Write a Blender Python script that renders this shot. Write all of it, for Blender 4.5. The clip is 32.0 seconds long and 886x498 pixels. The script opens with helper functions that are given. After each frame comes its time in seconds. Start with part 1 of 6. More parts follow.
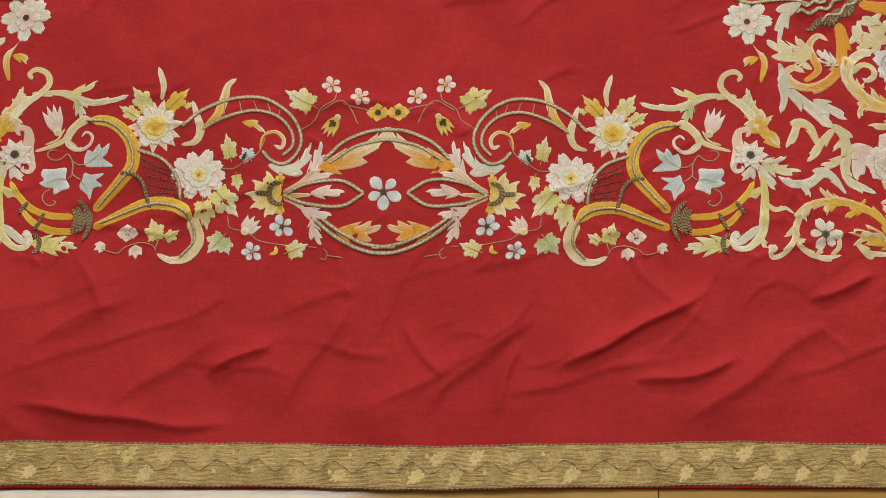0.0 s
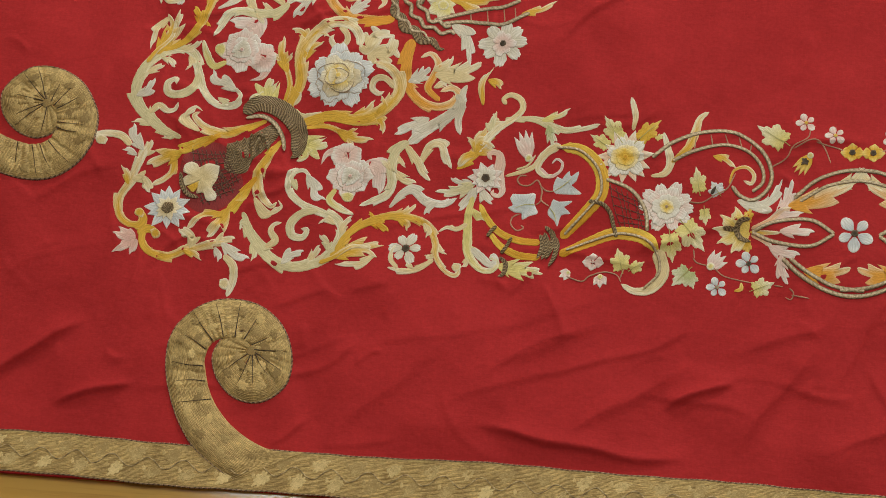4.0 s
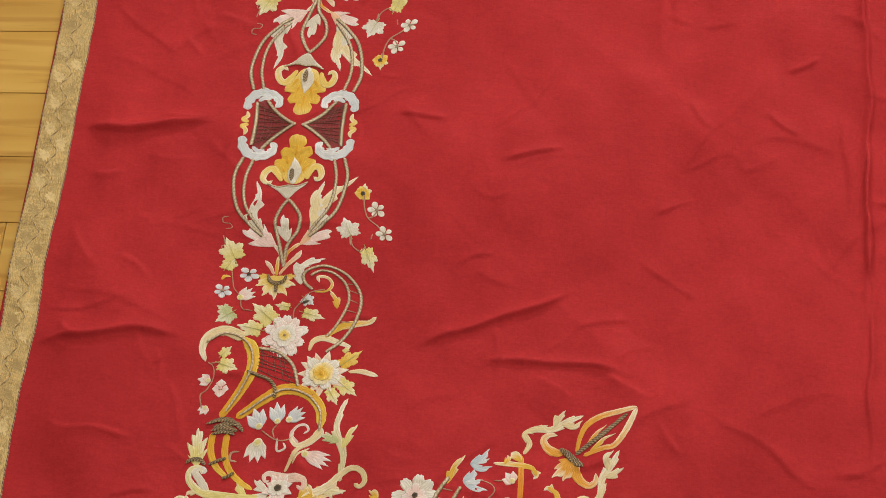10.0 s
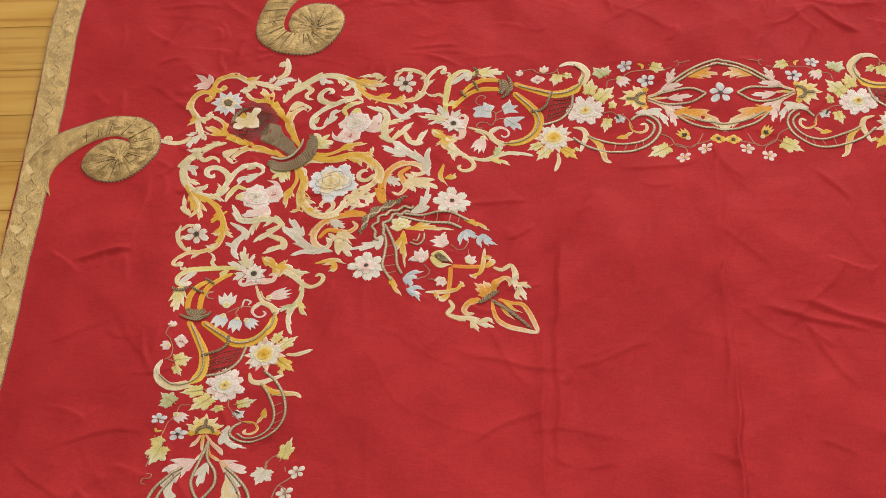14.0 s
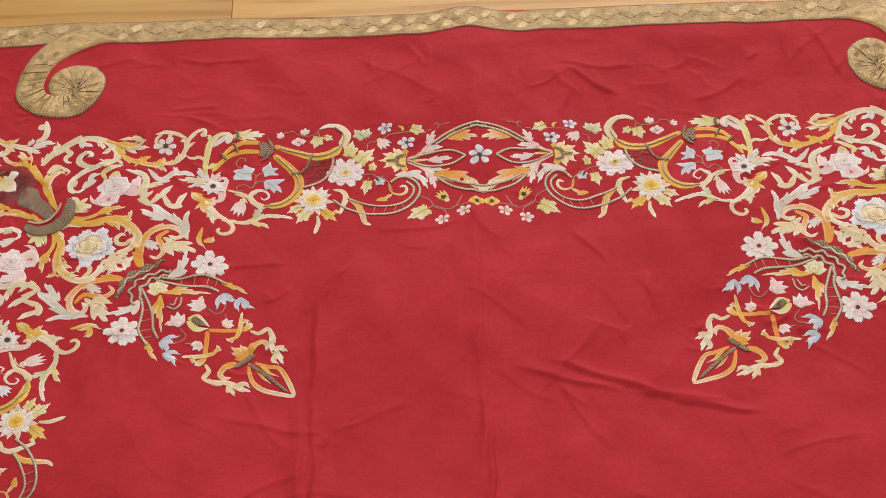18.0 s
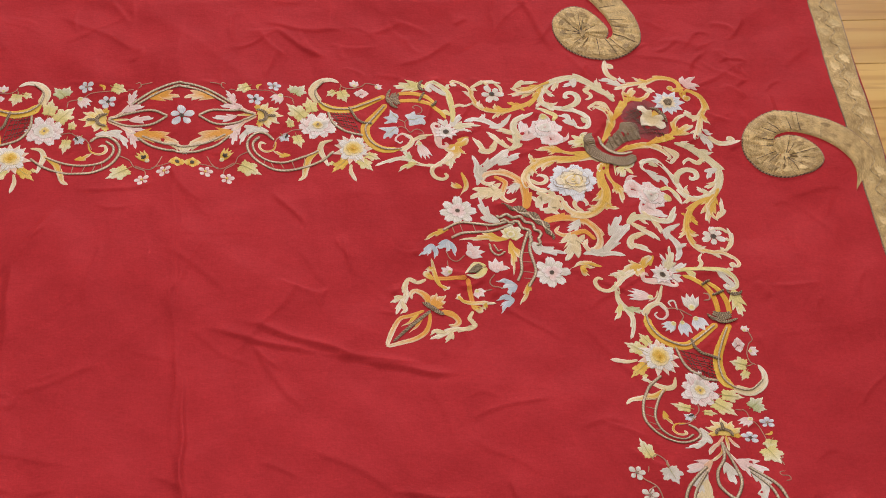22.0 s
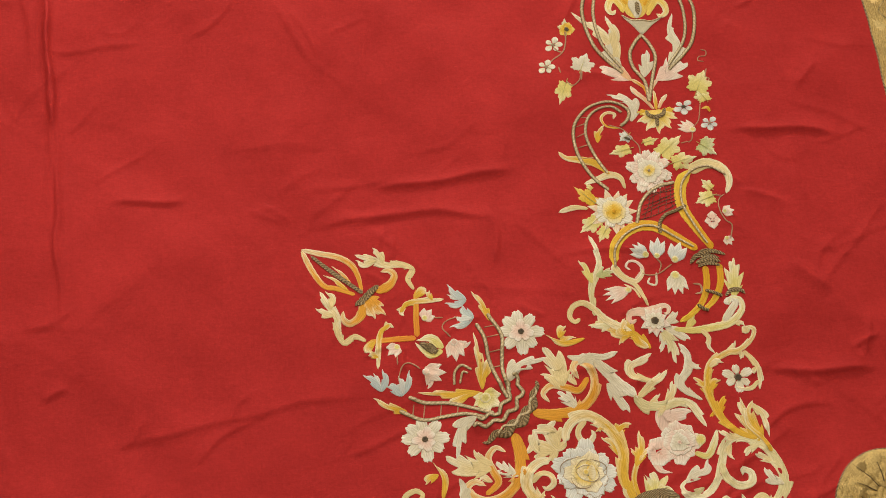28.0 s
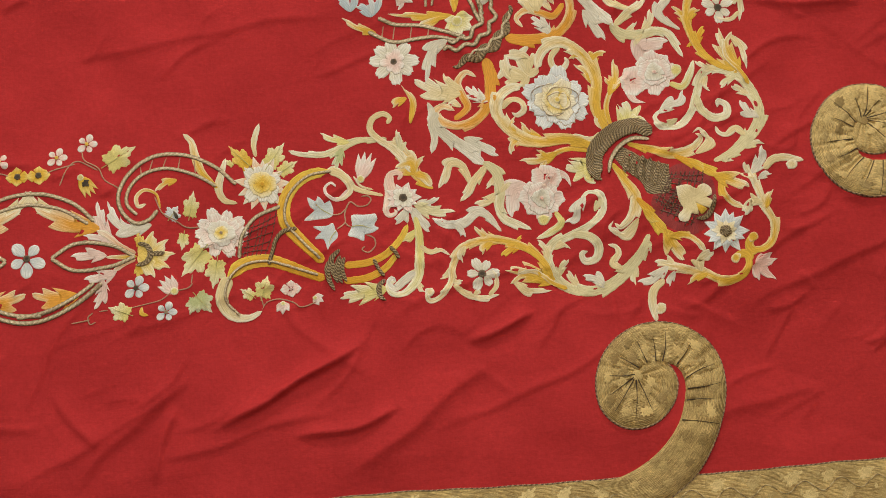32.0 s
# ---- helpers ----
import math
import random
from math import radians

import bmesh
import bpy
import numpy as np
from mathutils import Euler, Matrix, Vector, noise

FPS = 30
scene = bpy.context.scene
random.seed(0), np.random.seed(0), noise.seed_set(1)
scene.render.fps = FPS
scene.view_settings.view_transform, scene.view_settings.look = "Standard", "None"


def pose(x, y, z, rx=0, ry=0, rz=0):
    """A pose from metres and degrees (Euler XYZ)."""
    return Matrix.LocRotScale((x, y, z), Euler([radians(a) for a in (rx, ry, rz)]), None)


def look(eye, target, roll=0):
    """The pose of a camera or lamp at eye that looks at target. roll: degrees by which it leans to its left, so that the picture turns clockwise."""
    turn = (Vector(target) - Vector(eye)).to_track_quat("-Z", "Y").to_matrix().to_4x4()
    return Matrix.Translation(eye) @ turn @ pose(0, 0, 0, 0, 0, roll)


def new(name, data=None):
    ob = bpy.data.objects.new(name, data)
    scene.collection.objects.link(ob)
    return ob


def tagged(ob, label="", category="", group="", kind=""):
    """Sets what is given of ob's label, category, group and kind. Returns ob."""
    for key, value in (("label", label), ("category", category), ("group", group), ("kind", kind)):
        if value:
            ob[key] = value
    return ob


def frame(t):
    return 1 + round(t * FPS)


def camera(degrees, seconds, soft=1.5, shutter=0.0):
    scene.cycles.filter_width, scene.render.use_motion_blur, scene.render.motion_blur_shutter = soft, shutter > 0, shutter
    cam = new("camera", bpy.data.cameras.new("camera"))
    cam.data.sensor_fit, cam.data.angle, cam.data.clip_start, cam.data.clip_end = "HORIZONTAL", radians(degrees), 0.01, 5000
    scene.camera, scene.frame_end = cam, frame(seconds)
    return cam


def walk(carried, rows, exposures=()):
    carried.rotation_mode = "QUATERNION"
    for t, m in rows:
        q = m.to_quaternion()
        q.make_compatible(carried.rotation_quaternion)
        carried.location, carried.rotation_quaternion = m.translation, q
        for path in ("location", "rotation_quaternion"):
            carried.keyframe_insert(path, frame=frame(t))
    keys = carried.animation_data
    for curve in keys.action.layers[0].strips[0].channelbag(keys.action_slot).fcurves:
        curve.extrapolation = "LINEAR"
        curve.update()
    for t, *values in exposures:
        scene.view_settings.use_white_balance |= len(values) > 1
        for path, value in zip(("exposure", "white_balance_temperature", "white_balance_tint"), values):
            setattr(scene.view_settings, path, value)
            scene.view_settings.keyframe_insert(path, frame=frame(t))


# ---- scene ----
cam = camera(23.4, 32.0, soft=0.9)
PATH = [
    (0, look((0.0150, -1.3017, 1.8615), (0.0519, -0.7388, -0.0572), 3.732)),
    (0.5, look((0.0086, -1.3013, 1.8583), (0.0133, -0.7380, -0.0607), 0.735)),
    (1, look((0.0027, -1.3023, 1.8590), (-0.0336, -0.7355, -0.0587), -3.054)),
    (1.5, look((-0.0042, -1.3025, 1.8598), (-0.0839, -0.7332, -0.0558), -6.752)),
    (2, look((-0.0134, -1.3007, 1.8578), (-0.1342, -0.7290, -0.0549), -10.229)),
    (2.5, look((-0.0229, -1.2998, 1.8577), (-0.1871, -0.7223, -0.0501), -13.541)),
    (3, look((-0.0328, -1.2988, 1.8577), (-0.2488, -0.7203, -0.0446), -17.371)),
    (3.5, look((-0.0434, -1.2984, 1.8575), (-0.3171, -0.7234, -0.0384), -21.536)),
    (4, look((-0.0559, -1.2952, 1.8577), (-0.3795, -0.7274, -0.0325), -25.098)),
    (4.5, look((-0.0690, -1.2884, 1.8610), (-0.4327, -0.7308, -0.0249), -27.945)),
    (5, look((-0.0633, -1.2959, 1.8829), (-0.4461, -0.7257, 0.0045), -28.450)),
    (5.5, look((-0.0953, -1.2953, 1.8848), (-0.4633, -0.6964, 0.0124), -26.330)),
    (6, look((-0.1221, -1.2936, 1.8900), (-0.4751, -0.6664, 0.0240), -24.307)),
    (6.5, look((-0.1221, -1.2447, 1.8952), (-0.4801, -0.6417, 0.0221), -25.509)),
    (7, look((-0.1304, -1.2362, 1.9034), (-0.4730, -0.5929, 0.0410), -23.044)),
    (7.5, look((-0.1338, -1.2296, 1.9099), (-0.4647, -0.5312, 0.0653), -20.597)),
    (8, look((-0.1331, -1.2243, 1.9145), (-0.4553, -0.4763, 0.0878), -18.815)),
    (8.5, look((-0.1331, -1.2190, 1.9180), (-0.4445, -0.4263, 0.1083), -17.271)),
    (9, look((-0.1334, -1.2157, 1.9250), (-0.4316, -0.3702, 0.1372), -15.577)),
    (9.5, look((-0.1327, -1.2127, 1.9335), (-0.4175, -0.3136, 0.1698), -13.932)),
    (10, look((-0.1288, -1.2098, 1.9413), (-0.4032, -0.2608, 0.2023), -12.781)),
    (10.5, look((-0.1222, -1.2077, 1.9460), (-0.3878, -0.2101, 0.2330), -11.866)),
    (11, look((-0.1156, -1.2069, 1.9488), (-0.3728, -0.1611, 0.2635), -11.310)),
    (11.5, look((-0.1114, -1.2076, 1.9529), (-0.3607, -0.1160, 0.2958), -10.571)),
    (12, look((-0.1093, -1.2090, 1.9597), (-0.3478, -0.0740, 0.3303), -9.967)),
    (12.5, look((-0.1064, -1.2090, 1.9675), (-0.3330, -0.0340, 0.3650), -9.399)),
    (13, look((-0.1033, -1.2081, 1.9750), (-0.3191, 0.0048, 0.3995), -8.801)),
    (13.5, look((-0.1003, -1.2064, 1.9819), (-0.3051, 0.0391, 0.4305), -8.350)),
    (14, look((-0.0979, -1.2039, 1.9887), (-0.2888, 0.0709, 0.4596), -7.760)),
    (14.5, look((-0.0922, -1.2026, 1.9943), (-0.2715, 0.0958, 0.4837), -7.312)),
    (15, look((-0.0979, -1.2156, 2.0260), (-0.2517, 0.0847, 0.5142), -6.663)),
    (15.5, look((-0.0957, -1.2124, 2.0264), (-0.2287, 0.0907, 0.5150), -6.005)),
    (16, look((-0.0900, -1.2097, 2.0265), (-0.2010, 0.0950, 0.5147), -5.306)),
    (16.5, look((-0.0484, -1.1962, 1.9895), (-0.1614, 0.1192, 0.4872), -5.347)),
    (17, look((-0.0366, -1.1953, 1.9884), (-0.1225, 0.1201, 0.4844), -4.613)),
    (17.5, look((-0.0249, -1.1934, 1.9883), (-0.0815, 0.1222, 0.4830), -3.648)),
    (18, look((-0.0142, -1.1913, 1.9888), (-0.0422, 0.1238, 0.4822), -2.706)),
    (18.5, look((-0.0026, -1.1894, 1.9881), (-0.0024, 0.1255, 0.4810), -1.611)),
    (19, look((0.0112, -1.1895, 1.9882), (0.0389, 0.1240, 0.4802), -0.434)),
    (19.5, look((0.0259, -1.1899, 1.9886), (0.0828, 0.1216, 0.4797), 0.776)),
    (20, look((0.0395, -1.1889, 1.9881), (0.1266, 0.1224, 0.4804), 1.942)),
    (20.5, look((0.0511, -1.1886, 1.9866), (0.1690, 0.1240, 0.4822), 3.011)),
    (21, look((0.0611, -1.1928, 1.9866), (0.2070, 0.1173, 0.4825), 3.889)),
    (21.5, look((0.0690, -1.1948, 1.9828), (0.2363, 0.1052, 0.4721), 4.587)),
    (22, look((0.0763, -1.1978, 1.9781), (0.2595, 0.0871, 0.4564), 5.045)),
    (22.5, look((0.0839, -1.2020, 1.9728), (0.2799, 0.0613, 0.4347), 5.413)),
    (23, look((0.0897, -1.2069, 1.9667), (0.2957, 0.0277, 0.4068), 5.815)),
    (23.5, look((0.0941, -1.2115, 1.9600), (0.3079, -0.0125, 0.3735), 6.216)),
    (24, look((0.0981, -1.2124, 1.9512), (0.3189, -0.0620, 0.3302), 6.661)),
    (24.5, look((0.1012, -1.2130, 1.9431), (0.3291, -0.1197, 0.2840), 7.272)),
    (25, look((0.0776, -1.2218, 1.9687), (0.3304, -0.1793, 0.2807), 8.857)),
    (25.5, look((0.0776, -1.2267, 1.9554), (0.3390, -0.2081, 0.2542), 9.461)),
    (26, look((0.0775, -1.2335, 1.9413), (0.3461, -0.2327, 0.2307), 9.989)),
    (26.5, look((0.1082, -1.2249, 1.9176), (0.3566, -0.2534, 0.1872), 9.112)),
    (27, look((0.1094, -1.2276, 1.9103), (0.3595, -0.2969, 0.1578), 9.653)),
    (27.5, look((0.1105, -1.2305, 1.9032), (0.3628, -0.3383, 0.1310), 10.294)),
    (28, look((0.1128, -1.2325, 1.8942), (0.3630, -0.3827, 0.1011), 10.867)),
    (28.5, look((0.1158, -1.2336, 1.8840), (0.3606, -0.4277, 0.0700), 11.346)),
    (29, look((0.1207, -1.2341, 1.8739), (0.3580, -0.4754, 0.0387), 11.909)),
    (29.5, look((0.1272, -1.2332, 1.8651), (0.3582, -0.5211, 0.0105), 12.755)),
    (30, look((0.1322, -1.2334, 1.8587), (0.3617, -0.5627, -0.0115), 13.863)),
    (30.5, look((0.1369, -1.2360, 1.8529), (0.3662, -0.5987, -0.0289), 14.914)),
    (31, look((0.1405, -1.2412, 1.8494), (0.3686, -0.6267, -0.0402), 15.639)),
    (31.5, look((0.1440, -1.2468, 1.8455), (0.3704, -0.6598, -0.0530), 16.500)),
    (32, look((0.1478, -1.2517, 1.8405), (0.3744, -0.6956, -0.0673), 17.762)),
]
# the phone's own exposure and white balance drift as it pans
EXPOSURES = [
    (0.0, -0.05, 5900, 3), (3.0, -0.15, 5950, 2), (7.0, -0.37, 5850, 4), (9.0, -0.32, 5900, 8),
    (10.0, -0.02, 6050, 9), (11.0, 0.1, 6200, 8), (13.0, 0.08, 6250, 10), (14.5, -0.12, 5800, 12), (17.0, -0.04, 5600, 17),
    (20.0, -0.14, 5650, 20), (23.0, -0.17, 5850, 18), (24.5, -0.17, 6350, 10), (26.5, -0.02, 6950, 4),
    (28.5, -0.03, 6850, 3), (31.0, -0.03, 6200, 3), (32.0, -0.01, 6150, 3),
]
walk(cam, PATH, EXPOSURES)

# ---- light: a closed room lit by soft lamps, none in view ----
world = bpy.data.worlds.new("room_air")
scene.world = world
world.use_nodes = True
world.node_tree.nodes["Background"].inputs[0].default_value = (0.9, 0.93, 1.0, 1)
world.node_tree.nodes["Background"].inputs[1].default_value = 0.05


def area_lamp(eye, target, size_x, size_y, power):
    data = bpy.data.lights.new("area_lamp", "AREA")
    data.shape, data.size, data.size_y, data.energy = "RECTANGLE", size_x, size_y, power
    data.color = (1.0, 0.955, 0.9)
    ob = new("area_lamp", data)
    ob.matrix_world = look(eye, target)
    return ob


# unseen wide lamp for the raking light from the north
area_lamp((1.0, 6.0, 2.7), (0.0, -0.6, 0.0), 3.2, 0.8, 235)
# ceiling panel that the varnished floor mirrors beside the cloth's front edge
area_lamp((-0.72, -0.45, 3.06), (-0.72, -0.4499, 0.0), 1.25, 0.13, 8.5)
# unseen lamp hung below the ceiling, added to brighten the cloth's middle
area_lamp((0.05, 0.1, 2.42), (0.05, 0.1001, 0.0), 1.25, 0.6, 29.5)

# ---- materials ----


def nodes_of(name, rough=0.6, metal=0.0):
    m = bpy.data.materials.new(name)
    m.use_nodes = True
    tree = m.node_tree
    shader = tree.nodes["Principled BSDF"]
    shader.inputs["Roughness"].default_value = rough
    shader.inputs["Metallic"].default_value = metal
    return m, tree, shader


def node(tree, kind, **values):
    n = tree.nodes.new(kind)
    for key, value in values.items():
        if key in n.inputs:
            n.inputs[key].default_value = value
    return n


def ramp_of(tree, factor, stops):
    r = tree.nodes.new("ShaderNodeValToRGB")
    for n, (at, colour) in enumerate(stops):
        e = r.color_ramp.elements[n] if n < 2 else r.color_ramp.elements.new(at)
        e.position, e.color = at, (*colour, 1)
    tree.links.new(factor, r.inputs[0])
    return r.outputs[0]


def mixed(tree, factor, a, b, kind="MIX"):
    m = tree.nodes.new("ShaderNodeMix")
    m.data_type, m.blend_type = "RGBA", kind
    for slot, value in ((0, factor), (6, a), (7, b)):
        if isinstance(value, (int, float)):
            m.inputs[slot].default_value = value
        elif isinstance(value, tuple):
            m.inputs[slot].default_value = (*value, 1)
        else:
            tree.links.new(value, m.inputs[slot])
    return m.outputs[2]


def bumped(tree, shader, height, strength, distance, under=None):
    b = tree.nodes.new("ShaderNodeBump")
    b.inputs["Strength"].default_value, b.inputs["Distance"].default_value = strength, distance
    tree.links.new(height, b.inputs["Height"])
    if under:
        tree.links.new(under, b.inputs["Normal"])
    tree.links.new(b.outputs[0], shader.inputs["Normal"])
    return b.outputs[0]


def math_node(tree, op, a, b=0.0, c=None):
    m = tree.nodes.new("ShaderNodeMath")
    m.operation = op
    for slot, value in enumerate((a, b) if c is None else (a, b, c)):
        if isinstance(value, (int, float)):
            m.inputs[slot].default_value = value
        else:
            tree.links.new(value, m.inputs[slot])
    return m.outputs[0]


def scaled(tree, source, scale):
    m = tree.nodes.new("ShaderNodeMapping")
    m.inputs["Scale"].default_value = scale
    tree.links.new(source, m.inputs[0])
    return m.outputs[0]


def noise_of(tree, vector, scale, detail=3.0, rough=0.5):
    n = node(tree, "ShaderNodeTexNoise", Scale=scale, Detail=detail, Roughness=rough)
    tree.links.new(vector, n.inputs["Vector"])
    return n.outputs["Fac"]


def red_silk():
    m, tree, shader = nodes_of("red_silk", 0.6)
    at = tree.nodes.new("ShaderNodeTexCoord").outputs["Object"]
    broad = noise_of(tree, at, 3.0, 4.0)
    mottle = noise_of(tree, at, 22.0, 5.0, 0.6)
    slub = noise_of(tree, scaled(tree, at, (60, 900, 1)), 1.0, 2.0)
    slub2 = noise_of(tree, scaled(tree, at, (900, 60, 1)), 1.0, 2.0)
    base = ramp_of(tree, broad, ((0.3, (0.405, 0.0288, 0.0305)), (0.7, (0.463, 0.0348, 0.0362))))
    weave = mixed(tree, 0.5, slub, slub2)
    tint = ramp_of(tree, weave, ((0.3, (0.94, 0.94, 0.94)), (0.7, (1.05, 1.05, 1.05))))
    cloud = ramp_of(tree, mottle, ((0.3, (0.91, 0.89, 0.89)), (0.65, (1.04, 1.04, 1.04))))
    cloth = mixed(tree, 1.0, mixed(tree, 1.0, base, tint, "MULTIPLY"), cloud, "MULTIPLY")
    grain = noise_of(tree, at, 330.0, 2.0, 0.7)
    cloth = mixed(tree, 1.0, cloth, ramp_of(tree, grain, ((0.3, (0.91, 0.90, 0.90)), (0.7, (1.07, 1.07, 1.07)))), "MULTIPLY")
    tree.links.new(cloth, shader.inputs["Base Color"])
    shader.inputs["Specular IOR Level"].default_value = 0.05
    shader.inputs["Specular Tint"].default_value = (1.0, 0.3, 0.28, 1)
    first = bumped(tree, shader, weave, 0.15, 0.0006)
    pucker = noise_of(tree, at, 16.0, 4.0, 0.6)
    bumped(tree, shader, pucker, 0.24, 0.005, first)
    pull = noise_of(tree, scaled(tree, at, (55, 5, 1)), 1.0, 3.0, 0.6)
    bumped(tree, shader, pull, 0.1, 0.003, shader.inputs["Normal"].links[0].from_socket)
    fine = noise_of(tree, scaled(tree, at, (26, 44, 1)), 1.0, 5.0, 0.65)
    bumped(tree, shader, fine, 0.3, 0.004, shader.inputs["Normal"].links[0].from_socket)
    return m


def maple():
    m, tree, shader = nodes_of("maple_boards", 0.45)
    at = tree.nodes.new("ShaderNodeTexCoord").outputs["Object"]
    info = tree.nodes.new("ShaderNodeObjectInfo").outputs["Random"]
    shifted = tree.nodes.new("ShaderNodeVectorMath")
    shifted.operation = "ADD"
    offset = tree.nodes.new("ShaderNodeCombineXYZ")
    tree.links.new(math_node(tree, "MULTIPLY", info, 40.0), offset.inputs[0])
    tree.links.new(math_node(tree, "MULTIPLY", info, 17.0), offset.inputs[1])
    tree.links.new(at, shifted.inputs[0])
    tree.links.new(offset.outputs[0], shifted.inputs[1])
    v = shifted.outputs[0]
    grain = noise_of(tree, scaled(tree, v, (3, 60, 1)), 1.6, 6.0, 0.6)
    flame = noise_of(tree, scaled(tree, v, (2.2, 16, 1)), 1.4, 3.0)
    base = ramp_of(tree, flame, ((0.32, (0.56, 0.32, 0.058)), (0.7, (0.69, 0.45, 0.11))))
    dark = ramp_of(tree, grain, ((0.25, (0.66, 0.56, 0.44)), (0.45, (1.0, 1.0, 1.0))))
    tone = ramp_of(tree, info, ((0.0, (0.84, 0.79, 0.72)), (1.0, (1.1, 1.1, 1.08))))
    wood = mixed(tree, 1.0, mixed(tree, 1.0, base, dark, "MULTIPLY"), tone, "MULTIPLY")
    tree.links.new(wood, shader.inputs["Base Color"])
    ring = tree.nodes.new("ShaderNodeTexWave")
    ring.bands_direction = "Y"
    for key, value in (("Scale", 0.55), ("Distortion", 5.0), ("Detail", 3.0), ("Detail Scale", 1.3)):
        ring.inputs[key].default_value = value
    tree.links.new(scaled(tree, v, (1.8, 14, 1)), ring.inputs["Vector"])
    lines = ramp_of(tree, ring.outputs["Fac"], ((0.0, (0.62, 0.46, 0.28)), (0.14, (1.0, 1.0, 1.0))))
    wood = mixed(tree, 0.4, wood, lines, "MULTIPLY")
    knot = tree.nodes.new("ShaderNodeTexVoronoi")
    knot.inputs["Scale"].default_value = 1.0
    tree.links.new(scaled(tree, v, (2.2, 6.5, 1)), knot.inputs["Vector"])
    wood = mixed(tree, 1.0, wood, ramp_of(tree, knot.outputs["Distance"], ((0.02, (0.3, 0.16, 0.08)), (0.05, (1.0, 1.0, 1.0)))), "MULTIPLY")
    tree.links.new(wood, shader.inputs["Base Color"])
    shader.inputs["Specular IOR Level"].default_value = 0.25
    shader.inputs["Coat Weight"].default_value = 0.8
    shader.inputs["Coat Roughness"].default_value = 0.1
    bumped(tree, shader, grain, 0.08, 0.001)
    return m


def plain_paint(name, colour):
    m, tree, shader = nodes_of(name, 0.7)
    at = tree.nodes.new("ShaderNodeTexCoord").outputs["Object"]
    speck = noise_of(tree, at, 30.0, 4.0)
    low, high = tuple(c * 0.95 for c in colour), colour
    tree.links.new(ramp_of(tree, speck, ((0.3, low), (0.7, high))), shader.inputs["Base Color"])
    bumped(tree, shader, speck, 0.1, 0.002)
    return m


SILK, MAPLE = red_silk(), maple()
WALL_PAINT, CEILING_PAINT = plain_paint("wall_paint", (0.5, 0.48, 0.45)), plain_paint("ceiling_paint", (0.8, 0.8, 0.78))

# ---- room ----


def mesh_of(name, verts, faces, material, smooth=True):
    me = bpy.data.meshes.new(name)
    me.from_pydata(verts, [], faces)
    me.materials.append(material)
    if smooth:
        me.polygons.foreach_set("use_smooth", [True] * len(me.polygons))
    me.update()
    return me


def box_mesh(name, lo, hi, material, bevel=0.0):
    bm = bmesh.new()
    bmesh.ops.create_cube(bm, size=1)
    for v in bm.verts:
        v.co = [lo[k] if v.co[k] < 0 else hi[k] for k in range(3)]
    if bevel:
        bmesh.ops.bevel(bm, geom=bm.edges[:], offset=bevel, segments=1, affect="EDGES")
    me = bpy.data.meshes.new(name)
    bm.to_mesh(me)
    bm.free()
    me.materials.append(material)
    return me


ROOM = 6.4
for name, lo, hi in (
    ("wall_north", (-ROOM, ROOM, 0), (ROOM, ROOM + 0.12, 3.2)),
    ("wall_south", (-ROOM, -ROOM - 0.12, 0), (ROOM, -ROOM, 3.2)),
    ("wall_east", (ROOM, -ROOM, 0), (ROOM + 0.12, ROOM, 3.2)),
    ("wall_west", (-ROOM - 0.12, -ROOM, 0), (-ROOM, ROOM, 3.2)),
):
    tagged(new(name, box_mesh(name, lo, hi, WALL_PAINT)), "plain painted wall of the room", "wall", kind="structure")
tagged(new("ceiling", box_mesh("ceiling", (-ROOM, -ROOM, 3.2), (ROOM, ROOM, 3.1), CEILING_PAINT)), "plain white ceiling", "ceiling", kind="structure")
floor = tagged(new("floor", box_mesh("floor", (-ROOM, -ROOM, -0.05), (ROOM, ROOM, -0.019), MAPLE)), "honey-coloured maple strip floor", "floor", kind="structure")

# ---- the cloth's lie: one height for every place on it ----
BOARDS_TOP = -0.007
HALF_X, SOUTH, NORTH, BAND = 0.899, -0.974, 0.974, 0.0385
CREASES = []
# each crease: from, to, half width, height, bow (metres)
CREASES += [
    (0.027, -0.924, 0.142, -0.816, 0.0107, 0.0033, -0.007),
    (0.251, -0.925, 0.414, -0.814, 0.0107, 0.0030, 0.007),
    (-0.252, -0.914, -0.131, -0.834, 0.0107, 0.0028, -0.005),
    (-0.098, -0.923, -0.020, -0.807, 0.0091, 0.0027, -0.008),
    (-0.311, -0.850, -0.213, -0.798, 0.0091, 0.0018, -0.000),
    (-0.066, -0.565, -0.047, -0.503, 0.0075, 0.0018, 0.003),
    (-0.164, -0.876, -0.095, -0.846, 0.0027, 0.0048, -0.002),
    (0.146, -0.873, 0.294, -0.791, 0.0027, 0.0074, 0.005),
    (-0.338, -0.898, -0.128, -0.918, 0.0032, 0.0056, 0.010),
    (0.216, -0.882, 0.322, -0.856, 0.0027, 0.0047, 0.006),
    (0.010, -0.822, 0.051, -0.884, 0.0037, 0.0024, 0.004),
    (-0.467, -0.930, -0.355, -0.817, 0.0091, 0.0017, 0.005),
    (-0.126, -0.827, -0.005, -0.778, 0.0091, 0.0015, 0.007),
]
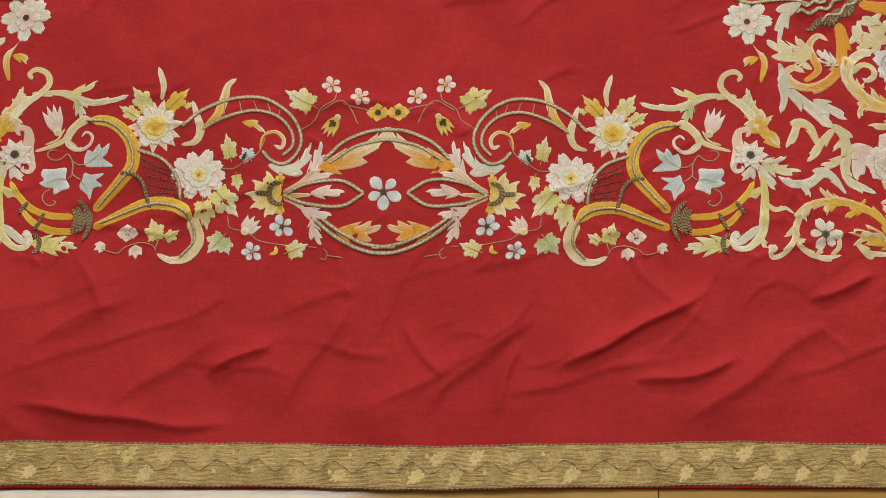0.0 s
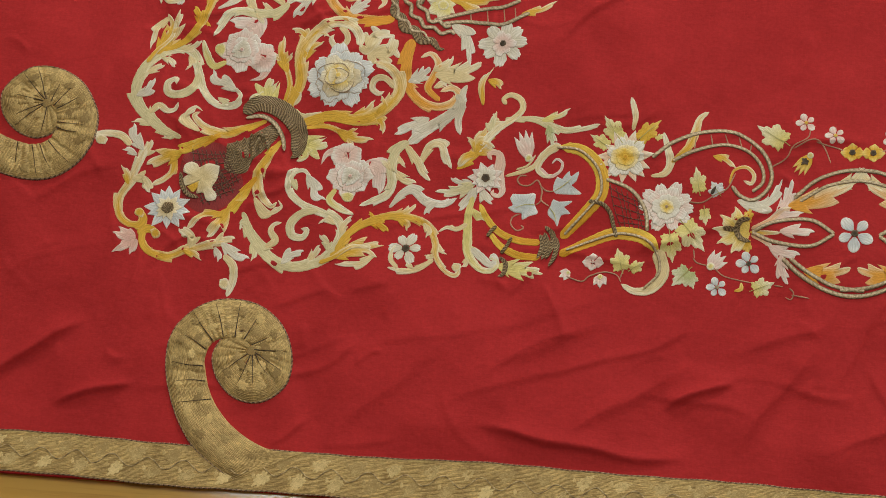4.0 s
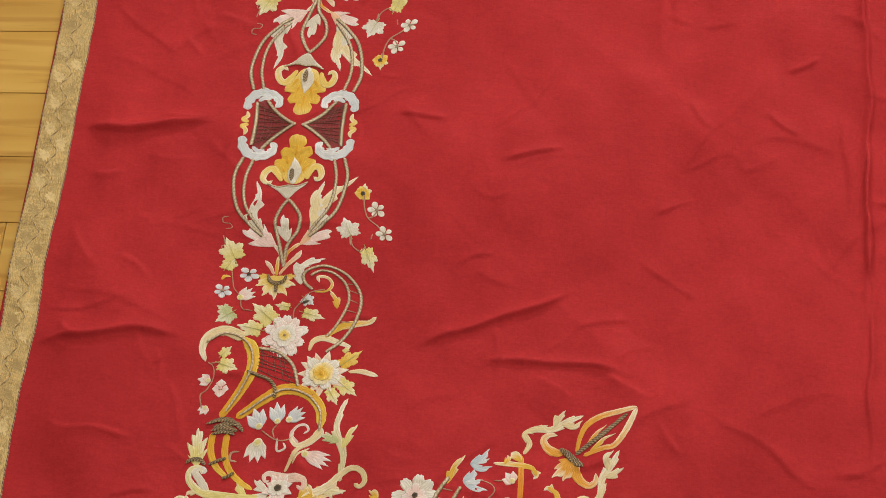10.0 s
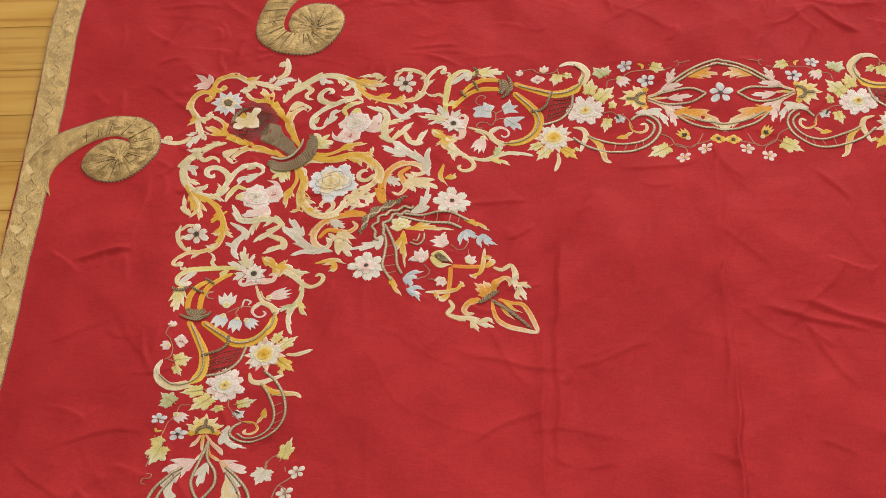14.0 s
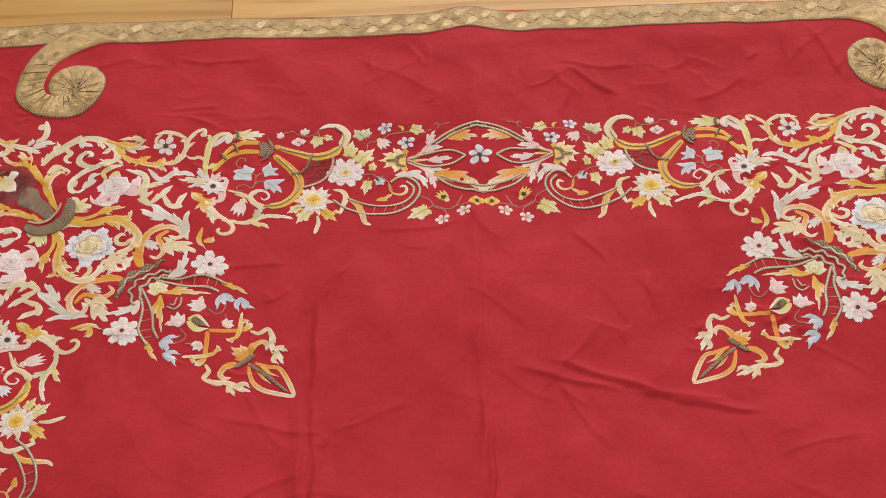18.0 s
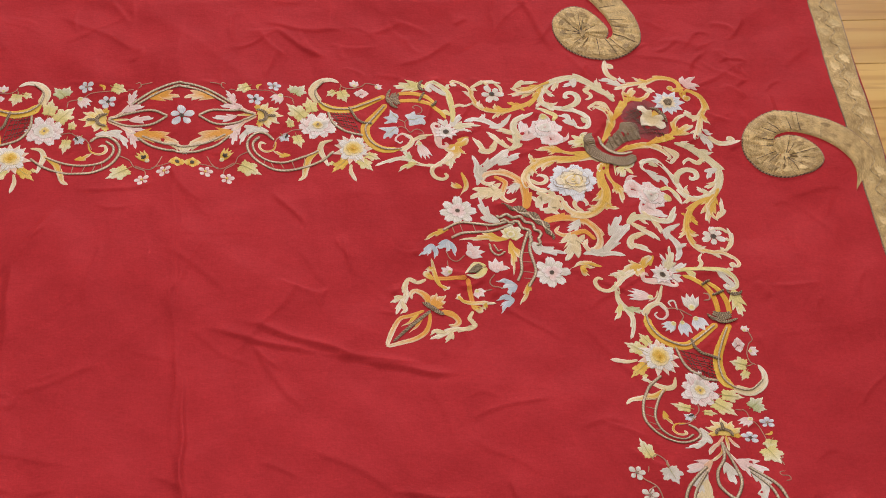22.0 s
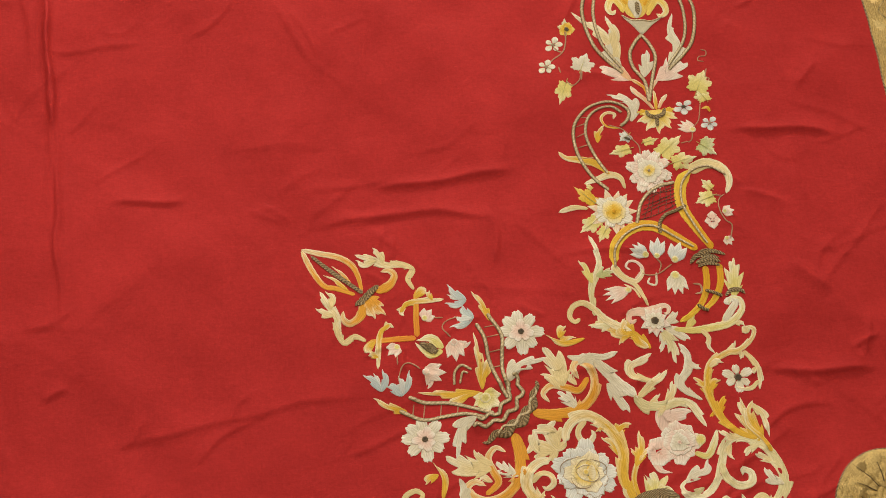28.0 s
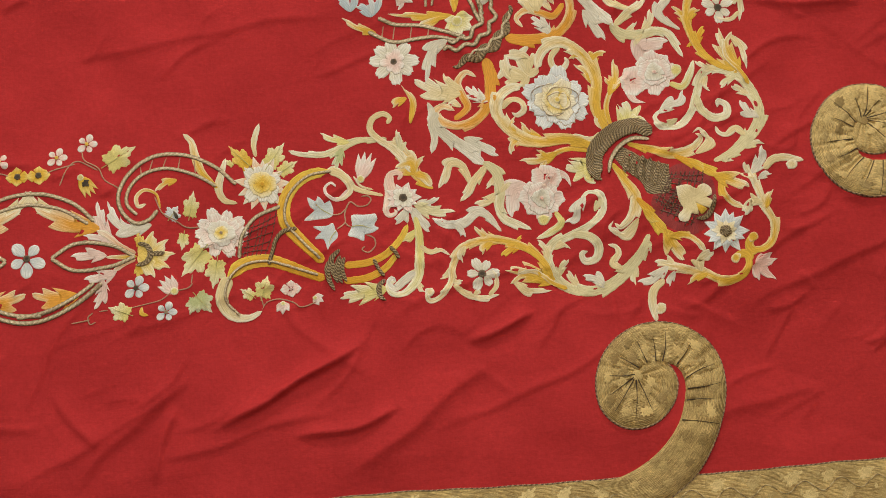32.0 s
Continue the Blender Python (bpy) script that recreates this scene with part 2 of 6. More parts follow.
CREASES += [
    (-0.727, -0.910, -0.645, -0.879, 0.0027, 0.0045, -0.001),
    (-0.519, -0.932, -0.479, -0.902, 0.0024, 0.0023, 0.001),
    (-0.805, -0.908, -0.697, -0.824, 0.0046, 0.0053, -0.005),
    (-0.462, -0.271, -0.287, -0.191, 0.0027, 0.0040, 0.001),
    (-0.392, -0.278, -0.228, -0.295, 0.0027, 0.0032, -0.010),
    (-0.857, -0.478, -0.685, -0.469, 0.0032, 0.0048, 0.009),
    (-0.864, -0.276, -0.691, -0.264, 0.0032, 0.0044, -0.009),
    (-0.387, -0.044, -0.309, -0.023, 0.0024, 0.0025, -0.000),
    (-0.285, -0.538, -0.188, -0.447, 0.0030, 0.0021, -0.005),
    (-0.234, -0.154, -0.164, -0.201, 0.0033, 0.0017, 0.004),
    (-0.505, 0.018, -0.438, 0.006, 0.0025, 0.0025, -0.001),
    (-0.856, -0.007, -0.694, 0.003, 0.0035, 0.0059, 0.008),
    (-0.535, 0.076, -0.500, 0.067, 0.0022, 0.0017, 0.002),
]
CREASES += [
    (-0.087, 0.073, -0.045, 0.093, 0.0024, 0.0021, 0.002),
    (-0.002, -0.309, -0.003, 0.371, 0.0025, 0.0045, 0.007),
    (-0.217, 0.076, -0.225, 0.358, 0.0037, 0.0025, 0.005),
    (-0.219, -0.107, -0.173, -0.080, 0.0027, 0.0017, -0.003),
    (-0.295, -0.243, -0.227, -0.226, 0.0027, 0.0016, -0.003),
    (-0.187, 0.040, -0.162, -0.003, 0.0027, 0.0014, 0.000),
    (-0.223, 0.438, -0.159, 0.521, 0.0040, 0.0023, -0.005),
    (-0.809, 0.449, -0.726, 0.464, 0.0027, 0.0030, -0.002),
    (-0.483, 0.311, -0.444, 0.378, 0.0027, 0.0017, -0.004),
    (-0.331, 0.522, -0.235, 0.528, 0.0027, 0.0016, -0.003),
    (0.022, 0.359, 0.163, 0.320, 0.0032, 0.0023, 0.005),
    (0.156, 0.321, 0.286, 0.303, 0.0029, 0.0021, 0.005),
    (0.108, 0.578, 0.150, 0.509, 0.0027, 0.0019, -0.000),
]
CREASES += [
    (0.180, 0.494, 0.201, 0.451, 0.0027, 0.0013, 0.003),
    (-0.004, 0.160, 0.004, 0.935, 0.0035, 0.0018, -0.008),
    (0.084, 0.331, 0.144, 0.232, 0.0033, 0.0016, 0.007),
    (0.099, 0.878, 0.218, 0.853, 0.0035, 0.0017, 0.005),
    (-0.413, 0.899, -0.284, 0.889, 0.0030, 0.0017, 0.007),
    (0.356, 0.138, 0.398, 0.059, 0.0030, 0.0018, 0.005),
    (0.303, 0.008, 0.455, -0.010, 0.0027, 0.0025, -0.003),
    (0.226, 0.118, 0.334, 0.108, 0.0030, 0.0020, -0.004),
    (0.141, -0.078, 0.201, -0.030, 0.0030, 0.0015, 0.005),
    (0.245, -0.039, 0.278, -0.114, 0.0030, 0.0015, -0.001),
    (0.737, -0.012, 0.854, -0.004, 0.0032, 0.0034, 0.002),
    (0.696, 0.079, 0.779, 0.086, 0.0027, 0.0018, -0.005),
    (-0.109, 0.019, -0.062, -0.008, 0.0027, 0.0019, 0.003),
]
CREASES += [
    (0.049, -0.263, 0.135, -0.260, 0.0030, 0.0028, 0.003),
    (0.304, -0.263, 0.471, -0.248, 0.0029, 0.0036, 0.006),
    (0.239, -0.300, 0.448, -0.312, 0.0033, 0.0028, -0.012),
    (0.682, -0.225, 0.808, -0.238, 0.0032, 0.0035, -0.007),
    (0.672, -0.491, 0.796, -0.495, 0.0030, 0.0034, -0.000),
    (-0.018, -0.469, 0.009, -0.454, 0.0027, 0.0019, -0.002),
    (0.287, -0.082, 0.330, -0.064, 0.0027, 0.0011, -0.003),
    (0.026, -0.529, 0.314, -0.484, 0.0043, 0.0016, -0.011),
    (0.583, -0.893, 0.716, -0.871, 0.0091, 0.0021, -0.005),
    (0.377, -0.805, 0.446, -0.777, 0.0027, 0.0050, 0.004),
    (0.096, -0.917, 0.125, -0.840, 0.0033, 0.0026, -0.004),
]


# long soft folds of the once-folded cloth
CREASES += [
    (-0.150, 0.555, -0.206, 0.455, 0.0060, 0.0030, 0.006),
    (-0.203, 0.480, -0.211, 0.310, 0.0055, 0.0034, 0.002),
    (-0.210, 0.345, -0.204, 0.120, 0.0050, 0.0028, 0.000),
    (0.003, 0.571, -0.012, 0.174, 0.0030, 0.0014, 0.002),
    (-0.002, 0.050, 0.001, -0.420, 0.0024, 0.0036, -0.002),
    (-0.026, 0.030, -0.016, -0.110, 0.0030, 0.0018, 0.002),
    (0.187, 0.499, 0.208, 0.427, 0.0028, 0.0018, 0.003),
    (0.116, 0.869, 0.187, 0.801, 0.0028, 0.0022, 0.004),
    (0.441, 0.941, 0.484, 0.809, 0.0040, 0.0022, 0.003),
    (0.233, -0.033, 0.267, -0.111, 0.0028, 0.0014, 0.002),
    (0.060, 0.366, 0.215, 0.306, 0.0034, 0.0030, -0.004),
    (0.195, 0.310, 0.325, 0.284, 0.0034, 0.0030, 0.003),
    (0.082, 0.332, 0.116, 0.292, 0.0026, 0.0018, 0.002),
]


LIE_X, LIE_Y = np.linspace(-0.92, 0.92, 921), np.linspace(-1.0, 1.0, 1001)
dice = random.Random(5)
SWELLS, RUMPLES = [], []
for n in range(26):
    turn, long = dice.uniform(0, math.pi), 0.45 * 0.13 ** dice.random()
    SWELLS.append((math.cos(turn) * 2 * math.pi / long, math.sin(turn) * 2 * math.pi / long, dice.uniform(0, 6), 0.0085 * long))
for n in range(9):
    turn, long = dice.uniform(0, math.pi), dice.uniform(0.2, 0.5)
    RUMPLES.append((math.cos(turn) * math.pi / long, math.sin(turn) * math.pi / long, dice.uniform(0, 6), 0.0012))

# many faint small creases between the large ones
for n in range(300):
    x, y = dice.uniform(-0.86, 0.86), dice.uniform(-0.93, 0.93)
    turn, long = dice.gauss(0.35, 0.55) if dice.random() < 0.7 else dice.gauss(-0.7, 0.4), dice.uniform(0.04, 0.17)
    dx, dy = long * math.cos(turn), long * math.sin(turn)
    CREASES.append((x, y, x + dx, y + dy, dice.uniform(0.0020, 0.0042), dice.uniform(0.0004, 0.0014), dice.uniform(-0.012, 0.012)))

for n in range(52):
    x, y, turn, long = dice.uniform(-0.85, 0.8), dice.uniform(-0.92, -0.52), dice.gauss(0.5, 0.22), dice.uniform(0.08, 0.28)
    CREASES.append((x, y, x + long * math.cos(turn), y + 0.7 * long * math.sin(turn), dice.uniform(0.0018, 0.004), dice.uniform(0.0006, 0.0016), dice.uniform(-0.015, 0.015)))


# short puckers where the needlework draws the silk together
for n in range(620):
    across, along = dice.uniform(0.53, 0.80), dice.uniform(-0.85, 0.85)
    x, y = (across * dice.choice((-1, 1)), along) if dice.random() < 0.5 else (along * 0.9, (across + 0.07) * dice.choice((-1, 1)))
    if dice.random() < 0.25:
        reach = dice.uniform(0.22, 0.62)
        x, y = dice.choice((-1, 1)) * reach + dice.uniform(-0.1, 0.1), dice.choice((-1, 1)) * (reach + 0.08) + dice.uniform(-0.1, 0.1)
    turn, long = dice.uniform(0, math.pi), dice.uniform(0.025, 0.08)
    CREASES.append((x, y, x + long * math.cos(turn), y + long * math.sin(turn), dice.uniform(0.0018, 0.0034), dice.uniform(0.0006, 0.0019), dice.uniform(-0.008, 0.008)))


def lie_exact(x, y):
    """Height of the cloth's top face at x, y (arrays); the boards lie below zero."""
    x, y = np.asarray(x, float), np.asarray(y, float)
    z = np.full(x.shape, -0.0045)
    for x0, y0, x1, y1, wide, high, bow in [(*c[:4], min(c[4], 0.0045 + 0.25 * c[4]), *c[5:]) for c in CREASES]:
        dx, dy = x1 - x0, y1 - y0
        long = math.hypot(dx, dy)
        reach = 7 * wide + abs(bow)
        i = np.searchsorted(LIE_X, (min(x0, x1) - reach, max(x0, x1) + reach))
        j = np.searchsorted(LIE_Y, (min(y0, y1) - reach, max(y0, y1) + reach))
        part_x, part_y = x[j[0] : j[1], i[0] : i[1]], y[j[0] : j[1], i[0] : i[1]]
        s = ((part_x - x0) * dx + (part_y - y0) * dy) / long**2
        d = ((part_x - x0) * dy - (part_y - y0) * dx) / long - bow * np.sin(np.pi * np.clip(s, 0, 1)) + 0.6 * wide
        d = d + 0.0022 * np.sin(31 * s * long + 40 * x0) + 0.0014 * np.sin(77 * s * long + 50 * y0)
        along = np.clip(np.minimum(s, 1 - s) * 3.6, 0, 1)
        along = along * along * (3 - 2 * along)
        z[j[0] : j[1], i[0] : i[1]] += 1.4 * high * along * np.where(d < 0, np.exp(-np.abs(d / (2.4 * wide)) ** 1.2), np.exp(-np.abs(d / (0.85 * wide)) ** 1.4))
    for kx, ky, shift, high in SWELLS:
        z = z + high * (np.sin(kx * x + ky * y + shift) + 1) * 0.5
    for kx, ky, shift, high in RUMPLES:
        bent = kx * x + ky * y + shift + 1.3 * np.sin(0.37 * ky * x - 0.41 * kx * y + 2 * shift)
        z = z + high * (1 - np.abs(np.sin(bent))) ** 3
    return z


LIE = lie_exact(*np.meshgrid(LIE_X, LIE_Y))
LIE += -0.0005 - LIE.mean()
# the sewn braid holds the edges flatter
rim = np.minimum((HALF_X - np.abs(LIE_X))[None, :], (NORTH - np.abs(LIE_Y))[:, None])
LIE = -0.0005 + (LIE + 0.0005) * np.clip((rim - 0.02) / 0.05, 0.3, 1)
LIE = np.maximum(LIE, BOARDS_TOP + 0.0012)


def lie(x, y):
    """The same height, looked up in a fine table."""
    u = np.clip((np.asarray(x, float) + 0.92) / 0.002, 0, 919.999)
    v = np.clip((np.asarray(y, float) + 1.0) / 0.002, 0, 999.999)
    i, j = u.astype(int), v.astype(int)
    u, v = u - i, v - j
    return (LIE[j, i] * (1 - u) + LIE[j, i + 1] * u) * (1 - v) + (LIE[j + 1, i] * (1 - u) + LIE[j + 1, i + 1] * u) * v


# ---- the lie of the needlework: small stretch of the hand-laid cloth ----
STRETCH_X = (8.4, -0.3, -20.2, 0.9, -0.1, -1.7, -1.4, -14.0, 4.5, 1.2)
STRETCH_Y = (0.8, -0.1, -1.4, -0.1, 3.5, 3.7, 5.0, -3.6, 0.3, -13.7)


AXIS_SHIFT = 8.75


def over_axis(a, b):
    """The other side of a corner: mirrored over the corner's own diagonal."""
    outward = 0.075 * np.clip(b - 66, 0, 19) * np.clip((a - 44) / 8, 0, 1)
    inward = 0.14 * np.clip(20 - a, 0, 20) * np.clip((20 - a) / 12, 0, 1)
    return b - AXIS_SHIFT + outward, a + AXIS_SHIFT + inward - 0.05 * np.clip(a - 50, 0, 14)


# how far single motifs were sewn off the true pattern, in millimetres: motif, side of the corner, shift
MARKS = {
    "rose": (48.67, 57.19), "star": (63.09, 71.33), "tip": (23.28, 32.49), "blossom": (34.02, 53.03), "curled": (33.92, 66.30),
    "peony": (17.17, 68.52), "sun": (21.36, 64.15), "small": (40.32, 73.64), "lily": (61.12, 6.75), "ring": (10.4, 70.3), "oval": (0.4, 76.2), "heart": (0.17, 70.2),
}
SEWN = {
    (-1, -1): "rose 0 -1.4 -0.6, star 0 0.5 2.1, tip 0 2.2 0.7, blossom 0 3.2 -2.8, blossom 1 3.7 -1.0, curled 0 0.9 -2.8, curled 1 -0.8 3.1, peony 0 0.8 1.0, peony 1 3.8 3.3, sun 0 1.0 3.6, sun 1 5.9 4.3, small 0 -0.3 0.0, small 1 -4.8 2.2, lily 0 2.2 2.6, ring 1 7.7 14.1",
    (-1, 1): "rose 0 -4.8 -1.7, star 0 -3.5 -0.2, tip 0 -0.6 2.0, blossom 0 0.6 0.5, blossom 1 2.7 0.9, curled 0 -2.0 0.9, curled 1 -2.5 -0.1, peony 0 -2.2 -0.3, sun 0 0.7 -2.5, small 0 -0.5 1.2, small 1 -6.3 -2.1, lily 0 0.7 -2.0, ring 1 3.8 -9.7, oval 0 0.0 -8.0, heart 0 2.0 0.0",
    (1, 1): "rose 0 -0.2 2.4, star 0 2.2 -0.3, tip 0 -0.5 3.4, blossom 0 -4.8 1.4, blossom 1 -1.6 2.0, curled 0 -5.8 -0.2, curled 1 3.0 -1.0, peony 0 0.0 0.1, sun 0 0.3 -5.5, small 0 0.3 0.2, small 1 5.7 -1.6, lily 0 1.7 1.4, ring 1 -2.0 -10.0, oval 0 0.0 -8.0, heart 0 2.0 0.0",
    (1, -1): "rose 0 0.8 -6.1, star 0 4.1 0.1, tip 0 -0.4 1.0, blossom 0 -4.9 -2.4, blossom 1 -3.7 -4.7, curled 0 -3.4 -2.6, curled 1 0.4 -0.1, peony 0 0.7 -2.8, peony 1 -2.9 -2.1, sun 0 -7.5 -1.4, sun 1 -2.0 -3.1, small 0 2.3 -5.4, small 1 4.3 2.4, lily 0 1.4 0.3, ring 1 -2.5 11.6",
}
SEWN_AT, SEWN_BY = [], []
for (sx, sy), text in SEWN.items():
    for entry in text.split(", "):
        mark, side, dx, dy = entry.split()
        a, b = MARKS[mark] if side == "0" else over_axis(*MARKS[mark])
        SEWN_AT.append((sx * a / 100, sy * b / 100))
        SEWN_BY.append((float(dx) / 1000, float(dy) / 1000))
SEWN_AT, SEWN_BY = np.array(SEWN_AT), np.array(SEWN_BY)


def laid(x, y):
    powers = [x**i * y**j for i in range(4) for j in range(4 - i)]
    near = np.exp(-((np.asarray(x)[:, None] - SEWN_AT[:, 0]) ** 2 + (np.asarray(y)[:, None] - SEWN_AT[:, 1]) ** 2) / (2 * 0.045**2))
    shift = near @ SEWN_BY / (near.sum(1)[:, None] + 0.15)
    return (x + sum(c * p for c, p in zip(STRETCH_X, powers)) / 1000 + shift[:, 0], y + sum(c * p for c, p in zip(STRETCH_Y, powers)) / 1000 + shift[:, 1])


cover = tagged(new("embroidered_cover"), "red silk cover with floral embroidery and gold braid on floor", "embroidered cloth")


def part(name, verts, faces, material, parent, label="", smooth=True):
    ob = new(name, mesh_of(name, verts, faces, material, smooth))
    ob.parent = parent
    return tagged(ob, label)


def red_field():
    nx, ny = 860, 932
    X, Y = np.meshgrid(np.linspace(-HALF_X, HALF_X, nx + 1), np.linspace(SOUTH, NORTH, ny + 1))
    Z = lie(X, Y)
    X = X - 0.0125 * np.exp(-(((Y - NORTH + 0.04) / 0.30) ** 2)) * np.clip((X - 0.80) / 0.09, 0, 1)
    top = np.stack([X, Y, Z], -1).reshape(-1, 3)
    at = np.arange((nx + 1) * (ny + 1)).reshape(ny + 1, nx + 1)
    faces = np.stack([at[:-1, :-1], at[:-1, 1:], at[1:, 1:], at[1:, :-1]], -1).reshape(-1, 4)
    rim = np.concatenate([at[0, :-1], at[:-1, -1], at[-1, :0:-1], at[:0:-1, 0]])
    skirt = top[rim].copy()
    skirt[:, 2] = BOARDS_TOP + 0.0003
    low = len(top) + np.arange(len(rim))
    faces = np.vstack([faces, np.stack([np.roll(rim, -1), rim, low, np.roll(low, -1)], -1)])
    verts = np.vstack([top, skirt])
    me = bpy.data.meshes.new("red_silk_field")
    me.vertices.add(len(verts))
    me.vertices.foreach_set("co", verts.ravel())
    me.loops.add(faces.size)
    me.loops.foreach_set("vertex_index", faces.ravel())
    me.polygons.add(len(faces))
    me.polygons.foreach_set("loop_start", np.arange(0, faces.size, 4))
    me.polygons.foreach_set("use_smooth", np.ones(len(faces), bool))
    me.update(calc_edges=True)
    me.materials.append(SILK)
    ob = new("red_silk_field", me)
    ob.parent = cover
    tagged(ob, "deep red satin silk with soft creases")


red_field()


# ---- maple strip floor: boards run across the cloth ----
BOARD, JOINT = 0.0832, 0.0003
dice = random.Random(11)
first = -0.459 - 70 * BOARD
far_verts, far_faces = [], []
for row in range(int((ROOM - first) / BOARD)):
    y0 = first + row * BOARD
    x = -ROOM + 0.02 - dice.uniform(0, 1.2)
    while x < ROOM - 0.02:
        long = dice.uniform(0.7, 1.7)
        x0, x1 = max(x, -ROOM + 0.02), min(x + long, ROOM - 0.02)
        drop = dice.uniform(0, 0.0003)
        lo, hi = (x0 + JOINT, y0 + JOINT, BOARDS_TOP - 0.012), (x1 - JOINT, y0 + BOARD - JOINT, BOARDS_TOP - drop)
        x += long
        if x1 - x0 < 0.03:
            continue
        if x1 > -1.9 and x0 < 1.9 and abs(y0) < 1.6:
            new("floor_board", box_mesh("floor_board", lo, hi, MAPLE, 0.0005)).parent = floor
        else:
            n = len(far_verts)
            far_verts += [(a, b, c) for c in (lo[2], hi[2]) for a, b in ((lo[0], lo[1]), (hi[0], lo[1]), (hi[0], hi[1]), (lo[0], hi[1]))]
            far_faces += [[n + 4, n + 5, n + 6, n + 7]] + [[n + k, n + (k + 1) % 4, n + 4 + (k + 1) % 4, n + 4 + k] for k in range(4)]
far_boards = new("far_floor_boards", mesh_of("far_floor_boards", far_verts, far_faces, MAPLE, False))
far_boards.parent = floor
tagged(far_boards, kind="stuff")

# ---- thread materials: satin stitch shaded from the root of a motif to its tip ----


def thread(name, root, tip, rough=0.62, streak=0.2):
    m, tree, shader = nodes_of(name, rough)
    shader.inputs["Specular IOR Level"].default_value = 0.3
    grade = tree.nodes.new("ShaderNodeAttribute")
    grade.attribute_name = "grade"
    way = tree.nodes.new("ShaderNodeAttribute")
    way.attribute_name = "thread"
    stitch = noise_of(tree, scaled(tree, way.outputs["Vector"], (11, 1.1, 1)), 1.0, 3.0, 0.65)
    blotch = noise_of(tree, way.outputs["Vector"], 1.3, 2.0)
    shade = math_node(tree, "ADD", grade.outputs["Fac"], math_node(tree, "MULTIPLY_ADD", stitch, 0.5, -0.25))
    own = tree.nodes.new("ShaderNodeObjectInfo").outputs["Random"]
    shade = math_node(tree, "ADD", shade, math_node(tree, "MULTIPLY_ADD", own, 0.22, -0.11))
    base = ramp_of(tree, shade, ((0.40, root), (0.95, tip)))
    low = 1 - streak
    tone = ramp_of(tree, stitch, ((0.32, (low, low * 0.97, low * 0.9)), (0.58, (1.05, 1.05, 1.05))))
    worn = ramp_of(tree, blotch, ((0.3, (0.93, 0.92, 0.9)), (0.6, (1, 1, 1))))
    both = mixed(tree, 1.0, mixed(tree, 1.0, base, tone, "MULTIPLY"), worn, "MULTIPLY")
    tree.links.new(both, shader.inputs["Base Color"])
    shader.inputs["Sheen Weight"].default_value = 0.03
    bumped(tree, shader, stitch, 0.6, 0.0008)
    return m


def gold_thread(name, edge, heart, twist=9.0, pale=0.0):
    m, tree, shader = nodes_of(name, 0.42, 0.35)
    way = tree.nodes.new("ShaderNodeAttribute")
    way.attribute_name = "thread"
    grade = tree.nodes.new("ShaderNodeAttribute")
    grade.attribute_name = "grade"
    parts = tree.nodes.new("ShaderNodeSeparateXYZ")
    tree.links.new(way.outputs["Vector"], parts.inputs[0])
    turn = math_node(tree, "SINE", math_node(tree, "MULTIPLY", math_node(tree, "ADD", parts.outputs[0], parts.outputs[1]), twist * 2.2))
    grain = noise_of(tree, way.outputs["Vector"], 9.0, 3.0)
    lit = math_node(tree, "MULTIPLY_ADD", turn, 0.1 if pale else 0.2, grain)
    base = ramp_of(tree, lit, ((0.28, edge), (0.75, heart)))
    if pale:
        across = math_node(tree, "ABSOLUTE", parts.outputs[0], 0.0)
        core = ramp_of(tree, math_node(tree, "MULTIPLY_ADD", grain, 0.06, across), ((0.08, (0.95, 0.95, 0.95)), (pale, (0, 0, 0))))
        base = mixed(tree, core, base, ramp_of(tree, lit, ((0.2, (0.3, 0.21, 0.1)), (0.7, (0.74, 0.62, 0.41)))))
    tree.links.new(base, shader.inputs["Base Color"])
    bumped(tree, shader, lit, 0.7, 0.0012)
    return m


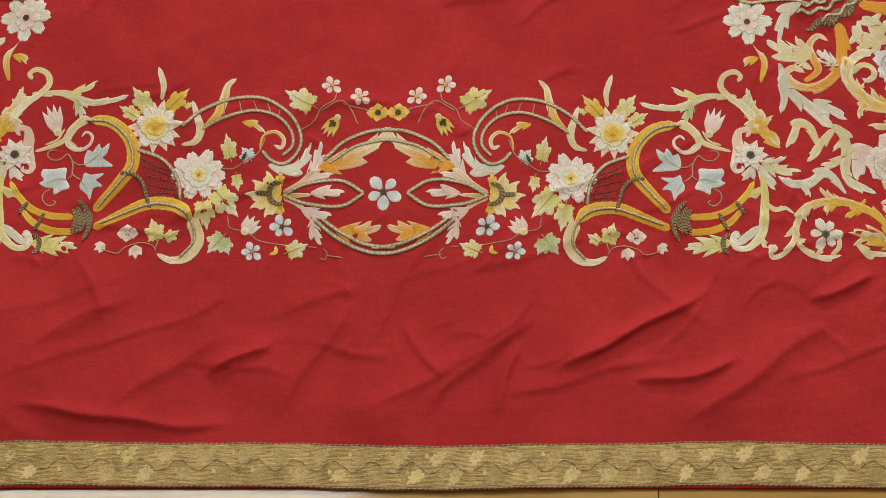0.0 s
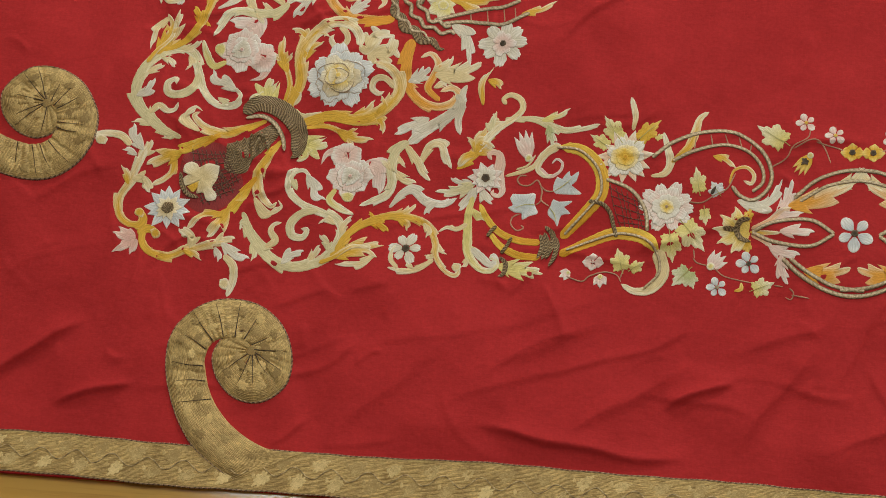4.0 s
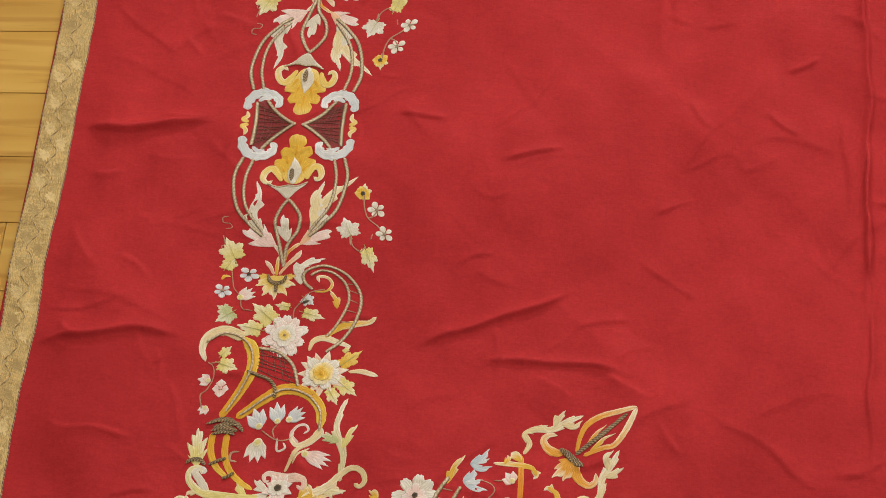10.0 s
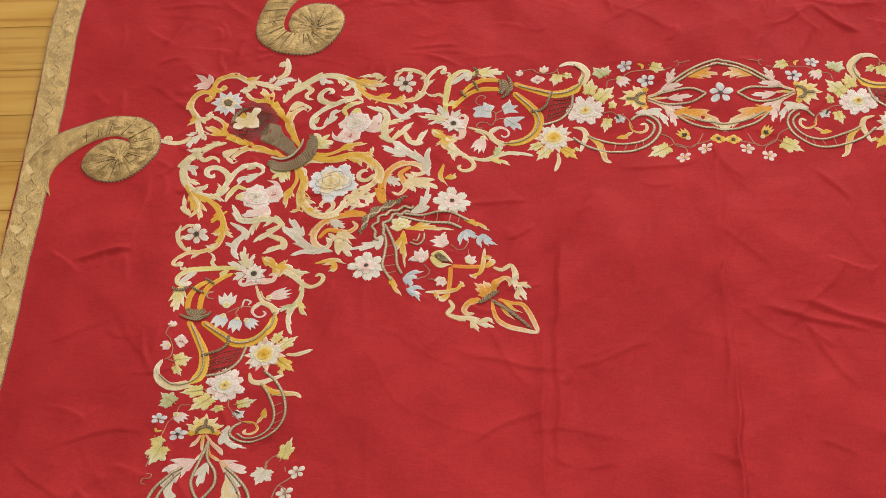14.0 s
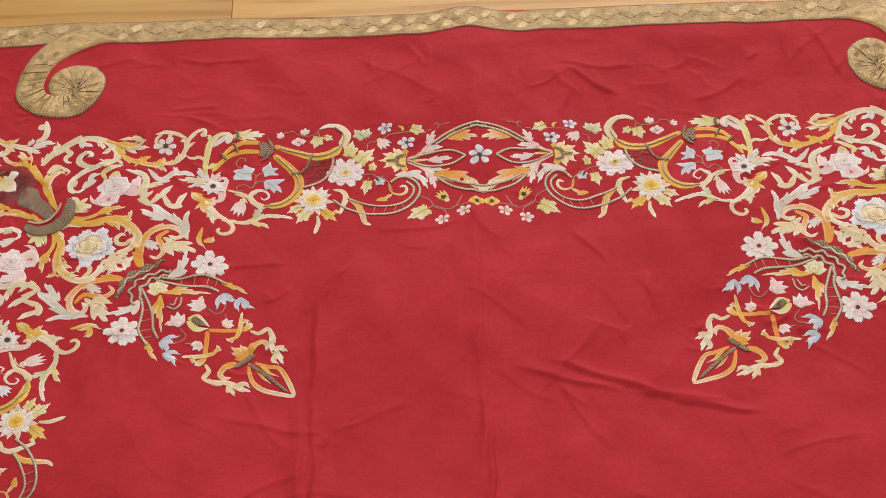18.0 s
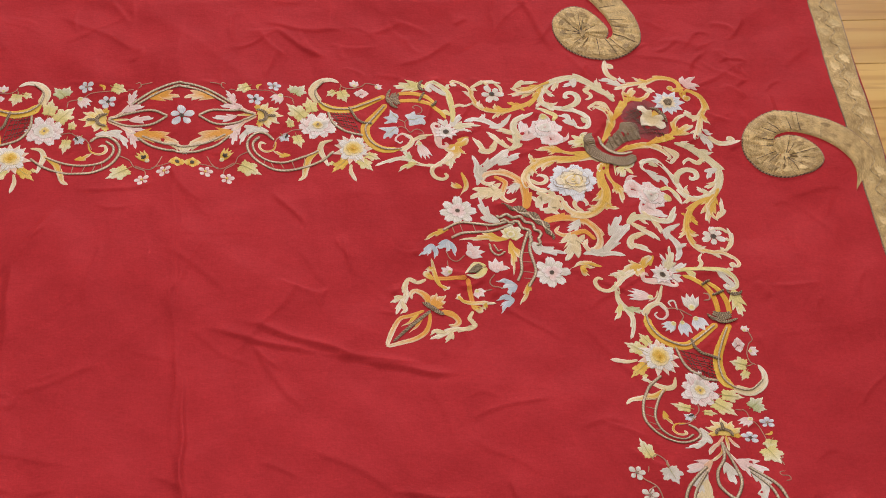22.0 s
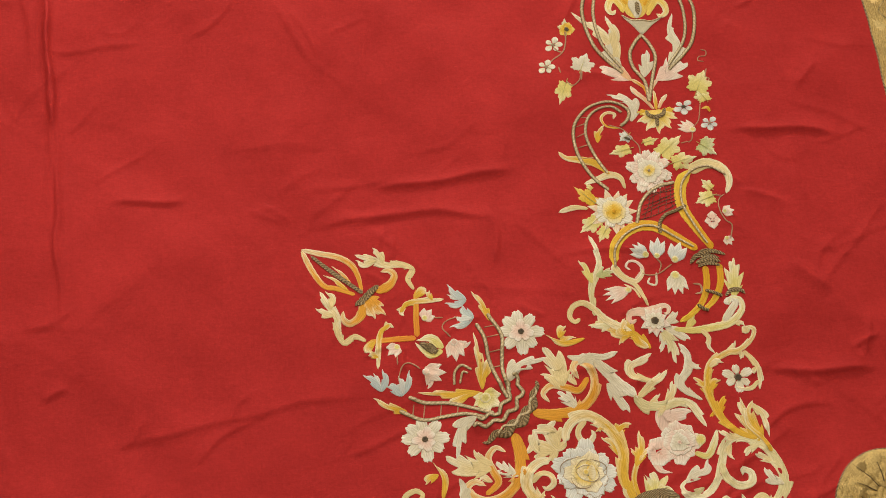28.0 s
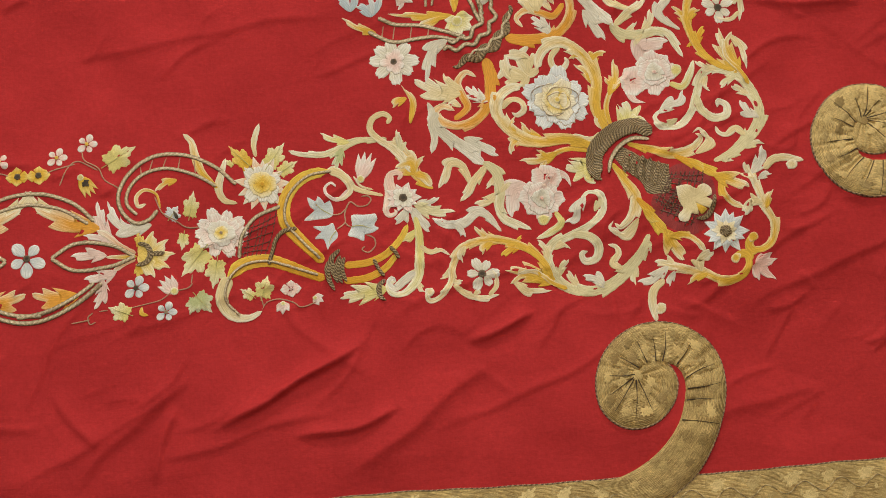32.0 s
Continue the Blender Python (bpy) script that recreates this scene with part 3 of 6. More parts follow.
TONES = {
    "gold_cream": thread("thread_gold_to_cream", (0.72, 0.43, 0.04), (0.861, 0.782, 0.555)),
    "cream": thread("thread_cream", (0.76, 0.62, 0.33), (0.873, 0.803, 0.622)),
    # darker than the silk itself; the shade under the nets is in this red
    "darkened_silk": thread("darkened_silk_ground", (0.235, 0.022, 0.021), (0.30, 0.029, 0.027)),
    "lemon": thread("thread_lemon_to_cream", (0.8, 0.58, 0.13), (0.874, 0.795, 0.548)),
    "white": thread("thread_white", (0.706, 0.649, 0.515), (0.859, 0.821, 0.735)),
    "green_cream": thread("thread_sage_to_cream", (0.70, 0.62, 0.35), (0.873, 0.817, 0.637)),
    "leaf": thread("thread_pale_leaf", (0.74, 0.64, 0.22), (0.867, 0.815, 0.627)),
    "green": thread("thread_green", (0.5, 0.52, 0.24), (0.865, 0.815, 0.64)),
    "orange": thread("thread_orange", (0.726, 0.258, 0.019), (0.783, 0.420, 0.058)),
    "orange_cream": thread("thread_orange_to_cream", (0.74, 0.34, 0.03), (0.861, 0.756, 0.522)),
    "pink": thread("thread_pink", (0.74, 0.46, 0.38), (0.85, 0.74, 0.65)),
    "pink_white": thread("thread_pink_to_white", (0.80, 0.59, 0.51), (0.865, 0.815, 0.74)),
    "peach": thread("thread_peach", (0.783, 0.477, 0.276), (0.867, 0.779, 0.623)),
    "blue": thread("thread_pale_blue", (0.477, 0.554, 0.583), (0.726, 0.764, 0.764)),
    "vine_blue": thread("thread_grey_blue", (0.58, 0.62, 0.62), (0.78, 0.8, 0.77)),
    "pink_warm": thread("thread_warm_pink", (0.80, 0.56, 0.44), (0.86, 0.70, 0.58)),
    "blue_white": thread("thread_blue_white", (0.611, 0.639, 0.639), (0.840, 0.840, 0.811)),
    "grey": thread("thread_grey_green", (0.62, 0.56, 0.42), (0.865, 0.81, 0.695)),
    "yellow": thread("thread_yellow", (0.74, 0.45, 0.04), (0.84, 0.66, 0.2)),
    "bright": thread("thread_amber", (0.72, 0.37, 0.018), (0.8, 0.56, 0.07)),
    "vein": thread("thread_leaf_vein", (0.5, 0.47, 0.14), (0.66, 0.6, 0.3)),
    "bead": thread("thread_brown_heart", (0.06, 0.043, 0.026), (0.172, 0.12, 0.069)),
    "stem": thread("thread_fine_stem", (0.40, 0.23, 0.14), (0.56, 0.38, 0.24)),
    "outline": thread("thread_petal_outline", (0.34, 0.25, 0.16), (0.5, 0.39, 0.27)),
    "cord": gold_thread("gold_cord", (0.09, 0.058, 0.024), (0.26, 0.18, 0.09), 6.0, 0.24),
    "metal": gold_thread("tarnished_gold_thread", (0.10, 0.065, 0.028), (0.36, 0.26, 0.13), 9.0),
    "net": gold_thread("dark_netting", (0.06, 0.026, 0.017), (0.2, 0.10, 0.055)),
}
PIECES = []
BORDER_MID = 61.1


def curve_through(points, step):
    p = np.array(points, float).reshape(-1, 2)
    if len(p) == 2:
        p = np.array([p[0], (p[0] + p[1]) / 2, p[1]])
    q = np.vstack([2 * p[0] - p[1], p, 2 * p[-1] - p[-2]])
    out = []
    for k in range(1, len(q) - 2):
        a, b, c, d = q[k - 1 : k + 3]
        n = max(3, int(np.linalg.norm(c - b) / step) + 1)
        t = np.linspace(0, 1, n, endpoint=False)[:, None]
        out.append(0.5 * (2 * b + (c - a) * t + (2 * a - 5 * b + 4 * c - d) * t**2 + (3 * b - a - 3 * c + d) * t**3))
    line = np.vstack(out + [q[-2:-1]])
    gone = np.r_[0, np.cumsum(np.linalg.norm(np.diff(line, axis=0), axis=1))]
    way = np.gradient(line, axis=0)
    way /= np.linalg.norm(way, axis=1)[:, None] + 1e-9
    return line, gone, way


def strip(line, way, gone, left, right, high, lean_l=None, lean_r=None, slant=0.7, round_top=False):
    """A padded strip along a line, with its own half width each side. Gives places, heights, faces, thread ways and shades."""
    side = np.stack([-way[:, 1], way[:, 0]], 1)
    lean_l = np.zeros(len(line)) if lean_l is None else lean_l
    lean_r = np.zeros(len(line)) if lean_r is None else lean_r
    rows, heights, ways = [], [], []
    pad = np.minimum(high, 0.55 * (left + right) + 0.01)
    for f, h in ((1.0, -0.2), (0.95, 0.8), (0.8, 0.97), (0.0, 1.0), (-0.8, 0.97), (-0.95, 0.8), (-1.0, -0.2)):
        w, lean = (left, lean_l) if f > 0 else (right, lean_r)
        rows.append(line + side * (f * w)[:, None] + way * (abs(f) * lean)[:, None])
        heights.append(pad * (h if not round_top else 1.2 * math.sqrt(max(0, 1 - f * f)) - 0.2))
        ways.append(np.stack([f * w, gone + slant * abs(f) * w, 0 * gone], 1))
    n = len(line)
    at = np.arange(7 * n).reshape(7, n)
    faces = np.stack([at[:-1, :-1], at[1:, :-1], at[1:, 1:], at[:-1, 1:]], -1).reshape(-1, 4)
    shade = np.concatenate([gone / (gone[-1] + 1e-6) * 0.72 + 0.02 + 0.08 * f + 0.34 * abs(f) for f in (1, 0.95, 0.8, 0, -0.8, -0.95, -1)])
    return np.vstack(rows), np.concatenate(heights), faces, np.vstack(ways), shade


def fan(outline, heart, high, rings=(0.5, 0.82, 0.95, 1.0), dome=(0.95, 1.0, 0.97, 0.8, -0.2), slant=0.0):
    outline = np.array(outline, float)
    n = len(outline)
    rows = [np.array([heart])] + [heart + (outline - heart) * r for r in rings]
    heights = [np.array([high * dome[0]])] + [np.full(n, high * d) for d in dome[1:]]
    faces = [(0, 1 + k, 1 + (k + 1) % n) for k in range(n)]
    for r in range(len(rings) - 1):
        a, b = 1 + r * n, 1 + (r + 1) * n
        faces += [(a + k, b + k, b + (k + 1) % n, a + (k + 1) % n) for k in range(n)]
    places = np.vstack(rows)
    off = places - heart
    far = np.linalg.norm(off, axis=1)
    turn = np.arctan2(off[:, 1], off[:, 0])
    ways = np.stack([turn * max(far.max(), 0.3) * 0.8, far, 0 * far], 1)
    return places, np.concatenate(heights), faces, ways, far / far.max()


def keep(name, tone, shape, sym, lift=0.0, subs=(), label=""):
    PIECES.append((name, tone, shape, sym, lift, list(subs), label))


def stem(name, tone, sym, points, widths, lift=0.0, high=0.03, tip="point", label="", barbs=0.0):
    """A worked stem, ribbon or cord: a line of points in centimetres, with its widths from root to tip."""
    line, gone, way = curve_through(points, 0.12 if barbs else 0.2)
    s = gone / gone[-1]
    w = np.interp(s, np.linspace(0, 1, len(widths)), widths) * 0.46
    end = np.clip((gone[-1] - gone) / max(2.2 * w[-1], 0.15), 0, 1)
    start = np.clip(gone / max(1.2 * w[0], 0.1), 0, 1)
    w = w * (np.sqrt(end * (2 - end)) if tip == "round" else end**0.8) * np.sqrt(start * (2 - start) + 0.02) + 0.004
    w = w * (1 + 0.02 * np.sin(9 * gone + 3 * len(points)) + 0.02 * np.sin(23 * gone))
    if barbs and max(widths) > 0.5:
        p, q = (gone / barbs) % 1.0, (gone / barbs + 0.5) % 1.0
        rise_l, rise_r = (np.where(k < 0.88, (k / 0.88) ** 2.6, (1 - k) / 0.12) for k in (p, q))
        fade = np.clip(gone / 1.2, 0, 1) * np.clip((gone[-1] - gone) / 1.5, 0, 1)
        keep(name, tone, strip(line, way, gone, w * (0.8 + 0.62 * rise_l * fade), w * (0.8 + 0.62 * rise_r * fade), high, 1.3 * w * rise_l * fade, 1.3 * w * rise_r * fade), sym, lift, label=label)
        return
    keep(name, tone, strip(line, way, gone, w, w, high), sym, lift, label=label)


def cord(sym, points, width, lift=0.05, name="gold_cord", tone="cord", label=""):
    width *= 0.82
    line, gone, way = curve_through(points, 0.16)
    w = np.full(len(line), width / 2) * (1 + 0.08 * np.sin(gone * 14))
    w[0] = w[-1] = width / 4
    keep(name, tone, strip(line, way, gone, w, w, 0.085, slant=-0.6, round_top=True), sym, lift, label=label)


def acanthus(tone, sym, points, width, lobes=3, lift=0.0, sides="both", name="acanthus_leaf", sharp=0.4, high=0.031):
    """A leaf with forward-pointing lobes along a bent midrib."""
    line, gone, way = curve_through(points, 0.09)
    s = gone / gone[-1]
    body = np.sin(np.pi * np.clip(s, 0, 1) ** 0.7) ** 0.8 * (1 - 0.45 * s) * width * 0.46 + 0.06 * width * (1 - s)

    def edge(phase):
        p = (s * (0.72 * lobes + 0.45) + phase) % 1.0
        rise = np.where(p < 0.74, np.sin(0.5 * np.pi * p / 0.74) ** 1.5, np.clip((1 - p) / 0.26, 0, 1) ** 0.8)
        return body * (1 - sharp + sharp * rise * 1.6), body * (0.2 + 2.6 * sharp) * rise

    (left, lean_l), (right, lean_r) = edge(0.0), edge(0.35)
    if sides == "left":
        right, lean_r = body * 0.45, 0 * body
    if sides == "right":
        left, lean_l = body * 0.45, 0 * body
    keep(name, tone, strip(line, way, gone, left + 0.004, right + 0.004, high, lean_l, lean_r), sym, lift)


def ivy(tone, sym, root, tip, wide=1.0, points=5, lift=0.0, name="vine_leaf", vein=True, vein_tone="vein"):
    """A lobed vine leaf from its stalk's end to its tip."""
    root, tip = np.array(root, float), np.array(tip, float)
    way = tip - root
    long = np.linalg.norm(way)
    way /= long
    side = np.array([-way[1], way[0]])
    heart = root + way * long * 0.36
    lobes = {3: ((0, 1.0), (1.35, 0.86), (-1.35, 0.86)), 5: ((0, 1.0), (1.05, 0.86), (-1.05, 0.86), (2.15, 0.74), (-2.15, 0.74))}[points]
    out = []
    for th in np.linspace(-np.pi, np.pi, 60, endpoint=False):
        r = 0.57
        for at, amp in lobes:
            d = abs((th - at + np.pi) % (2 * np.pi) - np.pi)
            r = max(r, amp * (1 - (d / 0.62) ** 0.75 * 0.43) if d < 0.62 else 0)
        r *= (1 - 0.42 * max(0, (abs(th) - 2.5) / 0.64)) * (1 + 0.07 * math.sin(15 * th + 1))
        out.append(heart + long * 0.64 * r * (math.cos(th) * way + math.sin(th) * side * wide))
    subs = []
    if vein:
        line, gone, w = curve_through([*(root - way * long * 0.08), *(heart + side * 0.02), *(root + way * long * 0.78)], 0.15)
        half = np.full(len(line), 0.035) * np.linspace(1.2, 0.4, len(line))
        subs.append(("vein", vein_tone, strip(line, w, gone, half, half, 0.03), 0.06))
    places, heights, faces, ways, _ = fan(out, heart, 0.032)
    along = (places - root) @ way / long
    keep(name, tone, (places, heights, faces, ways, np.clip(0.1 + 0.7 * along + 0.35 * np.abs((places - root) @ side) / long, 0, 1)), sym, lift, subs)


def petal_shape(c, th, inner, outer, wide, style, high):
    way = np.array([math.cos(th), math.sin(th)])
    side = np.array([-way[1], way[0]])
    mid = c + way * (inner + outer) / 2
    long = (outer - inner) / 2
    out = []
    for a in np.linspace(0, 2 * np.pi, 30, endpoint=False):
        x, y = math.cos(a), math.sin(a)
        if style == "point":
            y *= (1 - 0.75 * max(0, x)) * (1 - 0.3 * max(0, -x))
            x = x if x < 0 else x * 1.08
        elif style == "notch":
            x -= 0.18 * math.exp(-((a if a < np.pi else a - 2 * np.pi) ** 2) / 0.05)
            x += 0.06 * math.sin(11 * a)
            y += 0.05 * math.sin(9 * a + th)
            y *= 1 - 0.35 * max(0, -x)
        elif style == "frill":
            k = 1 + 0.09 * math.sin(6 * a + th)
            x, y = x * k, y * k * (1 - 0.3 * max(0, -x))
        else:
            y *= 1 - 0.45 * max(0, -x)
        out.append(mid + way * x * long + side * y * wide / 2)
    places, heights, faces, ways, shade = fan(out, mid + way * long * 0.1, high)
    along, across = (places - c) @ way, (places - c) @ side
    return places, heights, faces, np.stack([across * 0.8, along, 0 * along], 1), np.clip((along - inner) / (outer - inner + 1e-6), 0, 1)


def flower(tone, sym, c, r, petals, style="round", heart_tone="bead", heart=0.22, wide=0.92, turn=0.0, lift=0.0, rows=(), name="flower", outline=False, squash=1.0):
    """A flower: a stitched heart with its petals; rows adds inner rows as (tone, radius, count, style)."""
    c = np.array(c, float)
    subs = []
    for n, (t, rr, count, st) in enumerate([(tone, r, petals, style), *rows]):
        inner = rr * (0.18 if n == 0 else 0.12)
        for k in range(count):
            th = turn + 2 * np.pi * (k + 0.5 * n) / count + 0.13 * math.sin(5 * k + n)
            far = rr * (1 + 0.1 * math.sin(3.3 * k + 2 * n + r))
            span = wide * 2 * np.pi * (inner + far) / 2 / count * (1.12 if n else 1.0)
            if outline and n:
                subs.append(("petal_outline", "outline", petal_shape(c, th, inner, far * 1.02, span * 1.045, st, 0.024), 0.035 * n - 0.004))
            subs.append(("petal", t, petal_shape(c, th, inner, far, span, st, 0.032 + 0.006 * n), 0.035 * n + 0.002 * k))
    ring = [c + heart * r * np.array([math.cos(a), math.sin(a)]) * (1 + 0.08 * math.sin(5 * a)) for a in np.linspace(0, 2 * np.pi, 14, endpoint=False)]
    keep(name, heart_tone, fan(ring, c, 0.08), sym, lift + 0.05 + 0.035 * len(rows), [(a, b, s, l - 0.05 - 0.035 * len(rows)) for a, b, s, l in subs])


def bud(tone, sym, root, tip, width, petals=3, lift=0.0, name="bud", calyx="leaf"):
    """A half-open bud seen from the side: pointed petals from one root."""
    root, tip = np.array(root, float), np.array(tip, float)
    way = tip - root
    long = np.linalg.norm(way)
    th = math.atan2(way[1], way[0])
    subs = []
    for k in range(petals):
        off = (k - (petals - 1) / 2) / max(1, petals - 1) * 2
        a = th + off * 0.42 * width / long
        subs.append(("petal", tone, petal_shape(root, a, 0, long * (1 - 0.12 * abs(off)), width * 1.15 / max(1, petals - 0.7), "point", 0.048), 0.004 * k))
    ring = [root + way / long * 0.1 * width + 0.17 * width * np.array([math.cos(a), math.sin(a)]) for a in np.linspace(0, 2 * np.pi, 10, endpoint=False)]
    keep(name, calyx, fan(ring, root + way / long * 0.1 * width, 0.08), sym, lift + 0.01, [(a, b, s, l - 0.01) for a, b, s, l in subs])


def blob(tone, sym, outline, high=0.05, lift=0.0, name="padded_patch"):
    """A padded patch with a smooth rounded outline through a few corners."""
    p = np.array(outline, float).reshape(-1, 2)
    line, _, _ = curve_through(np.vstack([p, p[:1]]).ravel(), 0.3)
    keep(name, tone, fan(line[:-1], p.mean(0), high), sym, lift)


def net(sym, a, b, c, d, n, m, width=0.07, lift=0.0, name="netting", tone="net"):
    """Open netting between four corners."""
    a, b, c, d = (np.array(p, float) for p in (a, b, c, d))
    got, count = [], 0
    for flip, lines in ((False, n), (True, m)):
        for k in range(lines):
            s = (k + 0.5) / lines
            p, q = (a + (b - a) * s, d + (c - d) * s) if not flip else (a + (d - a) * s, b + (c - b) * s)
            sway = np.array([q[1] - p[1], p[0] - q[0]]) * 0.05 * math.sin(2.6 * k + 1)
            line, gone, way = curve_through([*p, *((p + q) / 2 + sway), *q], 0.35)
            w = np.full(len(line), width / 2)
            v, h, f, t, g = strip(line, way, gone, w, w, 0.06)
            got.append((v, h, f + count, t, g))
            count += len(v)
    v, h, f, t, g = zip(*got)
    keep(name, tone, (np.vstack(v), np.concatenate(h), np.vstack(f), np.vstack(t), np.concatenate(g)), sym, lift)



# border: the two large blossoms with their leaves
ivy("leaf", "8", (21.88, 62.63), (23.59, 60.34), wide=0.7)
ivy("leaf", "8", (22.86, 63.29), (24.75, 62.10), wide=0.7, lift=-0.02)
ivy("yellow", "8", (20.54, 62.62), (18.47, 60.42), wide=0.6)
stem("flame_leaf", "cream", "8", (20.93, 61.53, 20.81, 60.16, 21.35, 58.34), (0.32, 0.64, 0.48))
ivy("leaf", "8", (18.81, 62.34), (18.03, 61.63), wide=0.6, vein=False)
flower("peach", "8", (21.36, 64.15), 2.49, 13, "point", rows=(('white', 1.96, 9, 'notch'), ('lemon', 1.32, 5, 'notch'), ('yellow', 0.85, 4, 'round')), heart_tone='bright', heart=0.1, outline=True, wide=1.35, name='sunflower')
ivy("leaf", "8", (15.76, 69.75), (13.45, 72.41), wide=0.75)
ivy("leaf", "8", (16.71, 70.82), (16.17, 73.64), wide=0.75)
flower("pink_white", "8", (17.17, 68.52), 2.47, 10, "notch", rows=(('pink_white', 1.89, 8, 'notch'), ('white', 1.31, 5, 'notch'), ('lemon', 0.68, 4, 'round')), heart_tone='outline', heart=0.06, outline=True, wide=1.3, name='peony')

# border: horn of plenty with its gold-corded tubes, clasp and netting
stem("horn_tube", "bright", "8", (26.39, 71.93, 24.30, 69.41, 23.21, 67.68, 23.52, 65.47, 25.19, 63.74, 27.59, 63.21), (0.89, 1.16, 1.31, 1.26, 1.16, 0.95))
stem("horn_tip", "cream", "8", (27.49, 63.15, 28.67, 63.87, 29.28, 65.18, 28.50, 65.98, 27.90, 65.82), (0.90, 0.74, 0.53, 0.32), lift=0.02)
cord("8", (26.11, 71.61, 24.21, 69.25, 23.22, 67.58, 23.74, 65.36, 25.50, 63.69, 27.69, 63.32), 0.32, lift=0.11)
stem("horn_tube", "bright", "8", (26.36, 73.53, 23.78, 72.24, 21.41, 71.32, 18.95, 71.58, 17.38, 72.96), (0.78, 1.04, 1.25, 1.35, 1.35))
stem("horn_tip", "cream", "8", (17.61, 72.64, 16.91, 74.65, 17.71, 76.18, 19.20, 76.56, 20.51, 75.99), (1.35, 1.24, 0.88, 0.41), lift=0.02)
cord("8", (25.79, 73.10, 23.68, 72.19, 21.25, 71.38, 19.05, 71.63, 17.64, 72.90, 17.26, 74.71, 18.46, 76.29), 0.31, lift=0.11)
cord("8", (24.22, 68.50, 22.98, 68.71, 22.21, 69.45, 21.83, 70.47, 21.38, 71.70), 0.47, name='clasp', tone='metal', lift=0.13)
cord("8", (22.85, 66.33, 20.48, 67.24, 19.08, 68.96, 18.69, 70.94), 0.47)
net("8", (22.72, 66.66), (19.56, 68.04), (18.85, 70.83), (21.30, 70.74), 6, 5)
stem("knot", "metal", "8", (28.30, 71.66, 27.98, 72.28, 27.95, 73.08, 28.31, 73.96), (0.3, 0.55, 0.5, 0.25), lift=0.10)
stem("knot", "metal", "8", (27.91, 71.48, 27.58, 72.30, 27.55, 73.20, 27.91, 74.08), (0.3, 0.55, 0.5, 0.25), lift=0.12)
stem("knot", "metal", "8", (27.93, 70.89, 27.11, 71.73, 27.16, 73.02, 27.52, 74.00), (0.3, 0.55, 0.5, 0.25), lift=0.14)
stem("knot", "metal", "8", (27.42, 71.41, 26.69, 72.45, 26.74, 73.63, 27.19, 74.71), (0.3, 0.55, 0.5, 0.25), lift=0.16)
stem("horn_tube", "bright", "8", (28.17, 72.42, 30.32, 72.22, 32.11, 71.43, 33.45, 70.05, 34.17, 68.77), (0.68, 0.73, 0.68, 0.63, 0.52))
stem("horn_tube", "bright", "8", (28.05, 73.86, 30.09, 73.66, 31.78, 72.82, 33.02, 71.44), (0.67, 0.73, 0.67, 0.47))
cord("8", (33.07, 71.97, 32.81, 71.44, 32.36, 70.90), 0.42, name='clasp', tone='metal', lift=0.12)
cord("8", (31.61, 73.56, 31.18, 72.81, 30.84, 71.96), 0.42, name='clasp', tone='metal', lift=0.12)
acanthus("leaf", "8", (31.81, 74.78, 29.92, 75.03, 27.57, 75.39), 2.07, 4)
stem("ring", "metal", "8", (31.69, 73.88, 31.08, 74.51, 31.14, 75.46, 31.61, 75.88), (0.31, 0.52, 0.31), lift=0.09)
stem("curl", "white", "8", (34.37, 73.26, 33.28, 74.10, 32.42, 74.73, 31.96, 74.25, 32.30, 73.77, 32.63, 74.09), (0.62, 0.83, 0.78, 0.52, 0.41))

# border: upper scrolls
stem("curl", "cream", "8", (32.96, 59.07, 33.26, 58.52, 32.63, 58.07, 31.67, 58.51, 31.38, 59.50, 32.12, 60.50, 33.37, 61.49, 34.30, 62.70, 34.81, 63.91), (0.43, 0.59, 0.64, 0.69, 0.91, 1.17))
stem("scroll_stem", "green_cream", "8", (32.84, 60.50, 30.37, 60.48, 28.63, 61.13, 27.04, 61.73, 25.35, 61.55, 23.94, 61.11), (0.53, 0.69, 0.85, 0.64, 0.43), barbs=3.72)
acanthus("leaf", "8", (29.44, 60.64, 27.82, 60.19, 26.84, 59.58), 0.96, 2)
acanthus("green", "8", (28.78, 61.13, 28.39, 62.12, 28.00, 63.21), 1.17, 3)
acanthus("green_cream", "8", (33.83, 62.15, 34.02, 61.17, 33.90, 60.12), 1.06, 2)
acanthus("gold_cream", "8", (35.11, 63.91, 34.68, 62.98, 33.42, 63.35), 1.16, 2)
bud("pink_white", "8", (30.16, 64.42), (31.11, 61.59), 2.22, petals=4)
stem("stem", "cream", "8", (31.31, 65.30, 30.22, 64.86, 29.59, 63.87), (0.21, 0.21, 0.16))
stem("ribbon_stem", "cream", "8", (32.18, 65.95, 29.84, 65.12, 28.97, 63.98, 28.01, 63.10, 27.29, 63.15), (0.26, 0.53, 0.63, 0.48))
stem("curl", "pink_white", "8", (29.18, 65.17, 28.14, 66.04, 27.20, 65.60, 27.05, 64.84, 27.60, 64.41, 28.03, 64.84), (0.47, 0.42, 0.32, 0.26, 0.21))

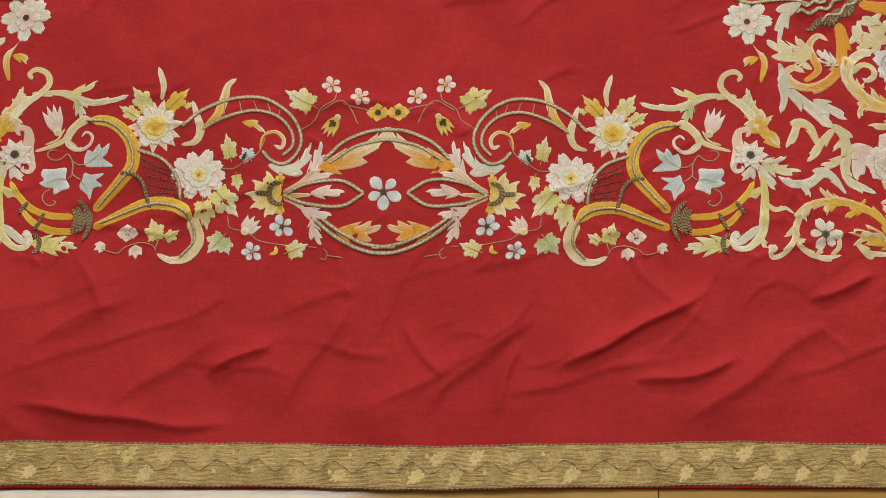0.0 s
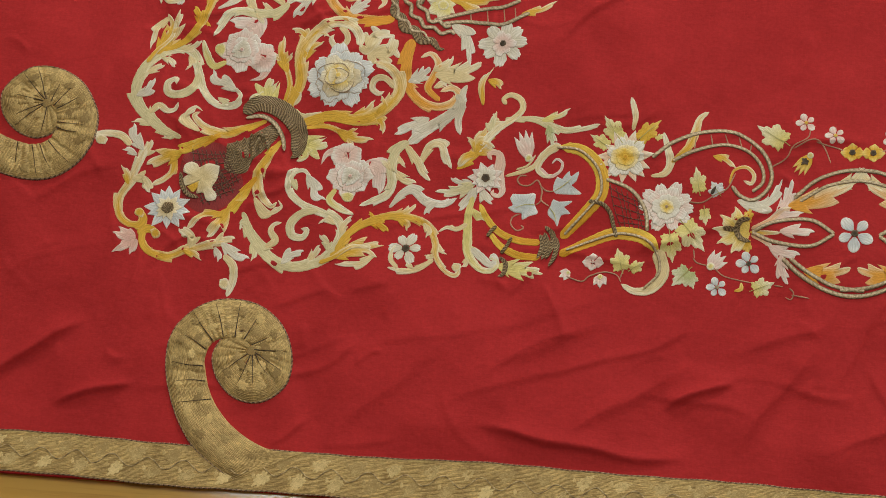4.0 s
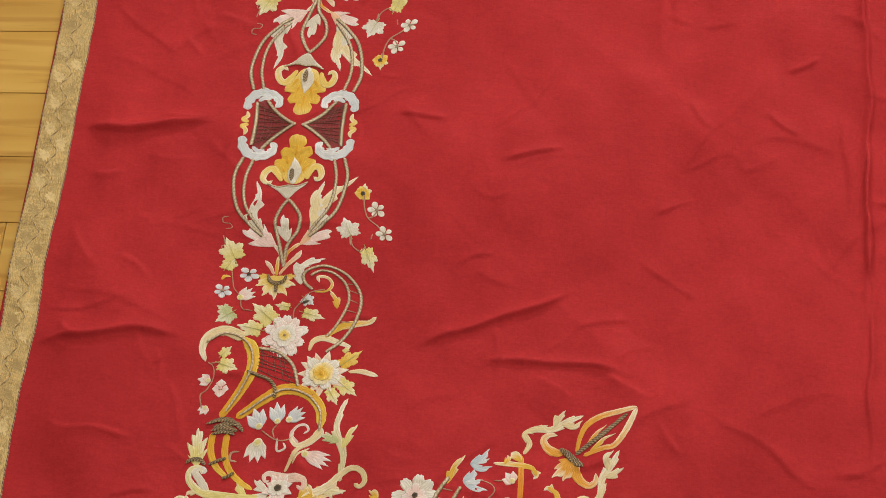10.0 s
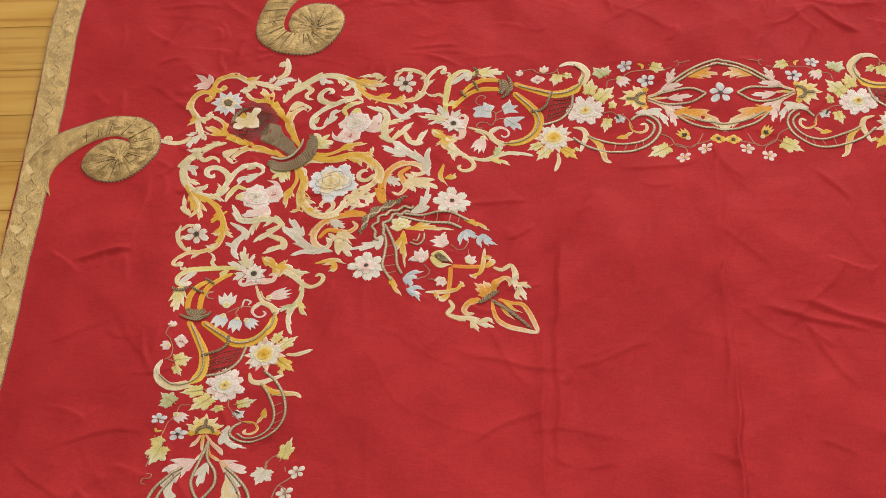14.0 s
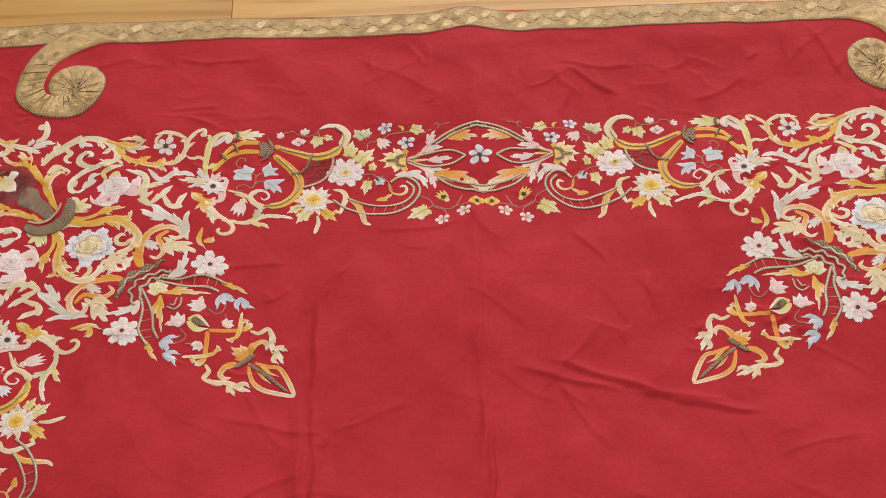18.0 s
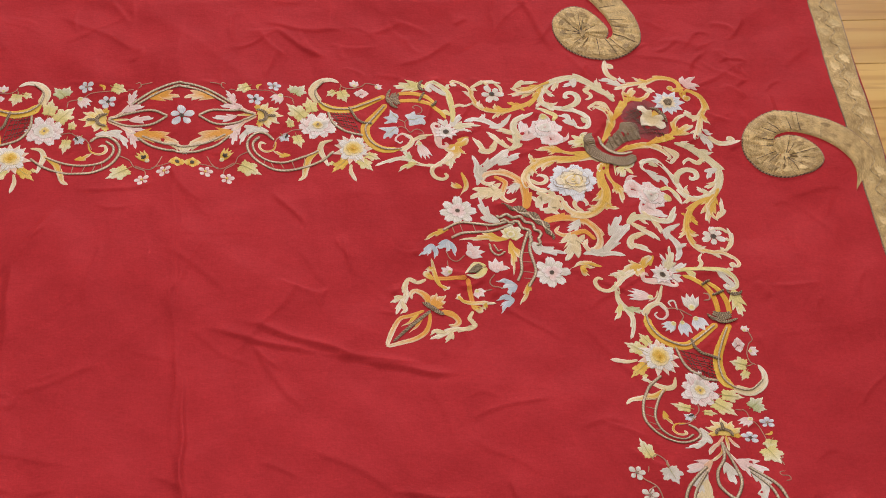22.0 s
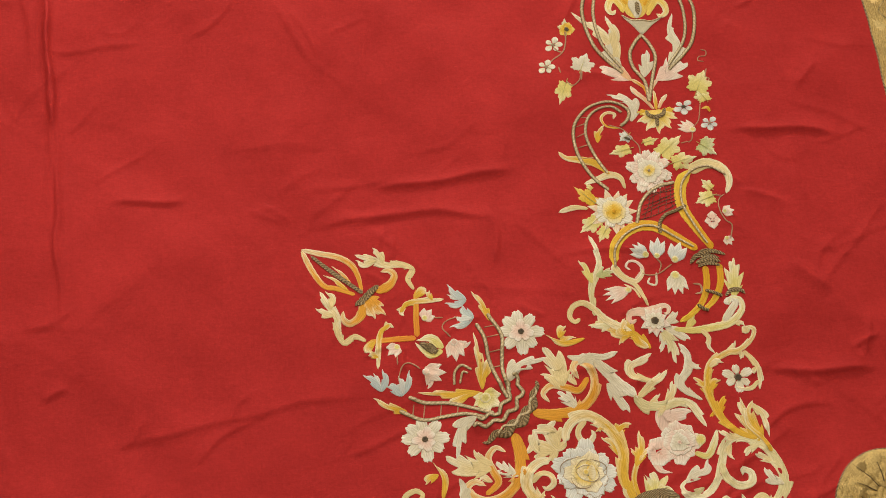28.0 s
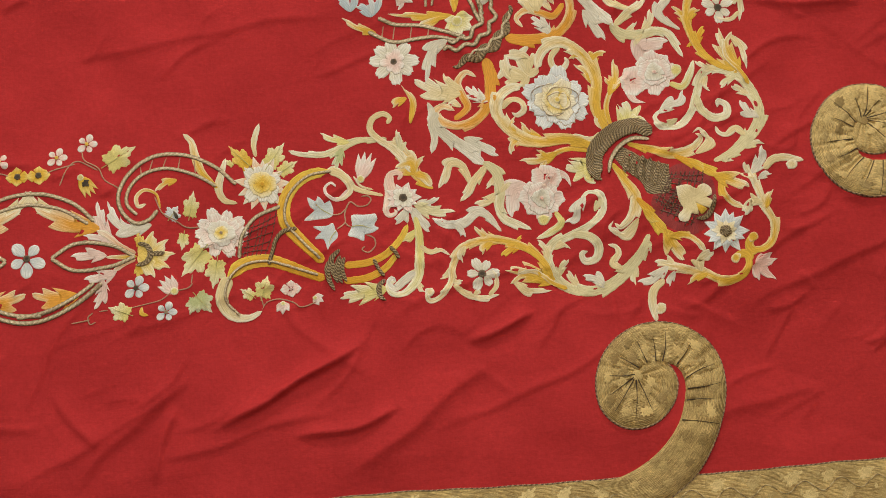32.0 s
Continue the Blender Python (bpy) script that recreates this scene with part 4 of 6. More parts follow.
# border: vine leaves inside the horn
blob("vine_blue", "4", (31.30, 67.64, 30.31, 67.67, 29.22, 67.63, 29.19, 68.62, 28.77, 69.54, 29.45, 69.80, 30.13, 70.18, 30.25, 69.57, 30.94, 69.45, 31.55, 69.04, 31.16, 68.74, 31.48, 68.14), name="vine_leaf", high=0.035)
blob("vine_blue", "4", (26.32, 65.57, 26.10, 66.08, 25.43, 65.62, 25.59, 66.60, 25.98, 67.07, 24.96, 67.81, 26.25, 67.84, 27.44, 67.66, 27.66, 66.95, 27.39, 66.08, 27.08, 66.50, 26.61, 65.85), name="vine_leaf", high=0.035)
blob("vine_blue", "4", (27.70, 68.92, 27.52, 68.24, 26.92, 68.48, 25.74, 68.46, 26.32, 68.92, 26.71, 68.79, 25.80, 69.64, 26.58, 69.79, 26.84, 70.86, 27.16, 70.34, 27.77, 69.81, 27.88, 69.30), name="vine_leaf", high=0.035)
stem("tendril", "stem", "4", (30.17, 65.89, 30.76, 65.86, 31.04, 66.25, 30.63, 66.76, 29.84, 66.80, 29.16, 66.34, 28.64, 67.37, 28.61, 68.26, 27.80, 68.91), (0.14, 0.11), high=0.05)
stem("tendril", "stem", "4", (28.95, 66.75, 28.24, 67.40, 27.45, 67.46), (0.14, 0.11), high=0.05)
stem("tendril", "stem", "4", (28.61, 68.26, 28.80, 68.55, 29.09, 68.73), (0.14, 0.11), high=0.05)
stem("tendril", "stem", "4", (30.35, 69.57, 31.02, 69.95, 31.10, 70.66, 30.48, 71.27, 29.90, 70.99, 30.21, 70.68), (0.14, 0.11), high=0.05)
stem("vein", "vein", "4", (27.45, 67.46, 26.67, 66.93, 26.00, 66.28), (0.05, 0.08, 0.03), lift=0.06, high=0.02)
stem("vein", "vein", "4", (29.09, 68.73, 29.98, 68.68, 30.96, 69.05), (0.05, 0.08, 0.03), lift=0.06, high=0.02)
stem("vein", "vein", "4", (27.80, 69.01, 27.28, 69.64, 26.96, 70.45), (0.05, 0.08, 0.03), lift=0.06, high=0.02)

# border: lower sprigs
flower("pink_white", "8", (23.23, 74.10), 0.88, 4, "point", rows=(), wide=1.2, heart=0.18, heart_tone='pink')
bud("pink_white", "8", (25.22, 75.11), (26.09, 75.59), 1.34)
bud("pink_white", "8", (22.43, 75.31), (22.34, 76.47), 1.55, petals=3)
ivy("leaf", "8", (20.49, 74.88), (21.15, 72.76), wide=0.9)
ivy("leaf", "8", (19.89, 74.72), (18.64, 73.81), wide=0.8)
stem("tendril", "stem", "8", (25.49, 75.53, 24.04, 75.95, 23.38, 75.42, 22.10, 74.99, 20.97, 75.20, 20.52, 75.83), (0.13, 0.09), high=0.05)
stem("tendril", "stem", "8", (20.64, 75.51, 20.49, 74.88, 20.32, 74.45), (0.13, 0.09), high=0.05)

# border: corded scroll with its flames
cord("8", (18.91, 64.03, 17.16, 62.44, 14.39, 61.28, 11.35, 61.21, 9.04, 62.68, 8.01, 64.64, 8.24, 66.27, 9.41, 67.41, 10.65, 67.14, 11.47, 66.28), 0.48)
cord("8", (17.05, 64.19, 15.20, 63.20, 12.47, 62.42, 10.27, 62.85, 8.97, 64.15, 8.73, 65.62, 9.60, 66.65), 0.42)
stem("ladder_stitch", "stem", "8", (15.09, 61.67, 15.17, 62.98), (0.11, 0.11), high=0.04)
stem("ladder_stitch", "stem", "8", (13.81, 61.44, 13.54, 62.59), (0.11, 0.11), high=0.04)
stem("ladder_stitch", "stem", "8", (12.52, 61.38, 12.11, 62.37), (0.11, 0.11), high=0.04)
stem("ladder_stitch", "stem", "8", (11.23, 61.49, 10.86, 62.58), (0.11, 0.11), high=0.04)
stem("ladder_stitch", "stem", "8", (10.05, 62.14, 10.12, 62.85), (0.11, 0.11), high=0.04)
stem("flame_leaf", "cream", "8", (18.89, 65.77, 17.68, 65.44, 17.24, 64.35, 17.64, 62.94, 18.09, 61.52), (0.26, 0.69, 0.85, 0.64, 0.32))
stem("flame_leaf", "gold_cream", "8", (17.14, 64.35, 15.79, 62.93, 15.22, 61.28, 14.93, 59.96, 14.15, 59.24), (0.37, 0.75, 0.96, 0.75, 0.37))
acanthus("gold_cream", "8", (13.43, 63.57, 12.23, 63.79, 11.26, 64.55), 0.85, 2)
stem("curl", "gold_cream", "8", (11.74, 66.07, 11.40, 64.76, 10.35, 64.32, 9.59, 64.97, 9.75, 65.84, 10.48, 65.63), (0.16, 0.26, 0.37, 0.42, 0.37))
acanthus("white", "8", (10.88, 67.63, 8.71, 67.94, 7.58, 66.91, 7.00, 65.29), 1.58, 4, sides='both')
acanthus("white", "8", (9.44, 67.68, 8.53, 68.32, 8.07, 68.43), 0.74, 2)

# border: inner sprig
ivy("leaf", "4", (6.75, 62.02), (9.59, 60.22), wide=0.75)
flower("pink_white", "4", (5.25, 59.81), 0.91, 5, "round", rows=(), heart=0.2, heart_tone='yellow')
flower("pink_white", "4", (2.55, 60.96), 0.91, 5, "round", rows=(), heart=0.2, heart_tone='yellow')
bud("yellow", "4", (4.54, 62.83), (5.79, 64.74), 1.81, petals=4)
ivy("bead", "4", (4.83, 63.32), (5.42, 63.87), vein=False, lift=0.12, name='bud_heart', points=3)
stem("tendril", "stem", "4", (8.39, 64.32, 6.84, 63.33, 6.23, 62.12, 5.02, 61.35, 4.80, 60.47), (0.14, 0.10), high=0.05)
stem("tendril", "stem", "4", (6.22, 62.34, 4.50, 61.46, 3.54, 62.00, 2.75, 63.64), (0.14, 0.10), high=0.05)
stem("tendril", "stem", "4", (4.23, 61.68, 2.40, 62.11, 1.66, 62.43), (0.14, 0.10), high=0.05)

# border: middle sprigs
ivy("leaf", "8", (14.29, 67.16), (14.86, 64.67), wide=0.65)
ivy("blue_white", "8", (12.44, 67.21), (13.34, 65.97), wide=1.1)
ivy("blue_white", "8", (13.07, 67.05), (12.18, 66.39), wide=0.7, vein=False)
stem("bud_heart", "bead", "8", (13.27, 67.15, 12.90, 66.40), (0.32, 0.37), lift=0.12)
ivy("leaf", "8", (13.81, 68.34), (13.50, 70.06), wide=0.7)
stem("tendril", "stem", "8", (15.27, 67.92, 14.04, 67.91, 12.96, 67.21, 11.87, 66.50, 11.24, 64.98), (0.14, 0.10), high=0.05)
ivy("green", "8", (14.46, 74.11), (15.97, 75.81), wide=1.0)
ivy("green", "8", (14.64, 74.43), (14.03, 76.01), wide=0.9, vein=False)
bud("pink_white", "8", (12.84, 74.00), (11.61, 72.51), 2.28, petals=4)
flower("blue_white", "8", (9.32, 73.35), 1.09, 5, "round", rows=(), heart=0.22)
flower("blue_white", "8", (11.92, 75.74), 0.93, 5, "round", rows=(), heart=0.2, heart_tone='outline')
ivy("leaf", "8", (8.87, 75.89), (6.89, 75.03), wide=0.9)
stem("crescent_leaf", "yellow", "8", (10.38, 76.00, 9.79, 75.78, 9.83, 75.15), (0.21, 0.47, 0.21))
stem("tendril", "stem", "8", (14.37, 73.10, 13.89, 73.58, 12.54, 73.89, 11.48, 74.63, 10.14, 74.94, 8.91, 75.15), (0.13, 0.09), high=0.05)
stem("tendril", "stem", "8", (14.37, 72.31, 14.22, 73.16), (0.14, 0.09), high=0.05)
stem("tendril", "stem", "8", (6.87, 75.25, 6.06, 75.35), (0.13, 0.09), high=0.05)
stem("tendril", "stem", "8", (5.54, 75.45, 5.11, 75.87, 5.28, 76.51, 5.80, 76.30), (0.13, 0.09), high=0.05)
stem("tendril", "stem", "8", (5.30, 76.08, 4.28, 76.29, 3.66, 76.39), (0.13, 0.09), high=0.05)

# border: yellow tulip and the eye-shaped spray
acanthus("lemon", "8", (9.60, 70.37, 11.26, 70.35, 12.92, 70.33), 1.57, 1, name='tulip_petal', sharp=0.3)
acanthus("lemon", "8", (9.60, 70.37, 10.96, 69.84, 12.34, 68.98), 1.57, 1, name='tulip_petal', sharp=0.3)
acanthus("lemon", "8", (9.60, 70.37, 10.31, 69.53, 11.05, 68.17), 1.57, 1, name='tulip_petal', sharp=0.3)
acanthus("lemon", "8", (9.60, 70.37, 11.00, 70.86, 12.38, 71.66), 1.57, 1, name='tulip_petal', sharp=0.3)
acanthus("lemon", "8", (9.60, 70.37, 10.32, 71.18, 11.00, 72.51), 1.57, 1, name='tulip_petal', sharp=0.3)
ivy("yellow", "8", (9.84, 69.72), (9.62, 68.11), wide=0.6, vein=False)
ivy("yellow", "8", (9.76, 71.01), (9.47, 72.61), wide=0.6, vein=False)
stem("tulip_heart", "metal", "8", (11.96, 70.21, 11.14, 70.26, 10.52, 70.26), (0.37, 0.47, 0.37), lift=0.12)
stem("ring", "metal", "8", (9.56, 69.29, 10.36, 69.51, 10.68, 70.26, 10.28, 71.01, 9.34, 71.33), (0.31, 0.47, 0.58, 0.47, 0.31), lift=0.14)
stem("spray_stem", "peach", "8", (9.41, 70.15, 7.96, 69.39, 6.84, 68.42, 5.94, 67.99), (0.31, 0.47, 0.63, 0.73))
stem("spray_stem", "gold_cream", "8", (9.49, 70.42, 8.16, 70.47, 6.73, 70.46), (0.31, 0.47, 0.26))
stem("spray_stem", "peach", "8", (9.37, 70.69, 8.12, 71.21, 7.27, 71.85), (0.31, 0.47, 0.63))
cord("4", (9.29, 70.42, 7.20, 69.39, 4.14, 69.11, 1.97, 70.33), 0.47)
cord("4", (9.28, 70.47, 7.09, 71.32, 4.01, 71.57, 1.97, 70.39), 0.47)
acanthus("pink_white", "4", (6.84, 70.35, 5.36, 70.24, 3.67, 70.23), 1.36, 2)
acanthus("pink_white", "4", (7.23, 68.80, 6.48, 67.45, 6.07, 65.28), 1.37, 3)
acanthus("pink_white", "4", (7.41, 69.18, 6.21, 68.63, 4.79, 68.41), 1.05, 2)
acanthus("orange_cream", "4", (6.25, 67.88, 3.72, 67.17, 0.50, 65.48), 2.32, 3)
acanthus("pink_white", "4", (7.68, 71.75, 6.54, 72.17, 4.79, 72.43), 1.36, 2)
acanthus("pink_white", "4", (6.52, 72.49, 6.34, 73.87, 5.66, 75.14), 1.25, 3)
acanthus("orange_cream", "4", (4.40, 73.97, 2.36, 74.06, 0.25, 73.42), 2.18, 3)

# middle of the short sides: corded oval with a pale flower
cord("4", (5.77, 67.12, 4.31, 65.60, 2.80, 64.78, 1.27, 64.34, -0.28, 64.22), 0.48)
cord("4", (5.25, 67.34, 3.26, 66.03, 1.48, 65.43, -0.32, 65.20), 0.42, lift=0.03)
cord("4", (6.35, 72.81, 4.64, 74.29, 2.85, 75.35, 1.10, 75.95, -0.40, 76.08), 0.52)
cord("4", (5.68, 72.80, 3.89, 74.07, 1.80, 75.12, -0.41, 75.48, -1.07, 75.48), 0.47, lift=0.03)
acanthus("cream", "4", (2.23, 65.92, 0.81, 65.26, -0.27, 63.95), 1.38, 2)
flower("yellow", "4", (0.93, 62.54), 0.96, 4, "point", rows=(), heart=0.3, wide=1.2)
flower("blue_white", "2", (-0.17, 70.22), 1.65, 5, "round", rows=(), heart=0.2, turn=1.57, wide=0.85)

# corner: blossom, horn and star on the diagonal
flower("blue_white", "4", (63.09, 71.33), 2.08, 12, "point", rows=(('cream', 1.21, 11, 'point'),), heart_tone='metal', heart=0.28, outline=True, wide=1.5, name='star_flower')
flower("blue_white", "4", (48.67, 57.19), 3.22, 9, "notch", rows=(('blue_white', 2.61, 8, 'notch'), ('cream', 2.0, 6, 'frill'), ('lemon', 1.45, 5, 'frill'), ('cream', 0.89, 3, 'round')), heart_tone='lemon', heart=0.1, outline=True, wide=1.3, name='rose')
stem("petal_fold", "outline", "4", (49.14, 57.31, 48.90, 57.50, 48.57, 57.64, 48.29, 57.43, 48.22, 57.17), (0.03, 0.09, 0.03), lift=0.2, high=0.02)
stem("petal_fold", "outline", "4", (47.99, 57.53, 47.69, 57.02, 48.20, 56.65, 48.79, 56.51, 49.44, 56.68), (0.03, 0.09, 0.03), lift=0.2, high=0.02)
stem("petal_fold", "outline", "4", (49.67, 56.84, 49.89, 57.29, 49.85, 57.85, 49.27, 58.16, 48.64, 58.09), (0.03, 0.09, 0.03), lift=0.2, high=0.02)
stem("petal_fold", "outline", "4", (47.63, 56.77, 47.90, 56.46, 48.24, 56.11, 48.80, 55.96, 49.32, 56.18), (0.03, 0.09, 0.03), lift=0.2, high=0.02)
stem("petal_fold", "outline", "4", (49.27, 58.45, 48.56, 58.78, 47.72, 58.69, 47.24, 58.11, 47.14, 57.50), (0.03, 0.09, 0.03), lift=0.2, high=0.02)
stem("petal_fold", "outline", "4", (49.13, 55.93, 49.92, 56.12, 50.67, 56.62, 50.65, 57.42, 50.02, 57.98), (0.03, 0.09, 0.03), lift=0.2, high=0.02)
stem("petal_fold", "outline", "4", (46.21, 57.27, 46.25, 56.50, 46.91, 55.96, 47.73, 55.74, 48.45, 55.58), (0.03, 0.09, 0.03), lift=0.2, high=0.02)
blob("metal", "4", (58.50, 64.60, 56.47, 63.80, 54.45, 62.20, 53.63, 62.95, 54.32, 64.35, 55.76, 66.13, 56.31, 67.40, 58.27, 67.30), name='horn_body')
stem("couched_band", "metal", "4", (58.29, 64.59, 57.76, 65.80, 57.43, 67.14), (0.44, 0.55, 0.39), lift=0.09)
stem("couched_band", "metal", "4", (57.59, 64.21, 57.10, 65.54, 56.85, 66.71), (0.44, 0.55, 0.39), lift=0.09)
stem("couched_band", "metal", "4", (56.89, 63.83, 56.44, 65.27, 56.28, 66.28), (0.44, 0.55, 0.39), lift=0.09)
stem("couched_band", "metal", "4", (56.20, 63.44, 55.78, 65.00, 55.70, 65.85), (0.44, 0.55, 0.39), lift=0.09)
stem("couched_band", "metal", "4", (55.50, 63.06, 55.12, 64.74, 55.12, 65.42), (0.44, 0.55, 0.39), lift=0.09)
stem("couched_band", "metal", "4", (54.81, 62.68, 54.47, 64.47, 54.54, 64.99), (0.44, 0.55, 0.39), lift=0.09)
stem("horn_rim", "metal", "4", (57.30, 61.34, 55.88, 60.34, 53.71, 60.73, 51.92, 62.51, 51.78, 64.76, 52.31, 65.47), (1.22, 1.66, 1.88, 1.88, 1.66, 1.22), lift=0.12)
stem("rim_edge", "cord", "4", (56.99, 61.89, 55.47, 61.58, 54.18, 62.19, 53.27, 63.49, 52.95, 64.83), (0.33, 0.50, 0.50, 0.44, 0.33), lift=0.24)
# shade on the silk beneath the horn's net, laid on as a darker patch
blob("darkened_silk", "4", (62.2, 65.6, 60.6, 64.6, 58.6, 64.9, 57.2, 66.8, 56.4, 68.6, 57.6, 70.6, 59.6, 71.6, 61.2, 71.0, 62.3, 69.2, 62.6, 67.2), name="net_ground", high=0.02)
net("4", (61.85, 65.38), (58.48, 65.40), (56.61, 68.21), (60.03, 70.90), 8, 7, width=0.1)
net("4", (61.01, 67.71), (58.59, 67.32), (56.97, 69.24), (59.50, 70.86), 5, 5, width=0.1)
blob("cream", "4", (58.82, 66.93, 59.91, 66.75, 60.68, 67.16, 60.98, 66.86, 61.58, 66.67, 62.15, 67.07, 62.13, 67.78, 61.64, 67.97, 62.12, 68.38, 62.00, 69.08, 61.12, 68.87, 60.16, 68.36, 60.53, 69.26, 60.61, 69.76, 59.93, 69.65, 59.61, 70.35, 58.83, 70.24, 58.75, 69.64, 59.26, 69.05, 58.89, 68.14), name="inner_leaf", lift=0.09)
stem("hook", "metal", "4", (62.43, 67.78, 62.10, 68.98, 61.39, 69.87, 60.30, 70.16), (0.3, 0.5, 0.5, 0.27), lift=0.16)
blob("yellow", "4", (61.60, 69.17, 60.45, 68.56, 60.91, 69.66), name="inner_leaf", lift=0.1)
acanthus("pink", "4", (65.65, 74.52, 66.66, 75.26, 67.66, 76.00), 1.09, 1, name='bud_petal', sharp=0.2)
acanthus("pink", "4", (65.65, 74.52, 66.79, 74.27, 67.92, 74.02), 1.10, 1, name='bud_petal', sharp=0.2)
acanthus("pink", "4", (65.65, 74.52, 65.78, 75.31, 65.91, 76.09), 1.09, 1, name='bud_petal', sharp=0.2)
acanthus("pink", "4", (65.65, 74.52, 66.57, 73.98, 67.48, 73.43), 1.10, 1, name='bud_petal', sharp=0.2)

# corner: outer C-scrolls and the sprig that meets the braid
stem("c_scroll", "gold_cream", "8", (63.58, 74.04, 64.43, 73.54, 65.03, 73.81, 65.03, 74.70, 64.27, 75.59, 62.44, 75.90, 60.63, 75.16, 58.64, 74.58, 57.00, 74.14), (0.87, 0.82, 0.76, 0.93, 0.93, 0.87, 0.87, 0.82), barbs=4.03)
blob("gold_cream", "8", (64.43, 73.54, 63.91, 73.40, 63.41, 73.81, 63.54, 74.26, 64.07, 74.30), name='ball')
acanthus("cream", "8", (60.49, 75.04, 60.45, 74.04, 61.78, 73.25), 1.41, 2)
acanthus("gold_cream", "8", (61.09, 75.30, 60.08, 75.56, 59.12, 76.16), 0.76, 1)
acanthus("cream", "8", (58.29, 74.78, 57.34, 74.05, 56.31, 73.81), 1.30, 2)
acanthus("white", "8", (57.50, 74.39, 56.04, 75.39, 54.62, 75.62), 1.30, 2)
acanthus("white", "8", (58.06, 74.87, 57.61, 75.61, 57.50, 76.26), 0.76, 1)
stem("braid_sprig", "cream", "8", (57.08, 75.57, 56.07, 76.49, 55.85, 77.79, 56.15, 79.44), (0.59, 0.86, 0.81, 0.43), tip='round')
blob("cream", "8", (57.06, 77.87, 56.44, 77.72, 56.07, 78.35, 56.42, 78.81, 57.00, 78.52), name='ball')

# corner: gold side arms of the horn
stem("side_arm", "gold_cream", "8", (53.34, 63.73, 54.33, 65.65, 55.06, 67.44, 54.60, 69.31, 53.57, 70.36, 53.00, 69.88), (0.49, 0.88, 1.20, 1.20, 0.77, 0.27), barbs=4.03)
acanthus("cream", "8", (55.18, 69.69, 53.88, 71.05, 52.60, 70.41, 52.93, 69.65), 1.09, 1)
stem("side_arm", "bright", "8", (55.19, 67.67, 56.63, 70.00, 57.75, 71.64), (0.55, 1.09, 1.20), barbs=4.03)
acanthus("gold_cream", "8", (57.45, 70.89, 58.05, 72.43, 58.97, 73.94), 1.85, 2)
acanthus("yellow", "8", (55.64, 68.82, 56.52, 70.00, 56.93, 70.13), 0.87, 1)
stem("side_arm", "gold_cream", "8", (57.65, 71.63, 59.37, 71.63, 60.33, 72.26, 60.93, 73.19), (0.76, 0.71, 0.65, 0.76), tip='round', barbs=4.03)

# corner: large sage scroll with its curls
stem("large_scroll", "green_cream", "8", (56.00, 71.19, 54.90, 73.33, 53.11, 75.08, 50.94, 76.03, 48.94, 75.68, 47.28, 74.47, 46.48, 72.89, 47.02, 71.38, 48.96, 70.51, 50.77, 69.85, 52.02, 68.70, 52.05, 67.14, 50.97, 66.51, 50.11, 67.24), (0.54, 1.19, 1.30, 1.19, 1.19, 1.08, 0.97, 0.92, 0.86, 0.76, 0.59, 0.38), barbs=4.65)
acanthus("white", "8", (50.58, 66.94, 49.78, 68.01, 49.41, 68.99, 48.39, 69.37), 1.30, 2)
stem("curl", "green_cream", "8", (48.96, 70.51, 50.51, 70.83, 51.40, 71.88, 51.12, 72.97, 50.14, 73.13, 49.77, 72.44, 50.39, 72.26), (0.54, 0.81, 0.92, 0.86, 0.70, 0.43))
acanthus("white", "8", (51.61, 75.86, 51.02, 74.94, 49.72, 74.42), 1.18, 2)
acanthus("cream", "8", (49.34, 75.48, 48.82, 74.79, 48.34, 73.78), 1.07, 2)
acanthus("green_cream", "8", (47.41, 74.37, 47.75, 73.52, 48.50, 72.80), 0.97, 2)
acanthus("cream", "8", (46.51, 72.67, 46.36, 71.56, 45.69, 70.75), 0.97, 2)
acanthus("cream", "8", (47.18, 71.72, 48.09, 71.34, 48.76, 71.82), 0.75, 1)
stem("curl", "cream", "8", (53.45, 74.34, 52.61, 73.62, 53.17, 72.77, 52.97, 72.10, 52.26, 71.83), (0.43, 0.81, 0.70, 0.49, 0.27))
acanthus("green_cream", "8", (54.78, 74.04, 54.38, 75.17, 54.46, 75.94), 0.75, 1)
acanthus("green_cream", "8", (55.37, 72.42, 55.93, 72.29, 56.03, 72.96), 0.65, 1)
acanthus("green_cream", "8", (51.29, 68.55, 51.89, 67.47, 51.56, 66.89), 0.76, 1)

# corner: yellow branch round the small flower
stem("branch", "gold_cream", "8", (46.78, 74.33, 46.06, 72.86, 44.58, 71.45, 42.59, 70.67, 40.41, 70.53, 38.74, 71.20, 37.67, 72.88, 37.47, 74.28, 36.57, 75.52, 35.47, 75.99, 35.07, 75.10), (0.53, 0.85, 0.96, 0.90, 0.85, 0.80, 0.69, 0.53, 0.48), barbs=3.72)
blob("cream", "8", (35.73, 74.82, 35.10, 74.89, 35.08, 75.42, 35.51, 75.67, 35.88, 75.26), name='ball')
acanthus("bright", "8", (44.08, 71.31, 43.85, 70.74, 44.24, 70.22), 0.75, 1)
acanthus("gold_cream", "8", (42.37, 70.76, 40.97, 70.24, 40.02, 69.19), 1.29, 3)
acanthus("bright", "8", (44.08, 71.31, 43.11, 71.47, 42.18, 72.07), 1.07, 2)
acanthus("gold_cream", "8", (41.54, 70.71, 40.73, 71.21, 40.47, 71.91), 0.86, 1)
acanthus("cream", "8", (39.08, 71.00, 38.56, 71.73, 38.66, 72.50), 0.75, 1)
